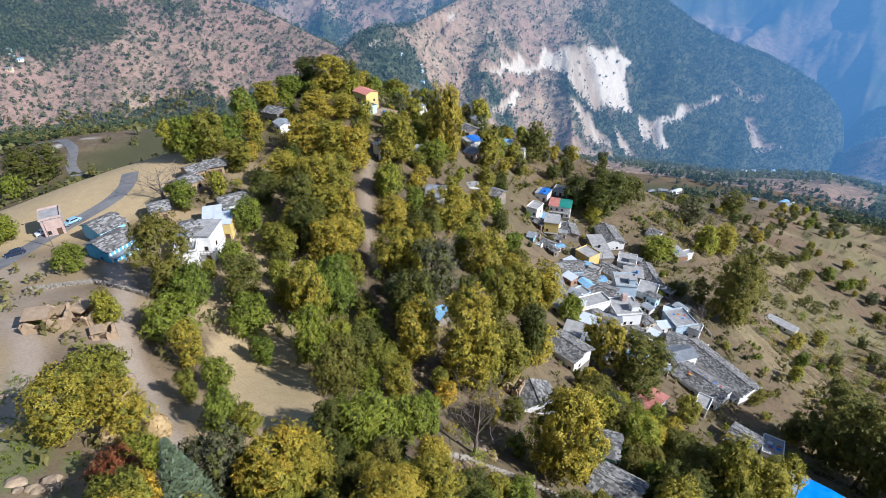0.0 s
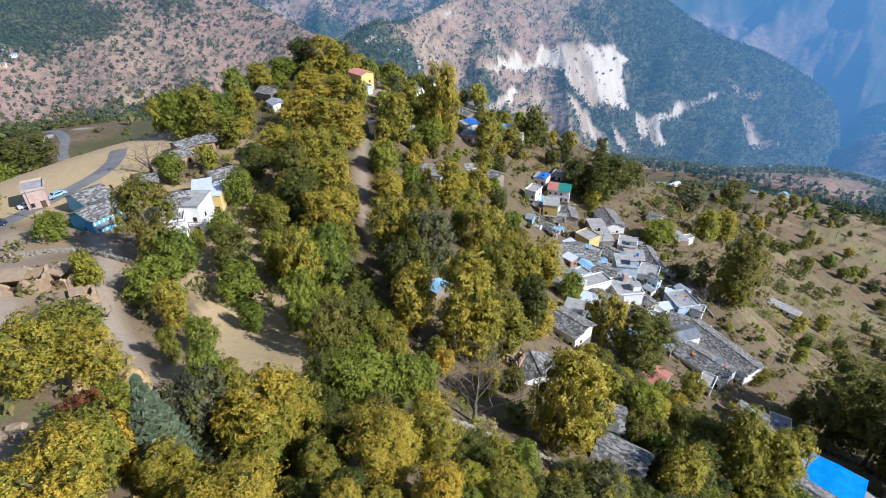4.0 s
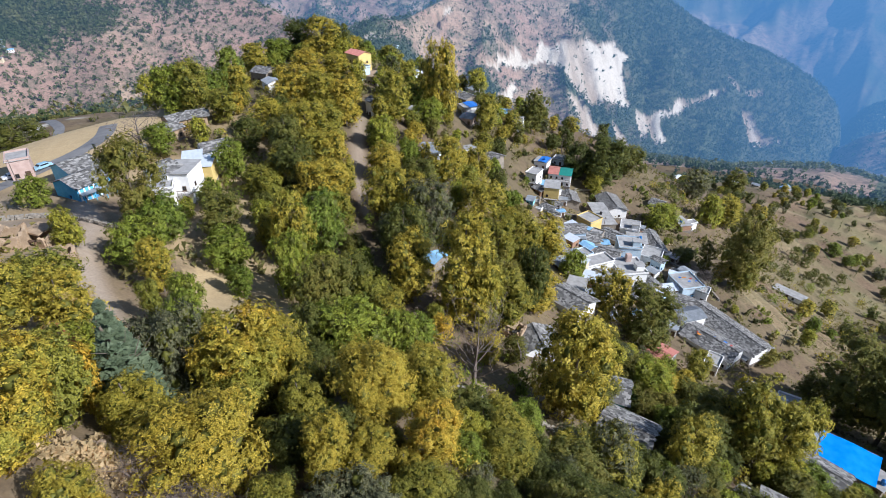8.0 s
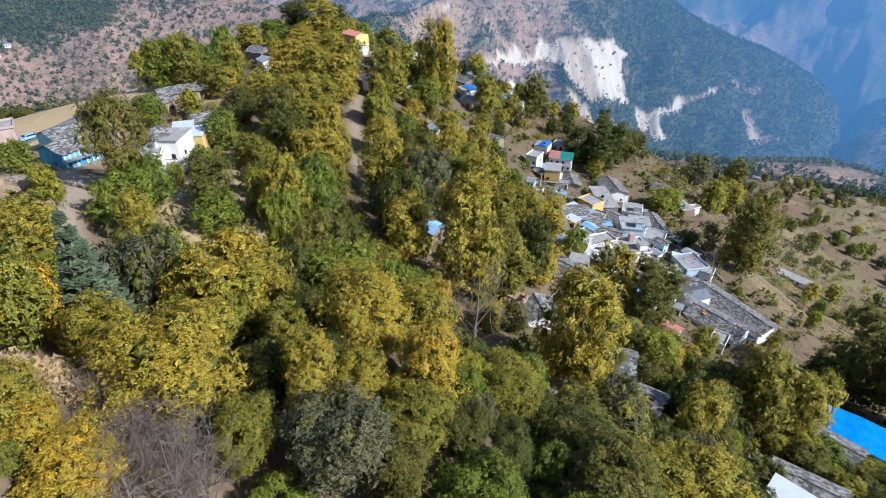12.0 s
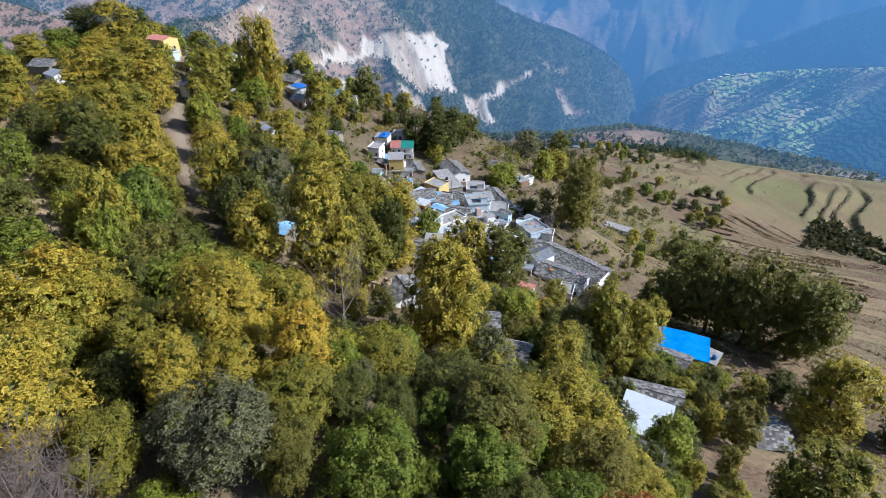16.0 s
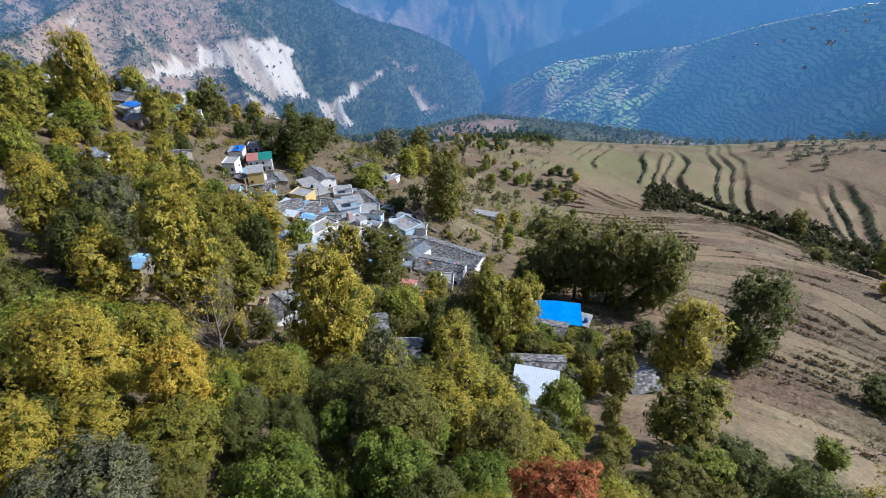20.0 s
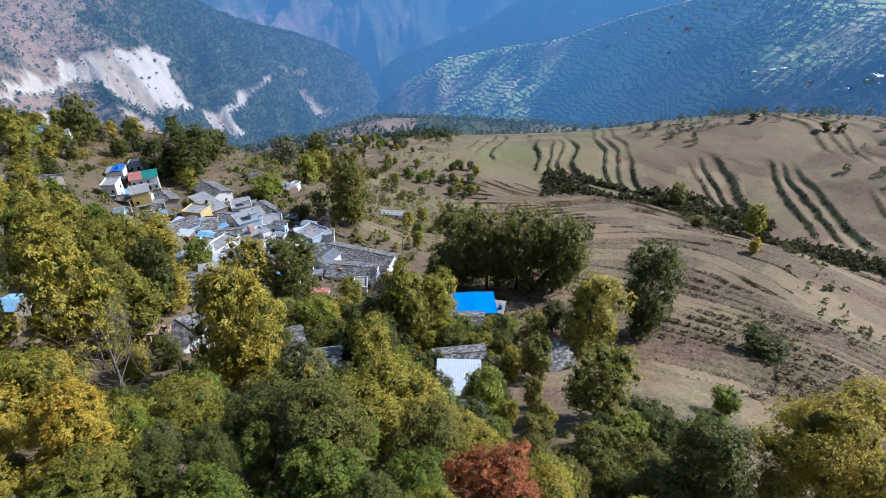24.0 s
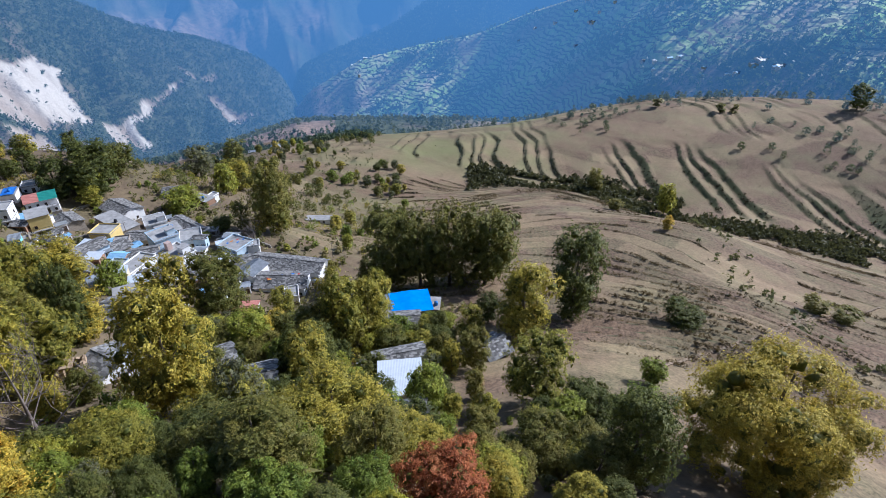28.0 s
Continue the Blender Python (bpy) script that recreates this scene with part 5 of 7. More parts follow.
house(63.5, 136.0, -22, 4.6, 6.5, 3.84, "slate", "brick")
house(74.1, 143.6, 14, 4.9, 6.5, 1.54, "flat", "stone", rail=False)
house(85.6, 150.5, 11, 8.0, 9.1, 4.608, "flat", "sky", room=False, clutter=True)
house(79.2, 137.6, -32, 5.5, 7.8, 4.608, "slate", "stone")
house(90.2, 128.4, -64, 24.9, 8.45, 5.12, "slate", "white", porch=True)
house(80.4, 118.6, -54, 15.1, 8.45, 4.608, "slate", "white", clutter=True)
house(78.6, 131.2, 16, 7.7, 6.5, 4.608, "tin", "white")
house(57.3, 102.6, -46, 6.2, 6.5, 3.84, "red_tin", "white")
house(75.7, 108.0, -38, 3.6, 5.2, 3.84, "flat", "white")
house(81.2, 95.0, -46, 6.9, 7.8, 4.608, "slate", "stone")
house(89.3, 93.9, -32, 4.8, 6.5, 3.84, "flat", "white", clutter=True)
house(148.6, 181.3, -53, 12.4, 4.42, 2.42, "flat", "white", rail=False)
house(101.5, 221.9, -43, 5.6, 6.5, 3.84, "slate", "white")
house(110.0, 212.0, -81, 9.1, 5.2, 2.86, "flat", "brick", rail=False)
house(114.9, 212.4, -72, 3.1, 4.42, 3.84, "flat", "white")
house(-33.5, 232.4, -45, 8.9, 6.5, 7.68, "red_tin", "yellow", storeys=2)
house(-31.1, 221.6, -43, 4.7, 5.2, 5.12, "flat", "sky")
house(-25.4, 222.6, -35, 8.1, 9.1, 3.84, "earth", "stone")
house(-11.1, 248.5, -39, 5.6, 6.5, 5.12, "tin", "white")
house(-22.7, 188.4, -52, 3.6, 5.2, 6.4, "slate", "white")
house(-9.3, 200.9, -20, 5.5, 7.8, 3.84, "flat", "cream", rail=False)
house(12.2, 252.8, -51, 10.7, 7.8, 5.12, "slate", "stone")
house(19.1, 280.3, -60, 6.6, 5.2, 5.12, "tin", "white")
house(13.8, 238.5, 23, 7.5, 7.8, 5.12, "tarp", "white")
house(13.6, 230.2, -29, 5.7, 7.8, 3.84, "tin", "pink", clutter=True)
house(32.4, 262.1, -15, 6.4, 7.8, 4.608, "blue_tin", "yellow")
house(38.6, 255.1, -21, 6.4, 6.5, 5.12, "flat", "white", room=True)
house(-2.4, 169.5, -8, 6.4, 9.1, 5.12, "tin", "white")
house(22.1, 202.3, -38, 6.1, 6.5, 3.84, "slate", "stone")
house(12.3, 199.8, 13, 4.8, 3.9, 1.76, "flat", "white", rail=False)
house(-68.3, 215.8, -24, 7.4, 7.8, 5.12, "slate", "stone")
house(-61.7, 201.1, -54, 6.7, 5.2, 3.84, "tin", "white")
house(-101.7, 121.8, 34, 4.5, 6.5, 5.12, "flat", "pink")
house(-85.6, 117.5, 59, 6.6, 7.8, 4.608, "slate", "striped", porch=True)
house(-78.4, 108.1, 64, 7.8, 7.8, 4.608, "slate", "blue", porch=True)
house(-62.5, 112.1, 71, 4.5, 6.5, 7.68, "slate", "white", storeys=2)
house(-58.4, 113.3, -0, 5.5, 7.8, 7.68, "flat", "white", storeys=2, rail=False)
house(-60.8, 107.7, 18, 4.5, 6.5, 5.12, "flat", "white")
house(-61.7, 126.3, 19, 4.5, 6.5, 4.608, "white_tin", "sky")
house(-57.8, 123.3, 10, 4.5, 6.5, 5.12, "white_tin", "yellow")
house(-59.6, 135.4, 36, 7.0, 6.5, 4.608, "slate", "white")
house(-77.2, 153.0, 47, 4.7, 6.5, 3.84, "slate", "earth")
house(-72.8, 158.3, 25, 5.4, 6.5, 3.84, "slate", "earth")
house(-76.3, 144.4, 66, 6.8, 6.5, 3.84, "slate", "earth")
house(-77.3, 128.8, 33, 4.5, 6.5, 3.84, "slate", "earth")
house(89.0, 74.6, -42, 11.3, 9.1, 3.84, "blue_tarp", "stone")
house(93.6, 69.7, -59, 4.1, 5.2, 2.86, "flat", "stone", rail=False)
house(78.8, 68.1, -48, 8.6, 6.5, 3.84, "slate", "stone")
house(59.5, 51.8, -37, 9.9, 5.2, 3.84, "slate", "stone")
house(50.2, 43.2, -47, 7.5, 7.8, 3.84, "white_tin", "white")
house(38.8, 37.2, -83, 4.4, 5.2, 2.86, "white_tin", "white")
house(38.9, 31.1, -42, 4.1, 5.2, 3.84, "slate", "stone")
house(75.2, 39.6, -20, 5.6, 6.5, 2.86, "slate", "stone")
house(53.2, 55.4, -54, 2.7, 3.9, 2.2, "slate", "stone")
house(20.4, 83.1, -80, 6.4, 7.8, 3.84, "slate", "white")
house(35.4, 75.3, -22, 4.5, 6.5, 4.352, "slate", "teal")
house(33.4, 63.1, -35, 8.7, 7.8, 3.84, "slate", "stone")
house(21.3, 83.1, -41, 3.8, 5.2, 2.86, "slate", "white")
house(54.6, 101.5, -35, 4.5, 6.5, 2.86, "red_tin", "brick")
house(-0.5, 102.4, -43, 3.1, 4.42, 3.08, "blue_tin", "stone")
house(25.4, 40.9, -45, 4.5, 3.9, 2.42, "flat", "white", rail=False)

# ---- cars, haystacks, rocks and walls ----
def z_at(x, y):
    return float(ground_height(np.array([x]), np.array([y]))[0][0])


M_TYRE = plain("tyre_rubber", (0.015, 0.015, 0.015), (0.03, 0.03, 0.03), 0.2, 0.8)
M_RIM = plain("grey_rim", (0.35, 0.35, 0.36), (0.5, 0.5, 0.5), 0.2, 0.4, 0.6)
M_LAMP = plain("lamp_glass", (0.6, 0.6, 0.58), (0.75, 0.75, 0.72), 0.2, 0.2)
M_TAIL = plain("tail_lamp_glass", (0.35, 0.02, 0.02), (0.45, 0.03, 0.03), 0.2, 0.25)


def lathe(profile, sides=14, axis="Z"):
    v, q = [], []
    for i, (rad, h) in enumerate(profile):
        for k in range(sides):
            a = 2 * math.pi * k / sides
            p = (rad * math.cos(a), rad * math.sin(a), h)
            v.append(p if axis == "Z" else (p[0], p[2], p[1]))
        if i:
            q += [((i - 1) * sides + k, (i - 1) * sides + (k + 1) % sides, i * sides + (k + 1) % sides, i * sides + k) for k in range(sides)]
    return v, q


def car(x, y, rot, paint, label, length=4.3):
    root = tagged(new("car"), label, "car", "parked cars")
    root.matrix_basis = Matrix.Translation((x, y, z_at(x, y) + 0.02)) @ Matrix.Rotation(radians(rot), 4, "Z")
    m = plain("car_paint_" + paint[0], paint[1], paint[2], 1.5, 0.25, 0.1, 0)
    l, w = length / 2, 0.86
    prof = [(-l, 0.45), (-l * 0.98, 0.85), (-l * 0.55, 0.98), (-l * 0.28, 1.46), (l * 0.5, 1.5), (l * 0.92, 1.05), (l, 0.8), (l * 0.99, 0.4)]
    bm = bmesh.new()
    rows = []
    for sy, inset in ((-w, 0), (-w * 0.97, 1), (w * 0.97, 1), (w, 0)):
        rows.append([bm.verts.new((px, sy * (0.84 if pz > 1.3 else 1), pz if inset or pz < 1 else pz - 0.05)) for px, pz in prof])
    for a, b in zip(rows, rows[1:]):
        for i in range(len(prof)):
            j = (i + 1) % len(prof)
            bm.faces.new((a[i], a[j], b[j], b[i]))
    bm.faces.new(rows[0][::-1])
    bm.faces.new(rows[-1])
    bmesh.ops.recalc_face_normals(bm, faces=list(bm.faces))
    bmesh.ops.bevel(bm, geom=list(bm.edges), offset=0.03, segments=1, affect="EDGES")
    body = part("body", bm, m, root)
    part("side_windows", boxes("side_windows", [(-0.02 * l, -w * 0.93, 1.2, l * 0.62, 0.06, 0.32), (-0.02 * l, w * 0.93, 1.2, l * 0.62, 0.06, 0.32),
                                                (0.42 * l, -w * 0.93, 1.2, l * 0.28, 0.06, 0.3), (0.42 * l, w * 0.93, 1.2, l * 0.28, 0.06, 0.3)], M_PANE), M_PANE, body)
    part("windscreen", boxes("windscreen", [(-l * 0.43, 0, 1.22, 0.04, w * 1.5, 0.5)], M_PANE, np.array([[[0.5, 0, 0.86], [0, 1, 0], [-0.86, 0, 0.5]]])), M_PANE, body)
    part("rear_window", boxes("rear_window", [(l * 0.74, 0, 1.28, 0.04, w * 1.4, 0.42)], M_PANE, np.array([[[0.6, 0, -0.8], [0, 1, 0], [0.8, 0, 0.6]]])), M_PANE, body)
    for sy in (-1, 1):
        part("headlamp", boxes("headlamp", [(-l * 0.985, sy * w * 0.72, 0.74, 0.1, 0.3, 0.16)], M_LAMP), M_LAMP, body)
        part("tail_lamp", boxes("tail_lamp", [(l * 0.985, sy * w * 0.8, 0.85, 0.08, 0.18, 0.3)], M_TAIL), M_TAIL, body)
        for sx in (-0.62, 0.62):
            v, q = lathe([(0.18, -0.1), (0.31, -0.11), (0.33, -0.06), (0.33, 0.06), (0.31, 0.11), (0.18, 0.1)], 16, "Y")
            wheel = part("wheel", mesh_from("wheel", np.array(v) + np.array([sx * l, sy * w * 0.9, 0.33]), q, M_TYRE, True), M_TYRE, root)
            v, q = lathe([(0.01, -0.09), (0.19, -0.08), (0.2, 0.08), (0.01, 0.09)], 12, "Y")
            part("rim", mesh_from("rim", np.array(v) + np.array([sx * l, sy * w * 0.9, 0.33]), q, M_RIM, True), M_RIM, wheel)
    return root


M_STRAW = plain("dry_straw", (0.34, 0.235, 0.11), (0.52, 0.385, 0.20), 0.35, 0.95, relief=1.0)
M_ROCK = plain("pale_rock", (0.22, 0.16, 0.105), (0.40, 0.31, 0.21), 0.9, 0.95, relief=1.0, vary=0.35)
M_RUBBLE = plain("grey_fieldstone", (0.22, 0.20, 0.17), (0.40, 0.36, 0.30), 0.4, 0.95, relief=0.8, vary=0.5)


def haystack(x, y, h, w):
    """Straw heaped round a pole, with a tousled surface."""
    rng = np.random.default_rng(int(abs(x * 7 + y * 3)))
    root = tagged(new("haystack"), "rounded heap of dry golden straw round a pole", "haystack", "haystacks")
    root.matrix_basis = Matrix.Translation((x, y, z_at(x, y) - 0.15))
    prof = [(0.9, 0), (1.0, 0.22), (0.95, 0.45), (0.74, 0.7), (0.42, 0.88), (0.1, 1.0)]
    v, q = lathe([(a * w / 2, b * h) for a, b in prof], 22)
    v = np.array(v)
    v[:, :2] *= rng.uniform(0.9, 1.1, (len(v), 1))
    part("straw", mesh_from("straw", v, q, M_STRAW, True), M_STRAW, root)
    n = 420
    a, t = rng.uniform(0, 6.283, n), rng.uniform(0.05, 0.95, n)
    rad = np.interp(t, [p[1] for p in prof], [p[0] for p in prof]) * w / 2
    pos = np.stack([rad * np.cos(a), rad * np.sin(a), t * h], 1)
    v, f = leaf_tris(rng, pos, np.stack([np.cos(a), np.sin(a), 0.4 * np.ones(n)], 1), 0.45, 0.8)
    part("loose_straw", mesh_from("loose_straw", v, f, M_STRAW), M_STRAW, root)
    v, q = tube([(0, 0, 0), (0.05, 0, h + 0.7)], [0.06, 0.04], 6)
    part("pole", mesh_from("pole", v, q, M_BARK), M_BARK, root)


def boulder_mesh(name, seed, mat):
    rng = np.random.default_rng(seed)
    bm = bmesh.new()
    bmesh.ops.create_icosphere(bm, subdivisions=2, radius=1)
    for p in bm.verts:
        n = noise.noise(p.co * 1.3 + Vector((seed, 0, 0))) * 0.45 + noise.noise(p.co * 3.1 + Vector((0, seed, 0))) * 0.2
        p.co *= 1 + n
        p.co.z *= 0.75
    me = bpy.data.meshes.new(name)
    bm.to_mesh(me)
    bm.free()
    me.materials.append(mat)
    return me


BOULDERS = [boulder_mesh("boulder", s, M_ROCK) for s in (3, 5, 8)]


def boulder(x, y, size, rng):
    ob = tagged(new("boulder", BOULDERS[rng.randrange(3)]), "weathered pale brown boulder on the slope", "boulder", "boulders")
    ob.matrix_basis = Matrix.Translation((x, y, z_at(x, y) + 0.15 * size)) @ Matrix.Rotation(rng.uniform(0, 6.28), 4, "Z") @ Matrix.Diagonal((size, size * rng.uniform(0.6, 1), size * rng.uniform(0.5, 1.1), 1))


def outcrop(x, y, w, n, seed):
    """A bank of broken pale rock."""
    rng = random.Random(seed)
    for _ in range(n):
        boulder(x + rng.gauss(0, w), y + rng.gauss(0, w * 0.5), rng.uniform(0.35, 1.05), rng)


def stone_wall(name, pts, h, w, label, mat=None, step=0.55):
    """A dry wall of single stones along a line of x, y points in metres; far too many to lift one by one."""
    rng = np.random.default_rng(len(name) + int(abs(pts[0][0])))
    items, tilts = [], []
    for (ax, ay), (bx, by) in zip(pts, pts[1:]):
        n = max(1, int(math.dist((ax, ay), (bx, by)) / step))
        for i in range(n):
            t = (i + rng.uniform(-0.3, 0.3)) / n
            x, y = ax + (bx - ax) * t, ay + (by - ay) * t
            z = None
            for c in range(max(1, round(h / 0.35))):
                items.append((x + rng.normal(0, 0.1), y + rng.normal(0, 0.1), c * 0.33 + 0.1, step * rng.uniform(0.7, 1.3), w * rng.uniform(0.7, 1.1), 0.38 * rng.uniform(0.7, 1.2)))
                a = math.atan2(by - ay, bx - ax) + rng.normal(0, 0.25)
                b = rng.normal(0, 0.12)
                tilts.append(np.array([[math.cos(a), -math.sin(a), 0], [math.sin(a), math.cos(a), 0], [0, 0, 1]]) @ np.array([[math.cos(b), 0, math.sin(b)], [0, 1, 0], [-math.sin(b), 0, math.cos(b)]]))
    items = np.array(items)
    items[:, 2] += ground_height(items[:, 0], items[:, 1])[0]
    return tagged(new(name, boxes(name, items, mat or M_RUBBLE, np.array(tilts))), label, "wall", kind="stuff")


def pole(x, y, h=7.5):
    root = tagged(new("utility_pole"), "thin grey utility pole with a crossarm", "pole", "utility poles")
    root.matrix_basis = Matrix.Translation((x, y, z_at(x, y) - 0.3))
    v, q = tube([(0, 0, 0), (0, 0, h / 2), (0.05, 0, h)], [0.12, 0.1, 0.07], 8)
    part("shaft", mesh_from("shaft", v, q, M_TWIG, True), M_TWIG, root)
    part("crossarm", boxes("crossarm", [(0, 0, h - 0.5, 1.4, 0.09, 0.1)], M_TWIG), M_TWIG, root)
    for k in (-0.6, 0, 0.6):
        v, q = lathe([(0.04, h - 0.45), (0.06, h - 0.38), (0.03, h - 0.28)], 8)
        part("insulator", mesh_from("insulator", np.array(v) + np.array([k, 0, 0]), q, M_LAMP), M_LAMP, root)


def mud_ruin(x, y, rot, length, depth, h, n):
    """Broken mud-plastered walls round an open room, with a heap of fallen earth."""
    rng = np.random.default_rng(n)
    root = tagged(new("ruined_hut"), "ruined mud-walled hut with dark openings", "hut", "ruined huts")
    root.matrix_basis = Matrix.Translation((x, y, z_at(x, y))) @ Matrix.Rotation(radians(rot), 4, "Z")
    mat = M_WALL["earth"]
    for cx, cy, sx, sy in ((0, depth / 2, length, 0.5), (-length / 2, 0, 0.5, depth), (length / 2, 0, 0.5, depth), (-length * 0.34, -depth / 2, length * 0.32, 0.5), (length * 0.3, -depth / 2, length * 0.4, 0.5)):
        k = 7
        along = sx > sy
        v, q = [], []
        for i in range(k):
            t = i / (k - 1) - 0.5
            top = h * rng.uniform(0.62, 1.05)
            for dz in (-1.2, top):
                for s in (-0.5, 0.5):
                    v.append((cx + (t * sx if along else s * sx), cy + (s * sy if along else t * sy), dz))
            if i:
                a, b = (i - 1) * 4, i * 4
                q += [(a, b, b + 2, a + 2), (a + 1, a + 3, b + 3, b + 1), (a + 2, b + 2, b + 3, a + 3)]
        q += [(0, 2, 3, 1), (4 * k - 4, 4 * k - 3, 4 * k - 1, 4 * k - 2)]
        part("wall", mesh_from("wall", v, q, mat), mat, root)
    part("lintel", boxes("lintel", [(-length * 0.04, -depth / 2, h * 0.62, length * 0.36, 0.5, 0.25)], M_TRIM), M_TRIM, root)
    part("half_roof", boxes("half_roof", [(-length * 0.2, depth * 0.1, h * 0.98, length * 0.62, depth * 0.8, 0.3)], M_ROOF["earth"], np.array([[[0.99, 0, 0.1], [0, 1, 0], [-0.1, 0, 0.99]]])), M_ROOF["earth"], root, "sagging earth roof")


def ribbon(name, pts, wide, mat, label, category, lift=0.06):
    """A road laid on the ground along x, y points in metres."""
    p = np.array(pts, float)
    seg = np.r_[0, np.cumsum(np.hypot(*np.diff(p, axis=0).T))]
    s = np.linspace(0, seg[-1], int(seg[-1] / 1.5))
    c = np.stack([np.interp(s, seg, p[:, 0]), np.interp(s, seg, p[:, 1])], 1)
    ker = np.ones(9) / 9
    c[4:-4] = np.stack([np.convolve(c[:, i], ker, "valid") for i in (0, 1)], 1)
    d = unit(np.gradient(c, axis=0))
    nrm = np.stack([-d[:, 1], d[:, 0]], 1)
    across = np.linspace(-0.5, 0.5, 7) * wide
    xy = c[:, None] + nrm[:, None] * across[None, :, None]
    z = ground_height(xy[..., 0], xy[..., 1])[0] + lift + 0.05 * (1 - (2 * across / wide) ** 2)
    v = np.concatenate([xy, z[..., None]], -1).reshape(-1, 3)
    k = 7
    q = [(i * k + j, i * k + j + 1, (i + 1) * k + j + 1, (i + 1) * k + j) for i in range(len(c) - 1) for j in range(k - 1)]
    return tagged(new(name, mesh_from(name, v, q, mat, True)), label, category, kind="structure")


M_ROAD = plain("worn_asphalt", (0.15, 0.15, 0.155), (0.23, 0.225, 0.22), 3.0, 0.9)
ribbon("road", [(x * U, y * U) for x, y in ROAD], 5.0, M_ROAD, "narrow worn asphalt road", "road")
ribbon("road_across_valley", [(x * U, y * U) for x, y in WEST_ROAD], 6.5, M_ROAD, "grey road across the valley", "road", 0.25)
car(-99.5, 125.5, 62, ("pale_blue", (0.25, 0.42, 0.55), (0.30, 0.48, 0.60)), "pale blue parked car on the road side", 4.6)
car(-103.6, 120.0, 48, ("white", (0.75, 0.75, 0.76), (0.8, 0.8, 0.8)), "white parked hatchback on the road side", 4.0)
car(-102.0, 107.5, 50, ("navy", (0.02, 0.03, 0.06), (0.03, 0.045, 0.08)), "dark blue parked car on the road", 4.1)
for _x, _y, _h, _w in ((-46.6, 53.8, 3.4, 3.2), (-40.4, 43.1, 3.0, 3.0), (-36.9, 46.2, 3.6, 3.2), (-50.1, 56.8, 3.2, 2.8), (-48.6, 47.8, 2.6, 2.4),
                       (-12.1, 83.6, 3.0, 2.6), (21.8, 40.3, 3.0, 2.2), (46.2, 51.4, 3.6, 2.2), (19.6, 50.9, 2.6, 2.0), (42.0, 49.0, 2.8, 2.0), (80.0, 59.0, 2.6, 5.5), (60.0, 33.0, 2.4, 1.8)):
    haystack(_x, _y, _h, _w)
for _i, (_x, _y, _w, _n) in enumerate(((-24.8, 24.8, 1.6, 7), (-22.3, 24.8, 2.2, 9), (-20.0, 26.4, 2.0, 9), (-1.2, 94.9, 1.6, 6), (-1.7, 82.9, 2.0, 7), (2.1, 91.0, 1.6, 6), (5.2, 62.8, 1.4, 5),
                                       (8.4, 63.3, 1.4, 5), (4.8, 55.0, 1.6, 6), (-41.4, 33.7, 2.6, 9), (-23.5, 42.9, 1.6, 4), (12.8, 30.6, 1.6, 6), (-7.5, 79.0, 1.5, 4), (-15.8, 74.5, 1.8, 6),
                                       (21.0, 78.0, 1.5, 5), (-53.8, 58.7, 2.5, 7), (-56.4, 51.7, 2.5, 7))):
    outcrop(_x, _y, _w, _n, 40 + _i)
mud_ruin(-68.2, 71.5, 20, 6.2, 4.6, 2.7, 1)
mud_ruin(-64.0, 75.0, -12, 4.7, 4.2, 2.4, 2)
mud_ruin(-58.6, 70.4, 35, 3.4, 3.0, 1.5, 3)
mud_ruin(15.8, 85.0, -30, 3.6, 3.4, 2.8, 4)
pole(112.0, 131.0)
pole(66.0, 186.0)
pole(49.0, 128.0)
pole(46.5, 59.8, 6)
pole(62.0, 150.0)
pole(-96.0, 112.0)
stone_wall("field_track_wall", [(x * U, y * U) for x, y in TRACK], 0.35, 0.7, "low line of pale stones along a field track", M_ROCK)
stone_wall("terrace_wall", [(-2.6, 54.6), (3.9, 57.6), (12.0, 58.0), (19.0, 57.0), (26.0, 54.0)], 1.2, 0.6, "dry-stone retaining wall under the trees")
stone_wall("lane_wall", [(40, 47), (47, 42), (55, 36)], 0.9, 0.6, "dry-stone lane wall beside the sheds")
stone_wall("yard_wall", [(70, 140), (80, 143), (82, 136), (73, 133)], 1.0, 0.5, "stone wall round a paved yard")
stone_wall("garden_wall", [(-84.0, 86.7), (-73.6, 92.0), (-61.0, 88.7), (-57.6, 96.0)], 0.9, 0.6, "low rubble wall along the lane")
stone_wall("gully_wall", [(232 * U, 26 * U), (243 * U, 24 * U), (250 * U, 21 * U)], 0.7, 0.9, "pale concrete and stone culvert edge", M_LAMP)
for _x, _y, _h in ((-19.3, 21.4, 3.4), (-17.3, 21.2, 3.8), (-15.6, 20.6, 3.2), (-18.4, 23.7, 2.8), (-15.9, 23.2, 3.0)):
    plant("bare", _x, _y, _h, _h * 1.5, rng=random.Random(int(_x * 10)))

# ---- yards between the houses ----
M_TANK = plain("black_plastic", (0.02, 0.02, 0.022), (0.035, 0.035, 0.04), 0.5, 0.5, relief=0)
M_TANK_BLUE = plain("blue_plastic", (0.03, 0.16, 0.45), (0.05, 0.22, 0.55), 0.5, 0.5, relief=0)
M_WOODPILE = plain("cut_firewood", (0.20, 0.13, 0.08), (0.34, 0.24, 0.15), 0.2, 0.9, vary=0.4)


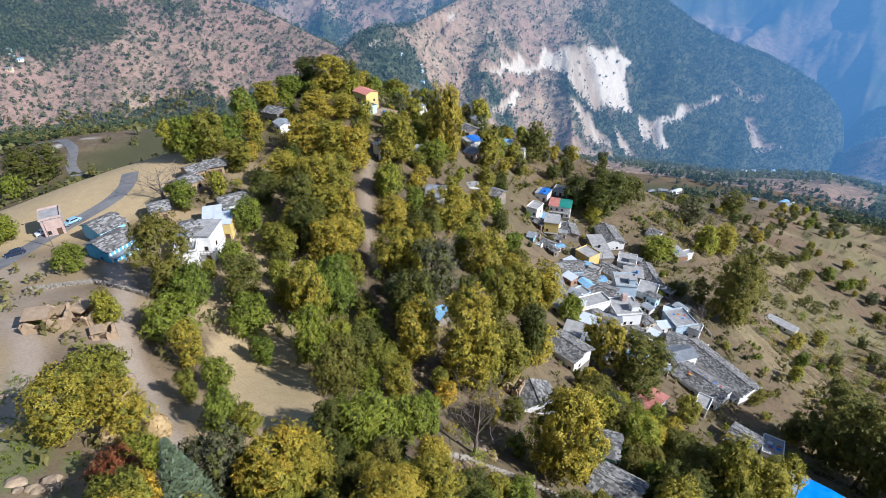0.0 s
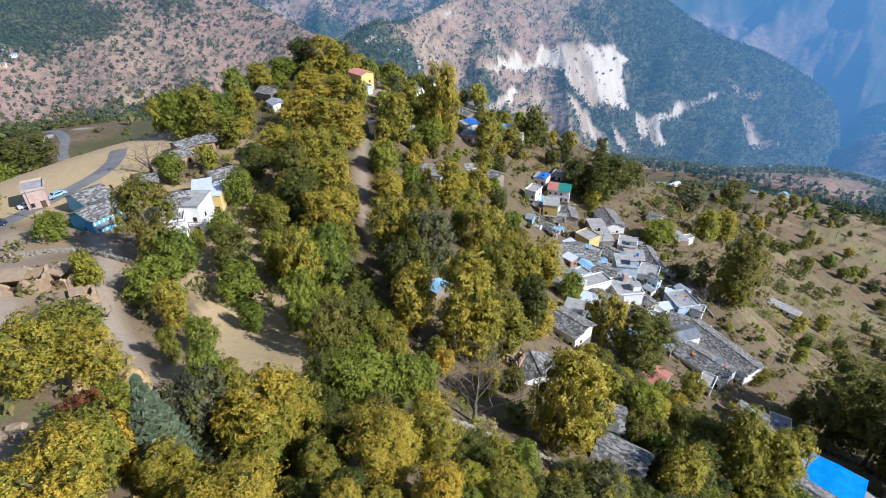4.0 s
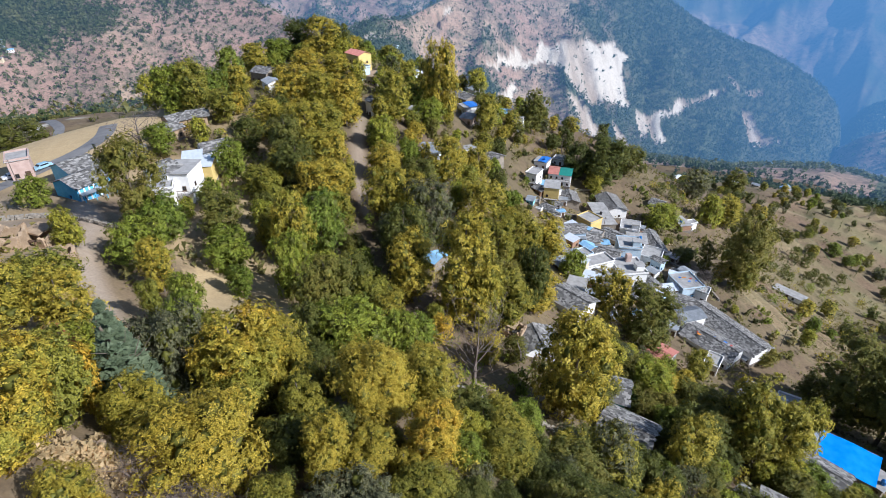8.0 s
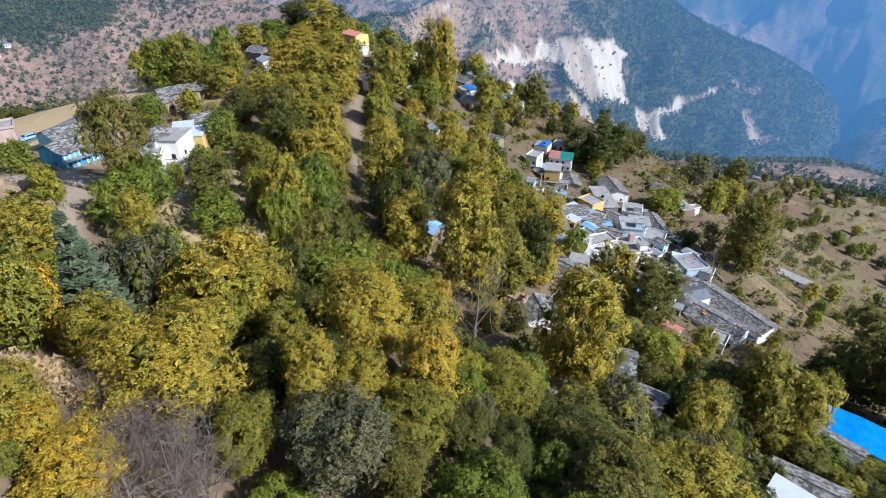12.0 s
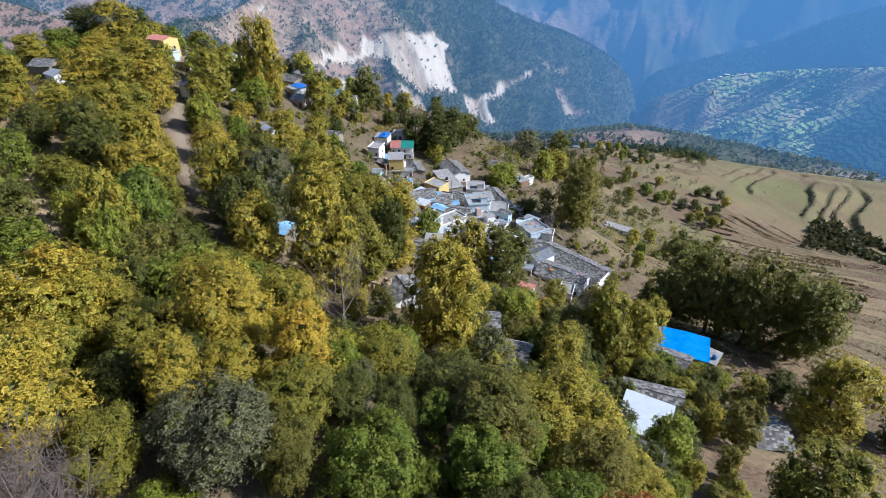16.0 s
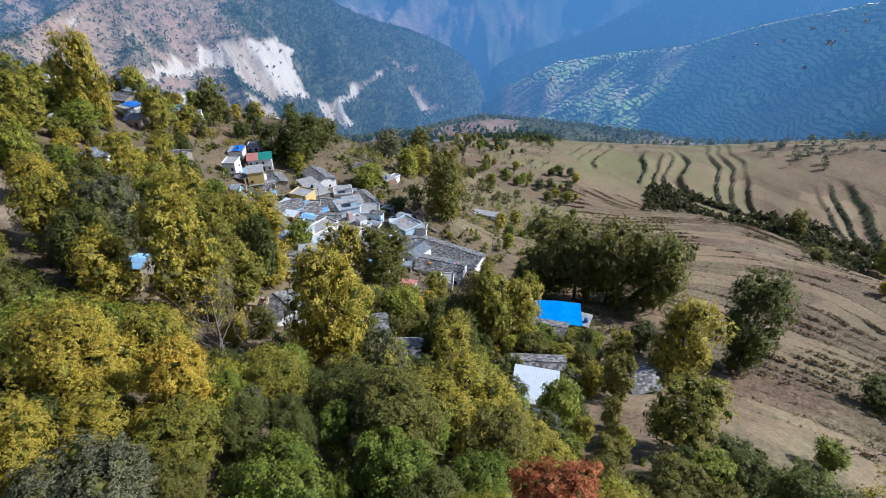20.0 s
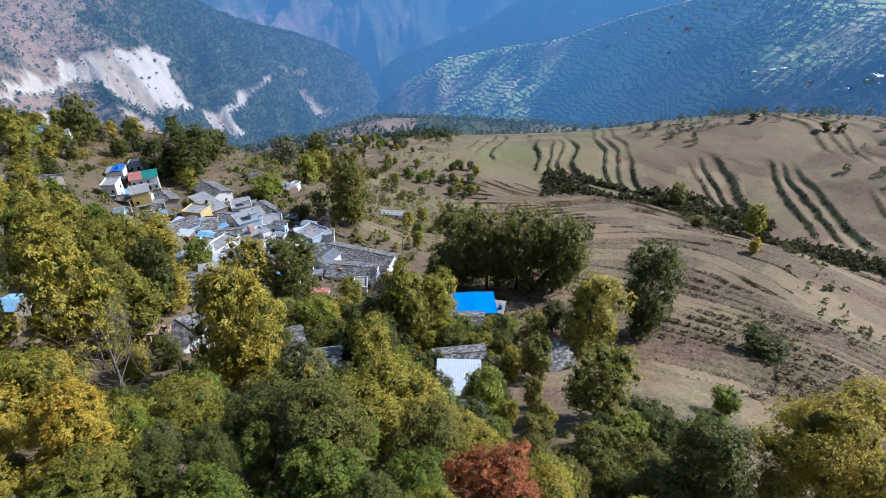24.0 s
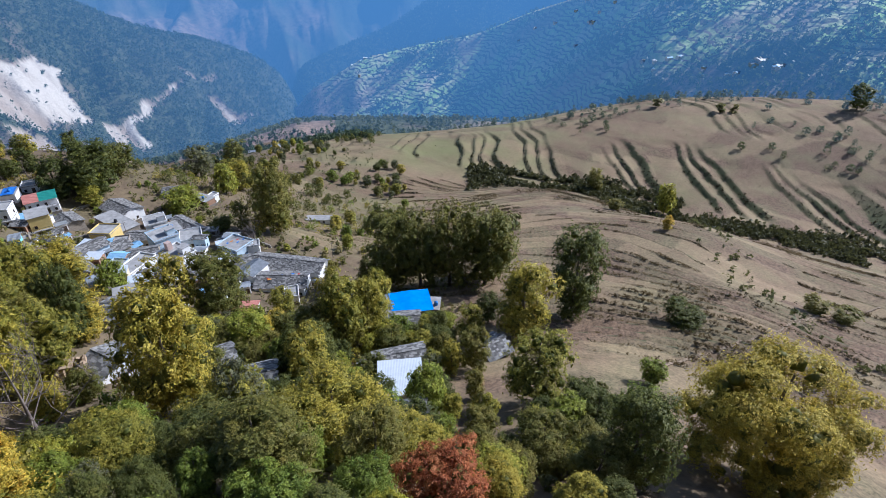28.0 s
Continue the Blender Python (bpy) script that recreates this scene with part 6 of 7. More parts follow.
def water_tank(x, y, z, mat, label, r=0.55, h=1.25):
    root = tagged(new("water_tank"), label, "water tank", "water tanks")
    root.matrix_basis = Matrix.Translation((x, y, z))
    bm = bmesh.new()
    rings = []
    for rad, zz in ((r * 0.96, 0), (r, 0.05), (r, h * 0.3), (r * 0.95, h * 0.33), (r, h * 0.36), (r, h * 0.62), (r * 0.95, h * 0.65), (r, h * 0.68), (r * 0.98, h * 0.82), (r * 0.55, h * 0.95), (r * 0.4, h * 0.96)):
        rings.append([bm.verts.new((rad * math.cos(k * 0.5236), rad * math.sin(k * 0.5236), zz)) for k in range(12)])
    for a, b in zip(rings, rings[1:]):
        for k in range(12):
            bm.faces.new((a[k], a[(k + 1) % 12], b[(k + 1) % 12], b[k]))
    bm.faces.new(rings[0][::-1])
    bm.faces.new(rings[-1])
    part("tank_body", bm, mat, root)
    part("lid", bevelled(r * 0.75, r * 0.75, h * 0.96, h * 1.02, 0.03), mat, root)
    return root


def woodpile(x, y, rot, length, jig):
    root = tagged(new("woodpile"), "stack of cut brown firewood beside a house", "firewood", "woodpiles")
    root.matrix_basis = Matrix.Translation((x, y, z_at(x, y))) @ Matrix.Rotation(radians(rot), 4, "Z")
    for row in range(4):
        for k in range(int(length / 0.28)):
            v, q = tube([(-length / 2 + 0.28 * k + 0.14 * (row % 2), -0.5 + jig.uniform(-0.1, 0.1), 0.1 + 0.23 * row), (-length / 2 + 0.28 * k + 0.14 * (row % 2), 0.5 + jig.uniform(-0.1, 0.1), 0.1 + 0.23 * row)], [0.13, 0.12], 6)
            part("log", mesh_from("log", v, q, M_WOODPILE, True), M_WOODPILE, root)


def far_house(x, y, rot, length, depth, h, wall, roof):
    """A house in a hamlet far off: walls, lapped roof, door and windows."""
    root = tagged(new("house"), f"small distant {'whitewashed' if wall == 'white' else wall} house with a {roof.replace('_', ' ')} roof", "house", "distant hamlet houses")
    root.matrix_basis = Matrix.Translation((x, y, z_at(x, y))) @ Matrix.Rotation(radians(rot), 4, "Z")
    jig = random.Random(int(abs(x + y)))
    part("wall", gable_walls(length, depth, h, depth * 0.18, jig), M_WALL[wall], root)
    v, q = ribbed_sheet(length, depth, h, depth * 0.18, 0.5, 2.2)
    part("roof", mesh_from("roof", v, q, M_ROOF[roof]), M_ROOF[roof], root)
    for k in (-0.3, 0.0, 0.3):
        part("window" if k else "door", boxes("opening", [(k * length, -depth / 2 - 0.03, h * (0.6 if k else 0.45), 1.1, 0.12, h * (0.45 if k else 0.8))], M_TRIM), M_TRIM, root)


_jr = random.Random(77)
for _cx, _cy, _n, _sp, _k in ((-48, 1096, 5, 32, 1.0), (-150, 1180, 4, 26, 1.0), (142, 1118, 5, 22, 1.1), (640, 1000, 26, 42, 1.0), (690, 900, 9, 40, 1.0), (241, 536, 4, 26, 0.8), (290, 500, 3, 30, 0.8), (-665, 878, 4, 40, 0.9),
                              (330, 470, 4, 34, 0.8), (1142, 134, 3, 14, 1.7), (1120, 99, 2, 10, 1.7), (1112, 165, 2, 12, 1.1), (1128, 224, 3, 22, 1.0), (1172, 279, 3, 22, 1.2), (1182, 326, 3, 26, 1.0), (1464, 572, 7, 60, 1.2), (1890, 1130, 12, 60, 1.3), (1426, 1406, 14, 70, 1.2), (1500, 700, 6, 90, 1.1), (-110, 1420, 5, 60, 1.0)):
    for _i in range(_n):
        _x, _y = _cx + _jr.gauss(0, _sp * 0.6), _cy + _jr.gauss(0, _sp * 0.6)
        far_house(_x, _y, _jr.uniform(-40, 40), _jr.uniform(7, 13) * _k, _jr.uniform(5.5, 7.5) * _k, _jr.choice([3.2, 3.4, 5.6]) * _k,
                  _jr.choice(["white", "white", "white", "cream", "sky"]), _jr.choice(["tin", "white_tin", "white_tin", "tin", "blue_tin"]))
for _i, (_x, _y, _rot, _l) in enumerate(((50, 150, 20, 2.2), (72, 152, -60, 2.0), (64, 201, 40, 2.4), (44, 118, 10, 1.8), (-68, 121, 30, 2.2), (84, 160, 70, 2.0), (59, 64, -10, 2.2), (48, 176, 0, 2.0))):
    woodpile(_x, _y, _rot, _l, _jr)
for _ob in [o for o in bpy.data.objects if o.name.startswith("house") and o.parent is None and o.location.length < 300][::4]:
    _roof = [c for c in _ob.children if c.name.startswith("roof") and len(c.data.polygons) < 30]
    if _roof:
        _top = max(v.co.z for v in _roof[0].data.vertices)
        _m = _ob.matrix_basis @ Vector((1.2, -0.8, _top))
        water_tank(_m.x, _m.y, _m.z, _jr.choice([M_TANK, M_TANK_BLUE]), "round plastic water tank on a flat roof")
stone_wall("courtyard_wall", [(50, 153), (57, 150), (62, 152)], 0.9, 0.45, "low stone wall of a village courtyard")
stone_wall("courtyard_wall", [(70, 172), (77, 174), (80, 162)], 0.9, 0.45, "low stone wall of a village courtyard")
stone_wall("courtyard_wall", [(44, 160), (52, 158), (56, 162)], 0.9, 0.45, "low stone wall of a village courtyard")
stone_wall("courtyard_wall", [(40, 195), (50, 192), (60, 196)], 1.0, 0.5, "low stone wall of a village courtyard")
stone_wall("terrace_wall", [(88, 170), (96, 160), (98, 148)], 1.2, 0.6, "dry-stone retaining wall below the village")
stone_wall("terrace_wall", [(62, 222), (74, 226), (84, 220)], 1.2, 0.6, "dry-stone retaining wall above the village")
for _x, _y, _w, _n in ((86, 200, 1.6, 5), (95, 190, 1.4, 5), (66, 172, 1.0, 3), (48, 212, 1.4, 4), (90, 148, 1.2, 4)):
    outcrop(_x, _y, _w, _n, 90 + int(_x))

def paved_yard(x, y, rot, length, depth):
    """A small cement yard with a low wall on two sides and a few steps."""
    jig = random.Random(int(abs(x * 5 + y * 3)))
    root = tagged(new("paved_yard"), "worn cement yard with low walls beside a house", "yard", "village yards")
    root.matrix_basis = Matrix.Translation((x, y, z_at(x, y) + 0.25)) @ Matrix.Rotation(radians(rot), 4, "Z")
    part("paving", bevelled(length, depth, -1.6, 0.0, 0.04, jig), M_CEMENT, root)
    wall = M_WALL[jig.choice(["white", "stone", "stone", "sky"])]
    part("low_wall", bevelled_at(0, -depth / 2 + 0.12, length, 0.24, -1.2, jig.uniform(0.5, 0.9)), wall, root)
    part("low_wall", bevelled_at(length / 2 - 0.12, 0.1, 0.24, depth - 0.5, -1.2, jig.uniform(0.5, 0.9)), wall, root)
    for k in range(3):
        part("step", bevelled_at(-length / 2 - 0.2 - 0.3 * k, depth * 0.2, 0.34, 1.2, -1.8, -0.18 * (k + 1)), M_CEMENT, root)


def bevelled_at(cx, cy, sx, sy, z0, z1):
    bm = bevelled(sx, sy, z0, z1, 0.03)
    bmesh.ops.translate(bm, verts=list(bm.verts), vec=(cx, cy, 0))
    return bm


def clear_spot(x, y, size):
    spots = np.array(HOUSE_SPOTS)
    return np.min(np.hypot(spots[:, 0] - x, spots[:, 1] - y) - 0.78 * spots[:, 2]) > size


_vr = random.Random(31)
_made = 0
for _i in range(4000):
    _x, _y = _vr.uniform(33, 98), _vr.uniform(112, 226)
    if not inside(np.array([_x]), np.array([_y]), [(44, 118), (36, 190), (42, 226), (66, 220), (92, 186), (94, 140), (74, 116)])[0]:
        continue
    _size = _vr.uniform(2.2, 4.4)
    if not clear_spot(_x, _y, _size * 0.36):
        continue
    _rot = _vr.choice([-45, -30, -20, 10, -60]) + _vr.uniform(-8, 8)
    if _made % 3 == 0:
        paved_yard(_x, _y, _rot, _size * 1.4, _size * 1.1)
        HOUSE_SPOTS.append((_x, _y, _size * 0.6))
    else:
        house(_x, _y, _rot, _size * 1.35, _size, _vr.choice([2.5, 2.8, 3.2, 4.6]), _vr.choice(["slate", "slate", "tin", "flat", "white_tin", "blue_tin"]), _vr.choice(["white", "white", "white", "stone", "sky", "cream", "brick"]), rail=_vr.random() < 0.5)
    _made += 1
    if _made >= 66:
        break

# ---- trees, one by one ----
plant("olive", -50.2, 244.3, 17.3, 15.1)
plant("dark", -62.2, 252.0, 15.3, 13.0)
plant("dark", -42.1, 248.1, 15.1, 10.2)
plant("green", -69.8, 243.3, 10.1, 12.7)
plant("olive", -76.9, 232.0, 12.3, 12.2)
plant("green", -82.3, 218.1, 15.3, 11.6)
plant("olive", -50.4, 211.0, 12.6, 13.5)
plant("olive", -40.1, 216.2, 10.5, 11.5)
plant("green", -84.0, 167.9, 15.5, 11.1)
plant("olive", -77.1, 169.8, 16.5, 13.0)
plant("green", -73.9, 177.9, 12.2, 9.7)
plant("olive", -69.0, 187.2, 11.6, 8.1)
plant("green", -98.1, 184.1, 11.7, 8.1)
plant("olive", -45.7, 174.2, 16.0, 13.3)
plant("olive", -37.1, 172.9, 16.1, 13.3)
plant("olive", -30.3, 171.5, 16.1, 11.4)
plant("olive", -49.0, 151.7, 12.2, 10.3)
plant("olive", -38.0, 148.1, 14.8, 11.8)
plant("olive", -32.2, 151.4, 13.3, 12.1)
plant("dark", -40.0, 133.5, 15.9, 12.5)
plant("olive", -32.3, 132.9, 14.3, 12.5)
plant("olive", -28.2, 132.0, 14.4, 9.4)
plant("dark", -52.1, 140.7, 10.8, 8.1)
plant("green", -51.9, 126.0, 10.3, 7.5)
plant("olive", -42.9, 118.9, 9.4, 8.7)
plant("yellow", -40.4, 116.6, 8.6, 6.5)
plant("olive", -28.2, 117.6, 13.7, 11.6)
plant("olive", -25.7, 120.1, 11.4, 7.4)
plant("dark", -34.5, 121.1, 15.4, 10.2)
plant("bare", -79.7, 137.0, 11.3, 14.2)
plant("green", -72.5, 133.4, 8.7, 7.0)
plant("green", -65.7, 142.7, 8.1, 4.9)
plant("dark", -57.5, 91.4, 19.8, 10.4)
plant("green", -52.4, 89.6, 10.1, 9.3)
plant("dark", -44.1, 95.9, 12.3, 9.9)
plant("green", -39.5, 85.9, 9.0, 9.2)
plant("green", -49.8, 76.2, 9.3, 9.2)
plant("yellow", -28.7, 91.2, 18.1, 6.6)
plant("olive", -42.9, 67.7, 10.1, 5.6)
plant("green", -34.0, 75.5, 6.5, 4.8)
plant("yellow", -37.9, 56.3, 6.4, 3.3)
plant("green", -24.7, 97.9, 15.9, 11.5)
plant("dark", -6.8, 95.0, 17.6, 10.1)
plant("olive", -5.2, 85.5, 15.6, 10.6)
plant("olive", -12.3, 116.7, 15.6, 10.2)
plant("olive", -15.1, 138.8, 11.2, 9.9)
plant("green", -17.2, 158.6, 12.1, 9.1)
plant("olive", 0.2, 206.4, 32.4, 12.2)
plant("olive", -15.4, 188.7, 19.6, 11.4)
plant("olive", 20.4, 226.3, 18.8, 11.3)
plant("dark", 45.8, 257.1, 22.4, 12.8)
plant("green", 20.3, 286.3, 14.7, 12.3)
plant("green", -19.8, 163.0, 8.1, 6.5)
plant("yellow", -9.4, 189.9, 6.9, 6.4)
plant("green", -3.1, 197.2, 11.8, 11.0)
plant("yellow", 3.8, 210.7, 12.5, 5.9)
plant("olive", 2.9, 151.7, 16.3, 10.8)
plant("olive", 13.5, 173.1, 13.8, 9.2)
plant("dark", -5.8, 140.8, 9.8, 10.2)
plant("bare", -0.6, 120.0, 16.3, 12.0)
plant("grey", -2.0, 111.0, 17.3, 11.3)
plant("olive", 11.8, 132.2, 15.8, 11.6)
plant("olive", 22.7, 126.0, 15.0, 9.6)
plant("dark", 31.1, 133.1, 11.0, 6.8)
plant("olive", 15.2, 114.3, 15.0, 9.0)
plant("dark", 13.7, 92.0, 15.4, 9.0)
plant("dark", 21.4, 99.0, 18.1, 8.2)
plant("olive", 5.2, 81.9, 25.7, 10.2)
plant("yellow", 9.2, 81.8, 14.6, 5.3)
plant("dark", -17.9, 67.6, 13.3, 8.7)
plant("green", -25.5, 78.7, 14.3, 7.5)
plant("yellow", -17.5, 88.0, 8.7, 3.4)
plant("yellow", -12.2, 78.3, 8.3, 6.7)
plant("olive", -8.3, 71.2, 8.8, 6.3)
plant("green", -11.0, 49.5, 9.0, 8.4)
plant("green", -5.5, 55.4, 10.1, 6.0)
plant("green", -2.7, 59.5, 9.6, 5.5)
plant("dark", -15.2, 48.2, 8.8, 4.5)
plant("bare", 5.8, 60.9, 17.2, 11.4)
plant("green", -36.0, 61.4, 7.3, 4.4)
plant("green", -30.2, 49.9, 7.7, 5.3)
plant("yellow", -26.9, 49.4, 5.6, 3.8)
plant("grey", -23.3, 36.4, 11.2, 5.3)
plant("green", -33.8, 38.8, 5.7, 4.3)
plant("red", -34.5, 34.8, 5.4, 4.6)
plant("yellow", -28.9, 31.0, 7.8, 3.7)
plant("olive", -15.3, 36.6, 10.4, 7.8)
plant("yellow", -16.9, 33.2, 7.6, 5.7)
plant("olive", -5.6, 32.2, 8.9, 6.0)
plant("olive", -0.8, 37.9, 9.2, 5.7)
plant("yellow", -49.1, 54.7, 8.6, 7.9)
plant("olive", -45.7, 44.0, 9.4, 8.5)
plant("olive", -39.9, 45.4, 8.9, 7.5)
plant("green", -59.7, 74.6, 7.4, 5.0)
plant("green", -82.1, 98.4, 6.6, 6.1)
plant("dark", 77.4, 231.7, 24.0, 21.6)
plant("yellow", 71.4, 224.2, 9.2, 9.4)
plant("green", 96.6, 203.5, 12.0, 15.2)
plant("dark", 63.8, 231.5, 18.0, 13.5)
plant("dark", 111.8, 162.6, 31.7, 19.0)
plant("olive", 110.5, 160.1, 17.7, 8.5)
plant("dark", 101.4, 169.2, 12.5, 6.7)
plant("dark", 54.5, 107.6, 19.2, 15.4)
plant("olive", 45.1, 112.1, 16.8, 11.0)
plant("bare", 92.5, 149.0, 11.9, 10.1)
plant("dark", 95.4, 175.5, 5.7, 9.2)
plant("green", 39.7, 130.8, 10.1, 7.0)
plant("green", 129.9, 226.0, 16.3, 11.1)
plant("dark", 92.8, 244.6, 15.7, 14.2)
plant("green", 73.3, 234.5, 12.4, 13.7)
plant("green", 134.0, 146.8, 7.2, 5.3)
plant("olive", 144.6, 236.3, 17.1, 14.5)
plant("grey", 135.0, 256.4, 17.4, 15.3)
plant("dark", 208.3, 341.3, 18.2, 16.1)
plant("green", -257.0, 289.8, 14.8, 13.4)
plant("dark", -252.1, 307.5, 22.5, 31.2)
plant("green", -111.8, 116.8, 6.6, 8.5)
plant("dark", 107.4, 97.6, 28.0, 17.5)
plant("dark", 110.5, 87.6, 27.4, 16.0)
plant("dark", 116.7, 80.3, 29.4, 17.5)
plant("dark", 123.0, 70.6, 30.0, 19.0)
plant("dark", 132.2, 75.4, 25.5, 14.6)
plant("olive", 22.2, 62.4, 24.7, 11.8)
plant("olive", 60.0, 70.2, 19.2, 9.8)
plant("olive", 66.8, 67.4, 19.7, 7.6)
plant("dark", 47.4, 64.4, 13.2, 9.8)
plant("green", 44.4, 79.8, 10.9, 9.3)
plant("yellow", 48.0, 81.7, 9.7, 7.3)
plant("green", 43.8, 68.0, 9.0, 6.6)
plant("grey", 21.6, 42.5, 13.7, 5.3)
plant("dark", 10.1, 26.7, 5.5, 4.2)
plant("olive", 21.3, 24.9, 12.2, 11.3)
plant("red", 20.9, 12.0, 6.9, 6.4)
plant("green", 27.7, 11.9, 6.6, 6.1)
plant("green", 44.8, 33.0, 10.3, 6.3)
plant("olive", 58.1, 21.1, 13.9, 10.4)
plant("olive", 88.8, 39.3, 21.7, 12.6)
plant("dark", 110.2, 36.0, 27.2, 14.9)
plant("dark", 66.3, 38.2, 10.3, 6.5)
plant("olive", 81.2, 48.5, 10.2, 6.5)
plant("dark", 93.5, 51.4, 9.2, 5.7)
plant("yellow", 46.3, 23.0, 6.4, 3.2)
plant("dark", 54.3, 30.4, 6.5, 3.7)
plant("green", 45.5, 15.3, 5.5, 4.4)
plant("dark", 127.2, 11.6, 8.0, 11.0)
plant("dark", 191.3, -19.6, 6.6, 8.6)
plant("dark", 42.1, 2.4, 14.3, 7.5)
plant("olive", 58.3, -9.2, 20.4, 18.9)
plant("olive", 61.8, 40.4, 8.8, 4.3)
plant("yellow", 44.7, 28.2, 6.0, 3.3)
plant("dark", 364.3, 123.3, 19.0, 12.5)
plant("green", 364.4, 70.6, 24.0, 14.5)
plant("yellow", 242.2, 42.6, 7.5, 5.0)
plant("dark", 621.7, -20.9, 23.4, 20.6)
plant("scrub", 558.0, 139.8, 8.0, 11.3)
plant("scrub", 563.9, 83.7, 8.2, 9.7)
plant("scrub", 569.6, 72.6, 8.2, 9.7)
plant("scrub", 204.1, 104.4, 6.3, 6.9)
plant("green", 124.1, 135.6, 6.6, 4.5)
plant("scrub", 66.1, 13.1, 2.7, 2.3)
plant("green", 79.5, 8.2, 5.7, 4.6)
plant("olive", 13.6, 87.6, 14.3, 9.8)
plant("bush", 14.0, 65.7, 5.2, 4.7)
plant("olive", 30.3, 132.1, 14.5, 13.2)
plant("dark", 14.5, 92.5, 11.3, 9.4)
plant("olive", 6.5, 32.1, 6.3, 4.8)
plant("olive", 23.4, 101.0, 11.2, 9.7)
plant("green", 23.0, 104.9, 5.8, 8.9)
plant("dark", 103.8, 104.8, 9.2, 7.5)
plant("dark", 277.8, 79.7, 8.0, 9.0)
plant("olive", 66.8, 99.9, 9.7, 7.6)
plant("dark", 98.9, 118.9, 7.0, 7.7)
plant("dark", 191.8, -28.7, 6.0, 9.4)
plant("cedar", -26.0, 32.6, 12.5, 7.4)
plant("yellow", -28.7, 28.4, 9.4, 5.9)
plant("yellow", -18.0, 35.7, 11.5, 8.3)
plant("olive", -16.2, 24.4, 8.6, 8.6)
plant("yellow", -25.6, 20.6, 7.6, 7.6)
plant("yellow", -19.6, 16.0, 2.4, 2.6)
plant("olive", -23.4, 28.3, 6.8, 5.3)
plant("grey", -25.3, 36.4, 10.2, 2.9)
plant("yellow", -17.0, 15.5, 4.8, 4.4)
plant("bare", -12.7, 16.2, 9.4, 4.9)
plant("grey", -5.4, 20.7, 7.2, 6.7)
plant("olive", -4.7, 33.4, 8.4, 6.1)
plant("yellow", 0.1, 28.4, 7.4, 4.7)
plant("olive", -1.3, 45.6, 8.4, 5.0)
plant("green", 2.9, 19.0, 6.6, 6.1)
plant("grey", 3.5, 26.1, 3.8, 2.5)
plant("dark", 10.0, 32.2, 6.3, 4.2)
plant("olive", 22.0, 43.5, 13.3, 8.2)
plant("green", -14.4, 51.0, 6.0, 4.8)
plant("green", -10.9, 54.0, 6.4, 5.7)
plant("olive", 28.5, 40.4, 9.0, 5.5)
plant("olive", 42.9, 58.3, 13.5, 9.1)
plant("dark", 56.9, 70.6, 13.9, 14.0)
plant("olive", 60.2, 68.4, 21.0, 10.4)
plant("yellow", 72.2, 70.9, 19.2, 8.7)
plant("dark", -11.5, 22.5, 3.6, 3.5)
plant("dark", -2.1, 19.8, 5.8, 4.0)
plant("olive", -11.1, 30.6, 6.1, 4.0)
plant("olive", 16.1, 42.8, 8.9, 4.6)
plant("yellow", -19.0, 17.1, 4.4, 2.7)
plant("olive", -20.5, 17.8, 5.1, 3.5)
plant("bare", -15.2, 15.9, 6.9, 4.0)
plant("olive", -11.0, 20.7, 5.5, 3.9)
plant("bare", -12.4, 17.7, 6.3, 4.2)
plant("olive", -8.1, 25.6, 6.7, 4.3)
plant("green", 11.0, 45.5, 7.8, 5.4)
plant("olive", 7.5, 46.7, 6.7, 4.8)
plant("yellow", 7.0, 33.8, 3.9, 2.6)

# ---- the rest of the wood ----
_rs = random.Random(5)
_seen = np.array([(x, y, w) for x, y, w in PLANTED])
_homes = np.array(HOUSE_SPOTS)
_fill = 0
VILLAGE = [(16, 58), (18, 150), (50, 168), (90, 150), (80, 75), (45, 58)]
for _i in range(12000):
    _a, _r = radians(_rs.uniform(-30, 52)), math.sqrt(_rs.uniform(12**2, 195**2))
    _x, _y = _r * math.sin(_a), _r * math.cos(_a)
    _deg = math.degrees(_a)
    if covers_open(np.array([_x]), np.array([_y]))[0] > 0.1 or (_deg < -14 and _r > 45 and _rs.random() < 0.6) or (_deg < 8 and _r < 48) or (_x > 40 and _y < 140 and _rs.random() < 0.7) or (_x > 62) or inside(np.array([_x]), np.array([_y]), VILLAGE)[0]:
        continue
    if _deg < -8 and to_line(np.array([_x]), np.array([_y]), FIELD + FIELD[:1])[0] < 4:
        continue
    _x, _y = _x * U, _y * U
    if np.min(np.hypot(_seen[:, 0] - _x, _seen[:, 1] - _y) - 0.42 * _seen[:, 2]) < 1.7 or np.min(np.hypot(_homes[:, 0] - _x, _homes[:, 1] - _y) - _homes[:, 2]) < 2.5:
        continue
    _kind = _rs.choice((["olive"] * 7 + ["green"] * 5 + ["dark"] + ["yellow", "yellow", "grey", "bush", "bush"]) if _deg < 4 else (["olive"] * 3 + ["green"] * 3 + ["dark"] * 8 + ["grey", "bush", "bush", "bare"]))
    _h = _rs.uniform(5, 10.5)
    if _kind == "bush":
        _h = _rs.uniform(1.5, 3)
    plant(_kind, _x, _y, _h, _h * _rs.uniform(0.6, 0.85) * (1.3 if _kind == "bush" else 1), rng=_rs)
    _seen = np.vstack([_seen, (_x, _y, _h * 0.7)])
    _fill += 1
    if _fill > 250:
        break

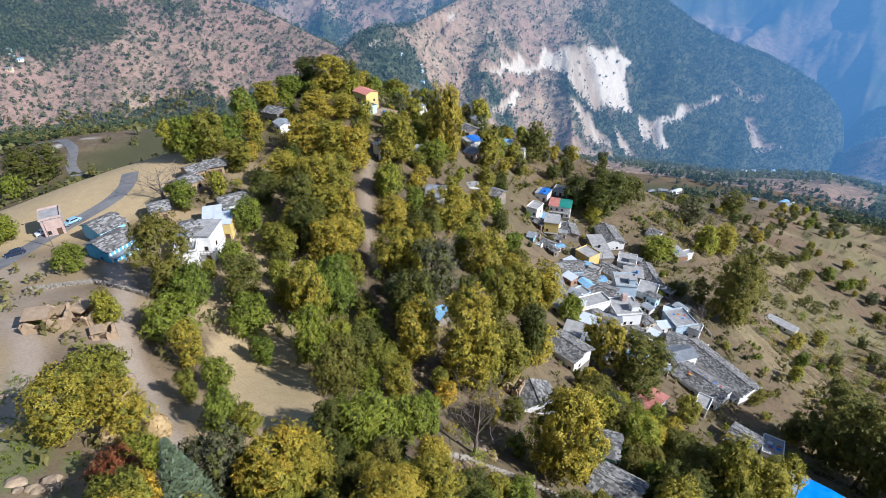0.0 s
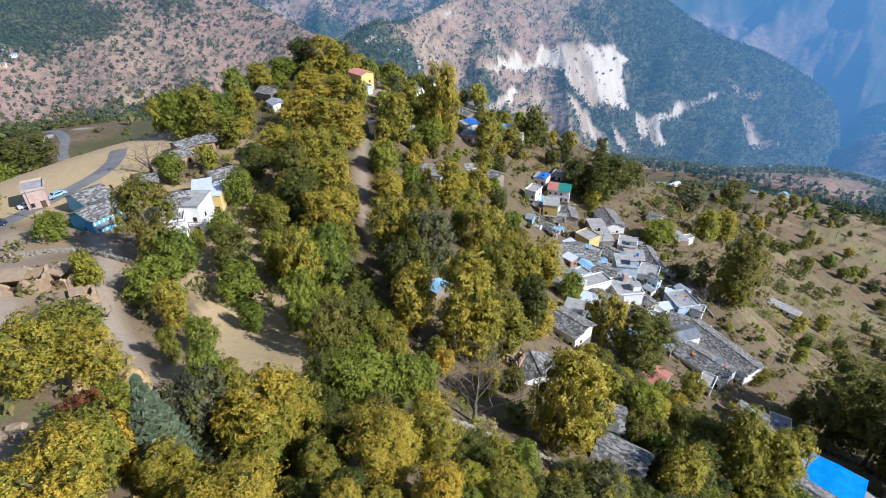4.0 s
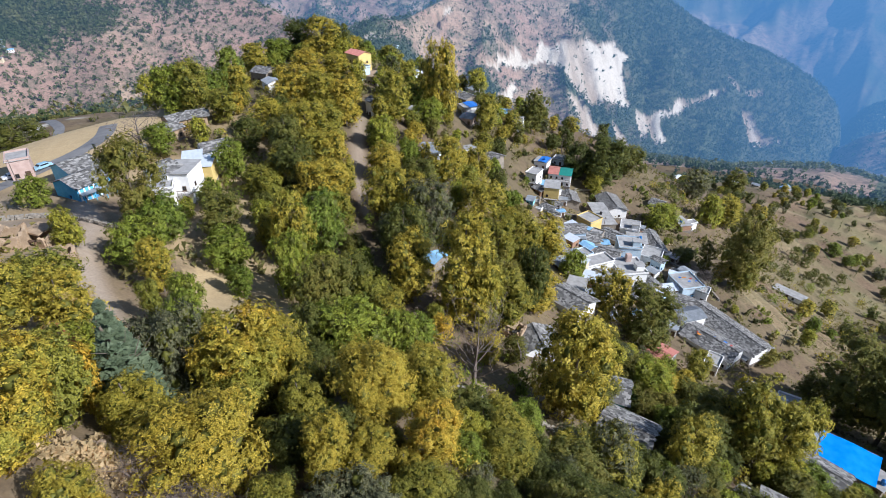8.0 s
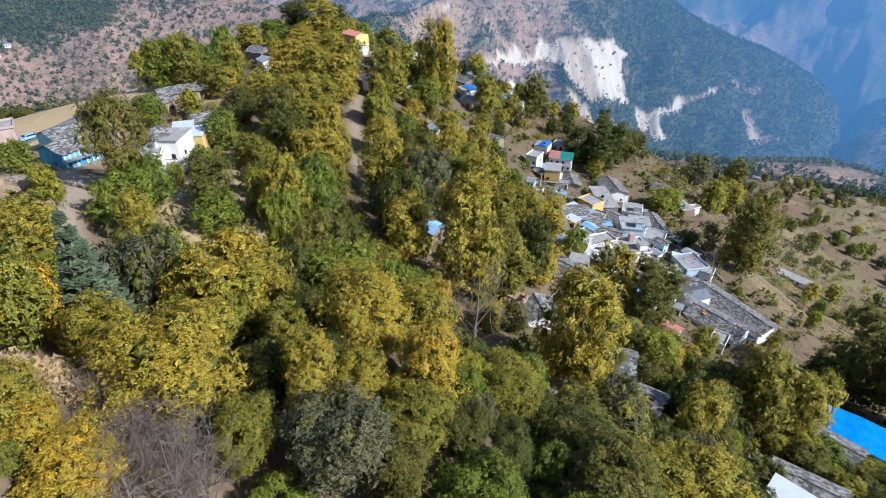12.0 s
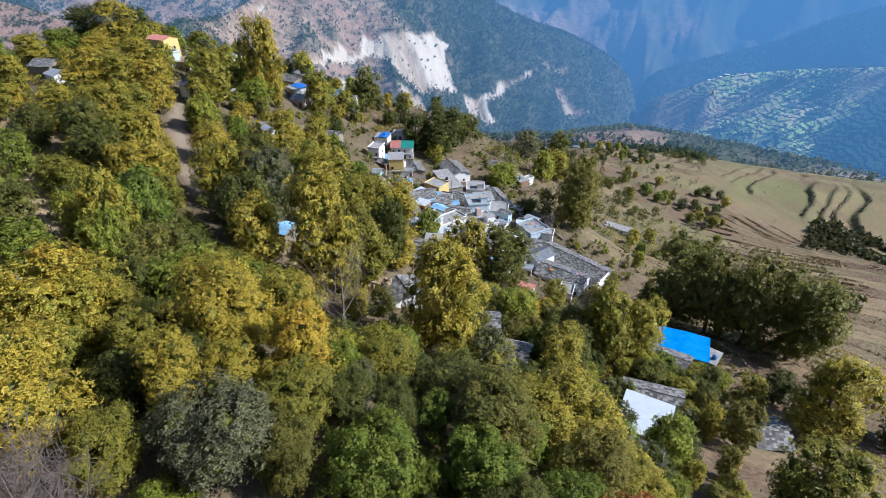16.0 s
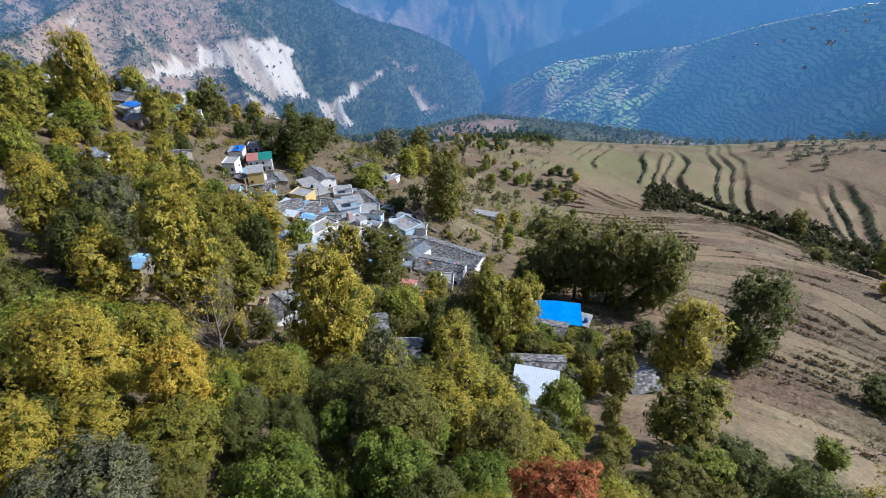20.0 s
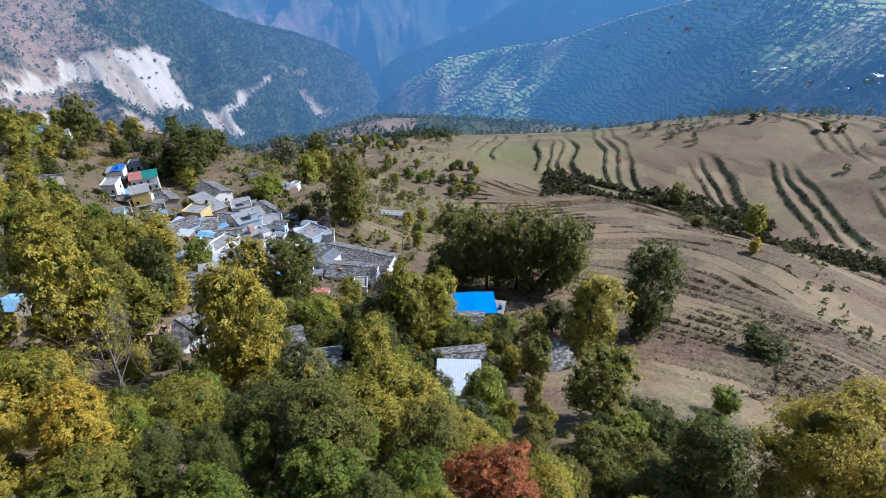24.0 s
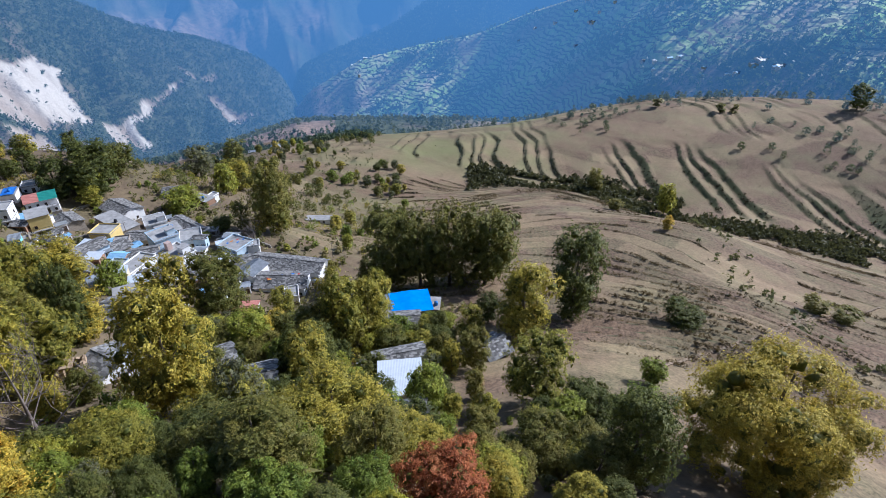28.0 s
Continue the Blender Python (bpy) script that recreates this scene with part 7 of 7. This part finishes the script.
# lower wood beside the sheds and thickets under the near bank
for _a0, _a1, _r0, _r1, _n in ((20, 56, 24, 72, 120), (50, 88, 14, 40, 26), (-34, 50, 9, 32, 90)):
    _fill = 0
    for _i in range(2500):
        _a, _r = radians(_rs.uniform(_a0, _a1)), math.sqrt(_rs.uniform(_r0**2, _r1**2))
        _x, _y = _r * math.sin(_a) * U, _r * math.cos(_a) * U
        if covers_open(np.array([_x / U]), np.array([_y / U]))[0] > 0.1:
            continue
        if np.min(np.hypot(_seen[:, 0] - _x, _seen[:, 1] - _y) - 0.4 * _seen[:, 2]) < 1.2 or np.min(np.hypot(_homes[:, 0] - _x, _homes[:, 1] - _y) - _homes[:, 2]) < 2.2:
            continue
        _kind = _rs.choice((["olive"] * 4 + ["green"] * 4 + ["yellow"] * 3 + ["grey", "bush", "scrub"]) if _a < -0.45 else (["olive"] * 2 + ["green"] * 3 + ["dark"] * 9 + ["grey", "bush", "bush", "scrub"]))
        _h = (_rs.uniform(4, 8) if _a > 0.35 else _rs.uniform(2.6, 5.4)) if _kind not in ("bush", "scrub") else _rs.uniform(1.2, 2.6)
        plant(_kind, _x, _y, _h, _h * _rs.uniform(0.65, 0.95) * (1.3 if _kind in ("bush", "scrub") else 1), rng=_rs)
        _seen = np.vstack([_seen, (_x, _y, _h * 0.8)])
        _fill += 1
        if _fill >= _n:
            break

# bushes and small trees in the yards of the village
_fill = 0
for _i in range(6000):
    _x, _y = _rs.uniform(14, 96) * U, _rs.uniform(56, 172) * U
    if not inside(np.array([_x / U]), np.array([_y / U]), [(16, 58), (18, 150), (50, 172), (96, 150), (86, 75), (45, 58)])[0]:
        continue
    _kind = _rs.choice(["green", "dark", "bush", "bush", "bush", "scrub", "scrub", "scrub"])
    _h = _rs.uniform(2.5, 4.0) if _kind not in ("bush", "scrub") else _rs.uniform(1.2, 2.8)
    if np.min(np.hypot(_seen[:, 0] - _x, _seen[:, 1] - _y) - 0.4 * _seen[:, 2]) < 0.8 or np.min(np.hypot(_homes[:, 0] - _x, _homes[:, 1] - _y) - _homes[:, 2]) < 0.35 * _h - 0.6:
        continue
    plant(_kind, _x, _y, _h, _h * _rs.uniform(0.75, 1.0) * (1.3 if _kind in ("bush", "scrub") else 1), rng=_rs)
    _seen = np.vstack([_seen, (_x, _y, _h * 0.8)])
    _fill += 1
    if _fill >= 120:
        break

# small trees along the plots beyond the village
_fill = 0
for _i in range(3000):
    _x, _y = _rs.uniform(98, 300), _rs.uniform(140, 400)
    _b = math.degrees(math.atan2(_x, _y))
    if not 21 < _b < 50 or fbm(np.array([_x]), np.array([_y]), 70, 351, 3)[0] < 0.03 or np.min(np.hypot(_homes[:, 0] - _x, _homes[:, 1] - _y) - _homes[:, 2]) < 3:
        continue
    if np.min(np.hypot(_seen[:, 0] - _x, _seen[:, 1] - _y)) < 5:
        continue
    _kind = _rs.choice(["dark", "dark", "green", "olive", "olive", "grey"])
    _h = _rs.uniform(3.5, 8.5)
    plant(_kind, _x, _y, _h, _h * _rs.uniform(0.7, 1.0), rng=_rs)
    _seen = np.vstack([_seen, (_x, _y, _h * 0.8)])
    _fill += 1
    if _fill >= 110:
        break

# ---- scrub and far woods ----
def woods(name, label, xs, ys, heights, widths, leaves, mat, seed, category="trees", jag=1.0):
    """Many small trees or bushes on the ground as one object: each a trunkless crown of a few leaf sprays."""
    rng = np.random.default_rng(seed)
    n = len(xs)
    zs = ground_height(xs, ys)[0]
    d = unit(rng.normal(size=(n, leaves, 3)))
    lift = rng.uniform(0.12, 0.95, (n, leaves))
    belly = np.sqrt(np.clip(1 - ((lift - 0.42) / 0.6) ** 2, 0.05, 1))
    off = np.stack([d[..., 0] * belly * widths[:, None] * 0.42, d[..., 1] * belly * widths[:, None] * 0.42, lift * heights[:, None]], -1)
    pos = off + np.stack([xs, ys, zs], 1)[:, None, :]
    out = unit(d + np.array([0, 0, 0.5]))
    size = (0.62 * jag * np.minimum(widths, heights)).repeat(leaves)[:, None]
    v, q = leaf_tris(rng, pos.reshape(-1, 3), out.reshape(-1, 3), size, 0.5)
    me = mesh_from(name, v, q, mat)
    # how much painted haze glow each far tree takes on
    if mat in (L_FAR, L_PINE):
        me.attributes.new("haze", "FLOAT", "POINT").data.foreach_set("value", haze_amount(v[:, 0], v[:, 1]).astype(np.float32))
    return tagged(new(name, me), label, category, kind="stuff")


def strewn(seed, count, a0, a1, r0, r1, keep=None):
    """Places at bearing and distance, in survey units, thinned by keep(x, y, r, a); returned in metres."""
    rng = np.random.default_rng(seed)
    a, r = np.radians(rng.uniform(a0, a1, count)), np.sqrt(rng.uniform(r0 * r0, r1 * r1, count))
    x, y = r * np.sin(a), r * np.cos(a)
    ok = np.ones(count, bool) if keep is None else rng.random(count) < keep(x, y, r, np.degrees(a))
    return x[ok] * U, y[ok] * U, rng


def hill_trees(name, label, hill, count, a0, a1, r0, r1, seed, heights, widths, leaves, mat, even=0.0):
    """Trees over one far hill, as dense as its wood, clear of bare rock."""
    x, y, rng = strewn(seed, count, a0, a1, r0, r1, lambda x, y, r, a: (owner_of(x, y) == hill) * np.maximum(wood_share(x * U, y * U, owner_of(x, y)), even) * (1 - 0.96 * slide_rock(x * U, y * U)))
    return woods(name, label, x, y, rng.uniform(*heights, len(x)), rng.uniform(*widths, len(x)), leaves, mat, seed)


_x, _y, _r = strewn(201, 13000, -60, -12, 170, 640, lambda x, y, r, a: np.clip(0.28 + 3.2 * fbm(x, y, 90, 301, 4), 0.02, 1) * (to_line(x, y, WEST_ROAD) > 5))
woods("valley_scrub", "scattered scrub and trees on the dry valley side", _x, _y, _r.uniform(2, 8, len(_x)), _r.uniform(3, 8, len(_x)), 14, L_SCRUB, 1)
_x, _y, _r = strewn(202, 4200, -60, -12, 200, 640, lambda x, y, r, a: np.clip(0.12 + 3.5 * fbm(x, y, 120, 303, 4), 0.0, 1))
woods("valley_trees", "green trees on the valley side", _x, _y, _r.uniform(6, 11, len(_x)), _r.uniform(6, 10, len(_x)), 16, L_FAR, 2)
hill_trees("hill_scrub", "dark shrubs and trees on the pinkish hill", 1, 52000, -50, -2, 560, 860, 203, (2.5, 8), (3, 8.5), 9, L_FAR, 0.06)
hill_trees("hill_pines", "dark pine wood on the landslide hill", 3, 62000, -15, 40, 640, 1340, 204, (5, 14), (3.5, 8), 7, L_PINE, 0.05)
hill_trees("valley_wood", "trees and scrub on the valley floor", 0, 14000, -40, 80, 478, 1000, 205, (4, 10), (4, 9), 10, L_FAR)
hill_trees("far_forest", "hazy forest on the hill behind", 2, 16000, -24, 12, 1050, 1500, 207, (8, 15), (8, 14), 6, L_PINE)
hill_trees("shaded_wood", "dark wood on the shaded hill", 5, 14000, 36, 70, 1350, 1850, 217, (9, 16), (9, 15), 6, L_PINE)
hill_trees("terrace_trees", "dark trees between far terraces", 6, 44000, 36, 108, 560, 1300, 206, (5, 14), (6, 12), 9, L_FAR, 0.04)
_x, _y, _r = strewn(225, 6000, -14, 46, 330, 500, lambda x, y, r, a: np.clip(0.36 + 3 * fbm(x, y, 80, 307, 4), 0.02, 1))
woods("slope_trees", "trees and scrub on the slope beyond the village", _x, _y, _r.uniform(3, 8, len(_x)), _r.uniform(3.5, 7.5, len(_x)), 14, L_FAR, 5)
_x, _y, _r = strewn(215, 5000, 10, 46, 95, 345, lambda x, y, r, a: np.clip(0.02 + 2.4 * fbm(x, y, 45, 317, 4), 0.03, 1) * (r > 110 + 90 * (a < 26)))
woods("slope_scrub", "dry scrub on the slope below the village", _x, _y, _r.uniform(0.6, 2.6, len(_x)), _r.uniform(1, 3, len(_x)), 30, L_SCRUB, 15, "shrubs", 0.45)
_x, _y, _r = strewn(216, 900, 12, 47, 170, 345, lambda x, y, r, a: np.clip(0.05 + 2.6 * fbm(x, y, 60, 319, 4), 0.03, 1))
woods("slope_oaks", "green oaks on the slope below the village", _x, _y, _r.uniform(4, 8, len(_x)), _r.uniform(4, 7.5, len(_x)), 200, L_DARK, 16, jag=0.34)
_x, _y, _r = strewn(226, 1100, 40, 112, 330, 478, lambda x, y, r, a: np.clip(0.02 + 2.6 * np.clip(fbm(x, y, 60, 327, 4), 0, 1) + 0.4 * (r > 410), 0, 1))
woods("brow_trees", "small dark trees on the brow of the far fields", _x, _y, _r.uniform(2.5, 9.5, len(_x)), _r.uniform(3, 8.5, len(_x)), 110, L_FAR, 26, jag=0.34)
# shrubs along terrace edges and in the gully
_x, _y, _r = strewn(208, 60000, 44, 117, 250, 560)
_h = ground_height(_x, _y)
_k = (_h[2] > 0.5) & (_r.random(len(_x)) < 0.8)
_x, _y = _x[_k][:13000], _y[_k][:13000]
_g = np.clip((345 - np.hypot(_x, _y) / U) / 60, 0.32, 1)
woods("terrace_shrubs", "dry grass and shrubs along terrace edges", _x, _y, _g * _r.uniform(0.8, 2.4, len(_x)), _g * _r.uniform(1.4, 3.6, len(_x)), 8, L_BANK, 8, "shrubs")
# banks of dry grass that follow the edges of the fields
def edge_level(x, y, step):
    sway = 9.0 * vnoise(x, y, 62, 6) + 1.2 * vnoise(x, y, 22, 16)
    return (survey(x, y) + sway) / step + 0.84 * fbm(x, y, 60, 41, 4)


def on_edges(x, y, step):
    """Moves places to the nearest field edge across the slope."""
    level = np.round(edge_level(x, y, step))
    for _ in range(4):
        e = edge_level(x, y, step)
        gx, gy = (edge_level(x + 0.4, y, step) - e) / 0.4, (edge_level(x, y + 0.4, step) - e) / 0.4
        k = np.clip((level - e) / (gx * gx + gy * gy + 0.004), -14, 14)
        x, y = x + k * gx, y + k * gy
    ok = np.abs(edge_level(x, y, step) - level) < 0.04
    return x[ok], y[ok]


_x, _y, _r = strewn(218, 44000, 46, 117, 62, 246)
_x, _y = on_edges(_x / U, _y / U, 1.75)
_k = (vnoise(_x, _y, 33, 18) > 0.27) & (vnoise(_x, _y, 9, 28) > 0.2) & (np.hypot(_x, _y) > 58)
_x, _y = _x[_k] * U, _y[_k] * U
_g = np.clip(vnoise(_x, _y, 14, 44) * 2.2 - 0.4, 0.25, 1.15)
_dry = vnoise(_x, _y, 31, 47) > 0.5
_hh, _ww = _g * _r.uniform(0.35, 1.05, len(_x)), _g * _r.uniform(0.7, 1.9, len(_x))
woods("bank_grass", "dark grass and low shrubs on field banks", _x[~_dry], _y[~_dry], _hh[~_dry], _ww[~_dry], 6, L_BANK, 18, "grass")
woods("straw_grass", "tall dry tan grass on field banks", _x[_dry], _y[_dry], _hh[_dry], _ww[_dry], 6, L_STRAW, 28, "grass")
_x, _y, _r = strewn(209, 17000, 57, 112, 215, 290, lambda x, y, r, a: np.clip(1.3 - np.abs(r - 250 - 75 * fbm(x, y, 70, 5)) / (6 + 34 * vnoise(x, y, 28, 9)), 0, 1) * (vnoise(x, y, 12, 12) > 0.25))
woods("gully_scrub", "dark scrub filling the gully between the fields", _x, _y, _r.uniform(1, 4.5, len(_x)), _r.uniform(2, 5, len(_x)), 12, L_GULLY, 9, "shrubs")
_x, _y, _r = strewn(210, 700, 78, 112, 95, 230, lambda x, y, r, a: np.clip(1.3 - to_line(x, y, HEDGE) / 7, 0, 1))
woods("hedge_scrub", "green and brown scrub along a field drain", _x, _y, _r.uniform(0.8, 3, len(_x)), _r.uniform(1.2, 4, len(_x)), 16, L_SCRUB, 10, "shrubs")
# undergrowth on the spur
_x, _y, _r = strewn(211, 9000, -62, 60, 10, 200, lambda x, y, r, a: np.clip(0.45 + 2.5 * fbm(x, y, 22, 313, 3), 0, 1) * (covers_open(x, y) < 0.2))
woods("undergrowth", "low dry undergrowth and grass on the spur", _x, _y, _r.uniform(0.5, 3.0, len(_x)), _r.uniform(1.2, 4.2, len(_x)), 11, L_SCRUB, 11, "shrubs", 0.8)
# tufts, stubble heaps and pale stones on the open fields
_x, _y, _r = strewn(219, 1500, 48, 117, 62, 560, lambda x, y, r, a: np.clip(0.4 + 2 * fbm(x, y, 40, 331, 3), 0.05, 1))
woods("field_tufts", "small dark shrubs and dung heaps on the fields", _x, _y, _r.uniform(0.3, 1.0, len(_x)), _r.uniform(0.5, 1.4, len(_x)), 8, L_BANK, 19, "shrubs")
# young growth that fills the wood between the trees
for _k, (_name, _mat, _n) in enumerate((("olive_thicket", L_OLIVE, 900), ("green_thicket", L_GREEN, 800), ("dark_thicket", L_DARK, 700))):
    _x, _y, _r = strewn(230 + _k, _n, -26, 50, 14, 190, lambda x, y, r, a: np.clip(0.55 + 2.5 * fbm(x, y, 25, 341 + _k, 3), 0, 1) * (covers_open(x, y) < 0.1) * (inside(x, y, VILLAGE) < 0.5))
    _far = np.array([np.min(np.hypot(_homes[:, 0] - a, _homes[:, 1] - b) - _homes[:, 2]) > 1.5 for a, b in zip(_x, _y)])
    _x, _y = _x[_far], _y[_far]
    woods(_name, "thick young growth between the trees", _x, _y, _r.uniform(1.5, 4.5, len(_x)), _r.uniform(2.2, 5, len(_x)), 70, _mat, 30 + _k, "shrubs", 0.36)
# pale straw hanging on the near bank
_rg = np.random.default_rng(44)
_x, _y = _rg.normal(-20.2, 2.6, 420), _rg.normal(23.6, 1.3, 420)
woods("bank_straw", "bleached straw and dry grass on the near bank", _x, _y, _rg.uniform(0.4, 1.3, 420), _rg.uniform(0.5, 1.3, 420), 26, L_STRAW_PALE, 44, "grass", 0.8)
# crops in the garden beds and dry brush on the near bank
_x, _y, _r = strewn(240, 5200, -62, -44, 38, 84, lambda x, y, r, a: np.clip(sum(inside(x, y, bed) for bed in GARDENS), 0, 1))
woods("garden_crop", "low green crop in garden beds", _x, _y, _r.uniform(0.25, 0.5, len(_x)), _r.uniform(0.4, 0.8, len(_x)), 10, L_GREEN, 40, "crop")
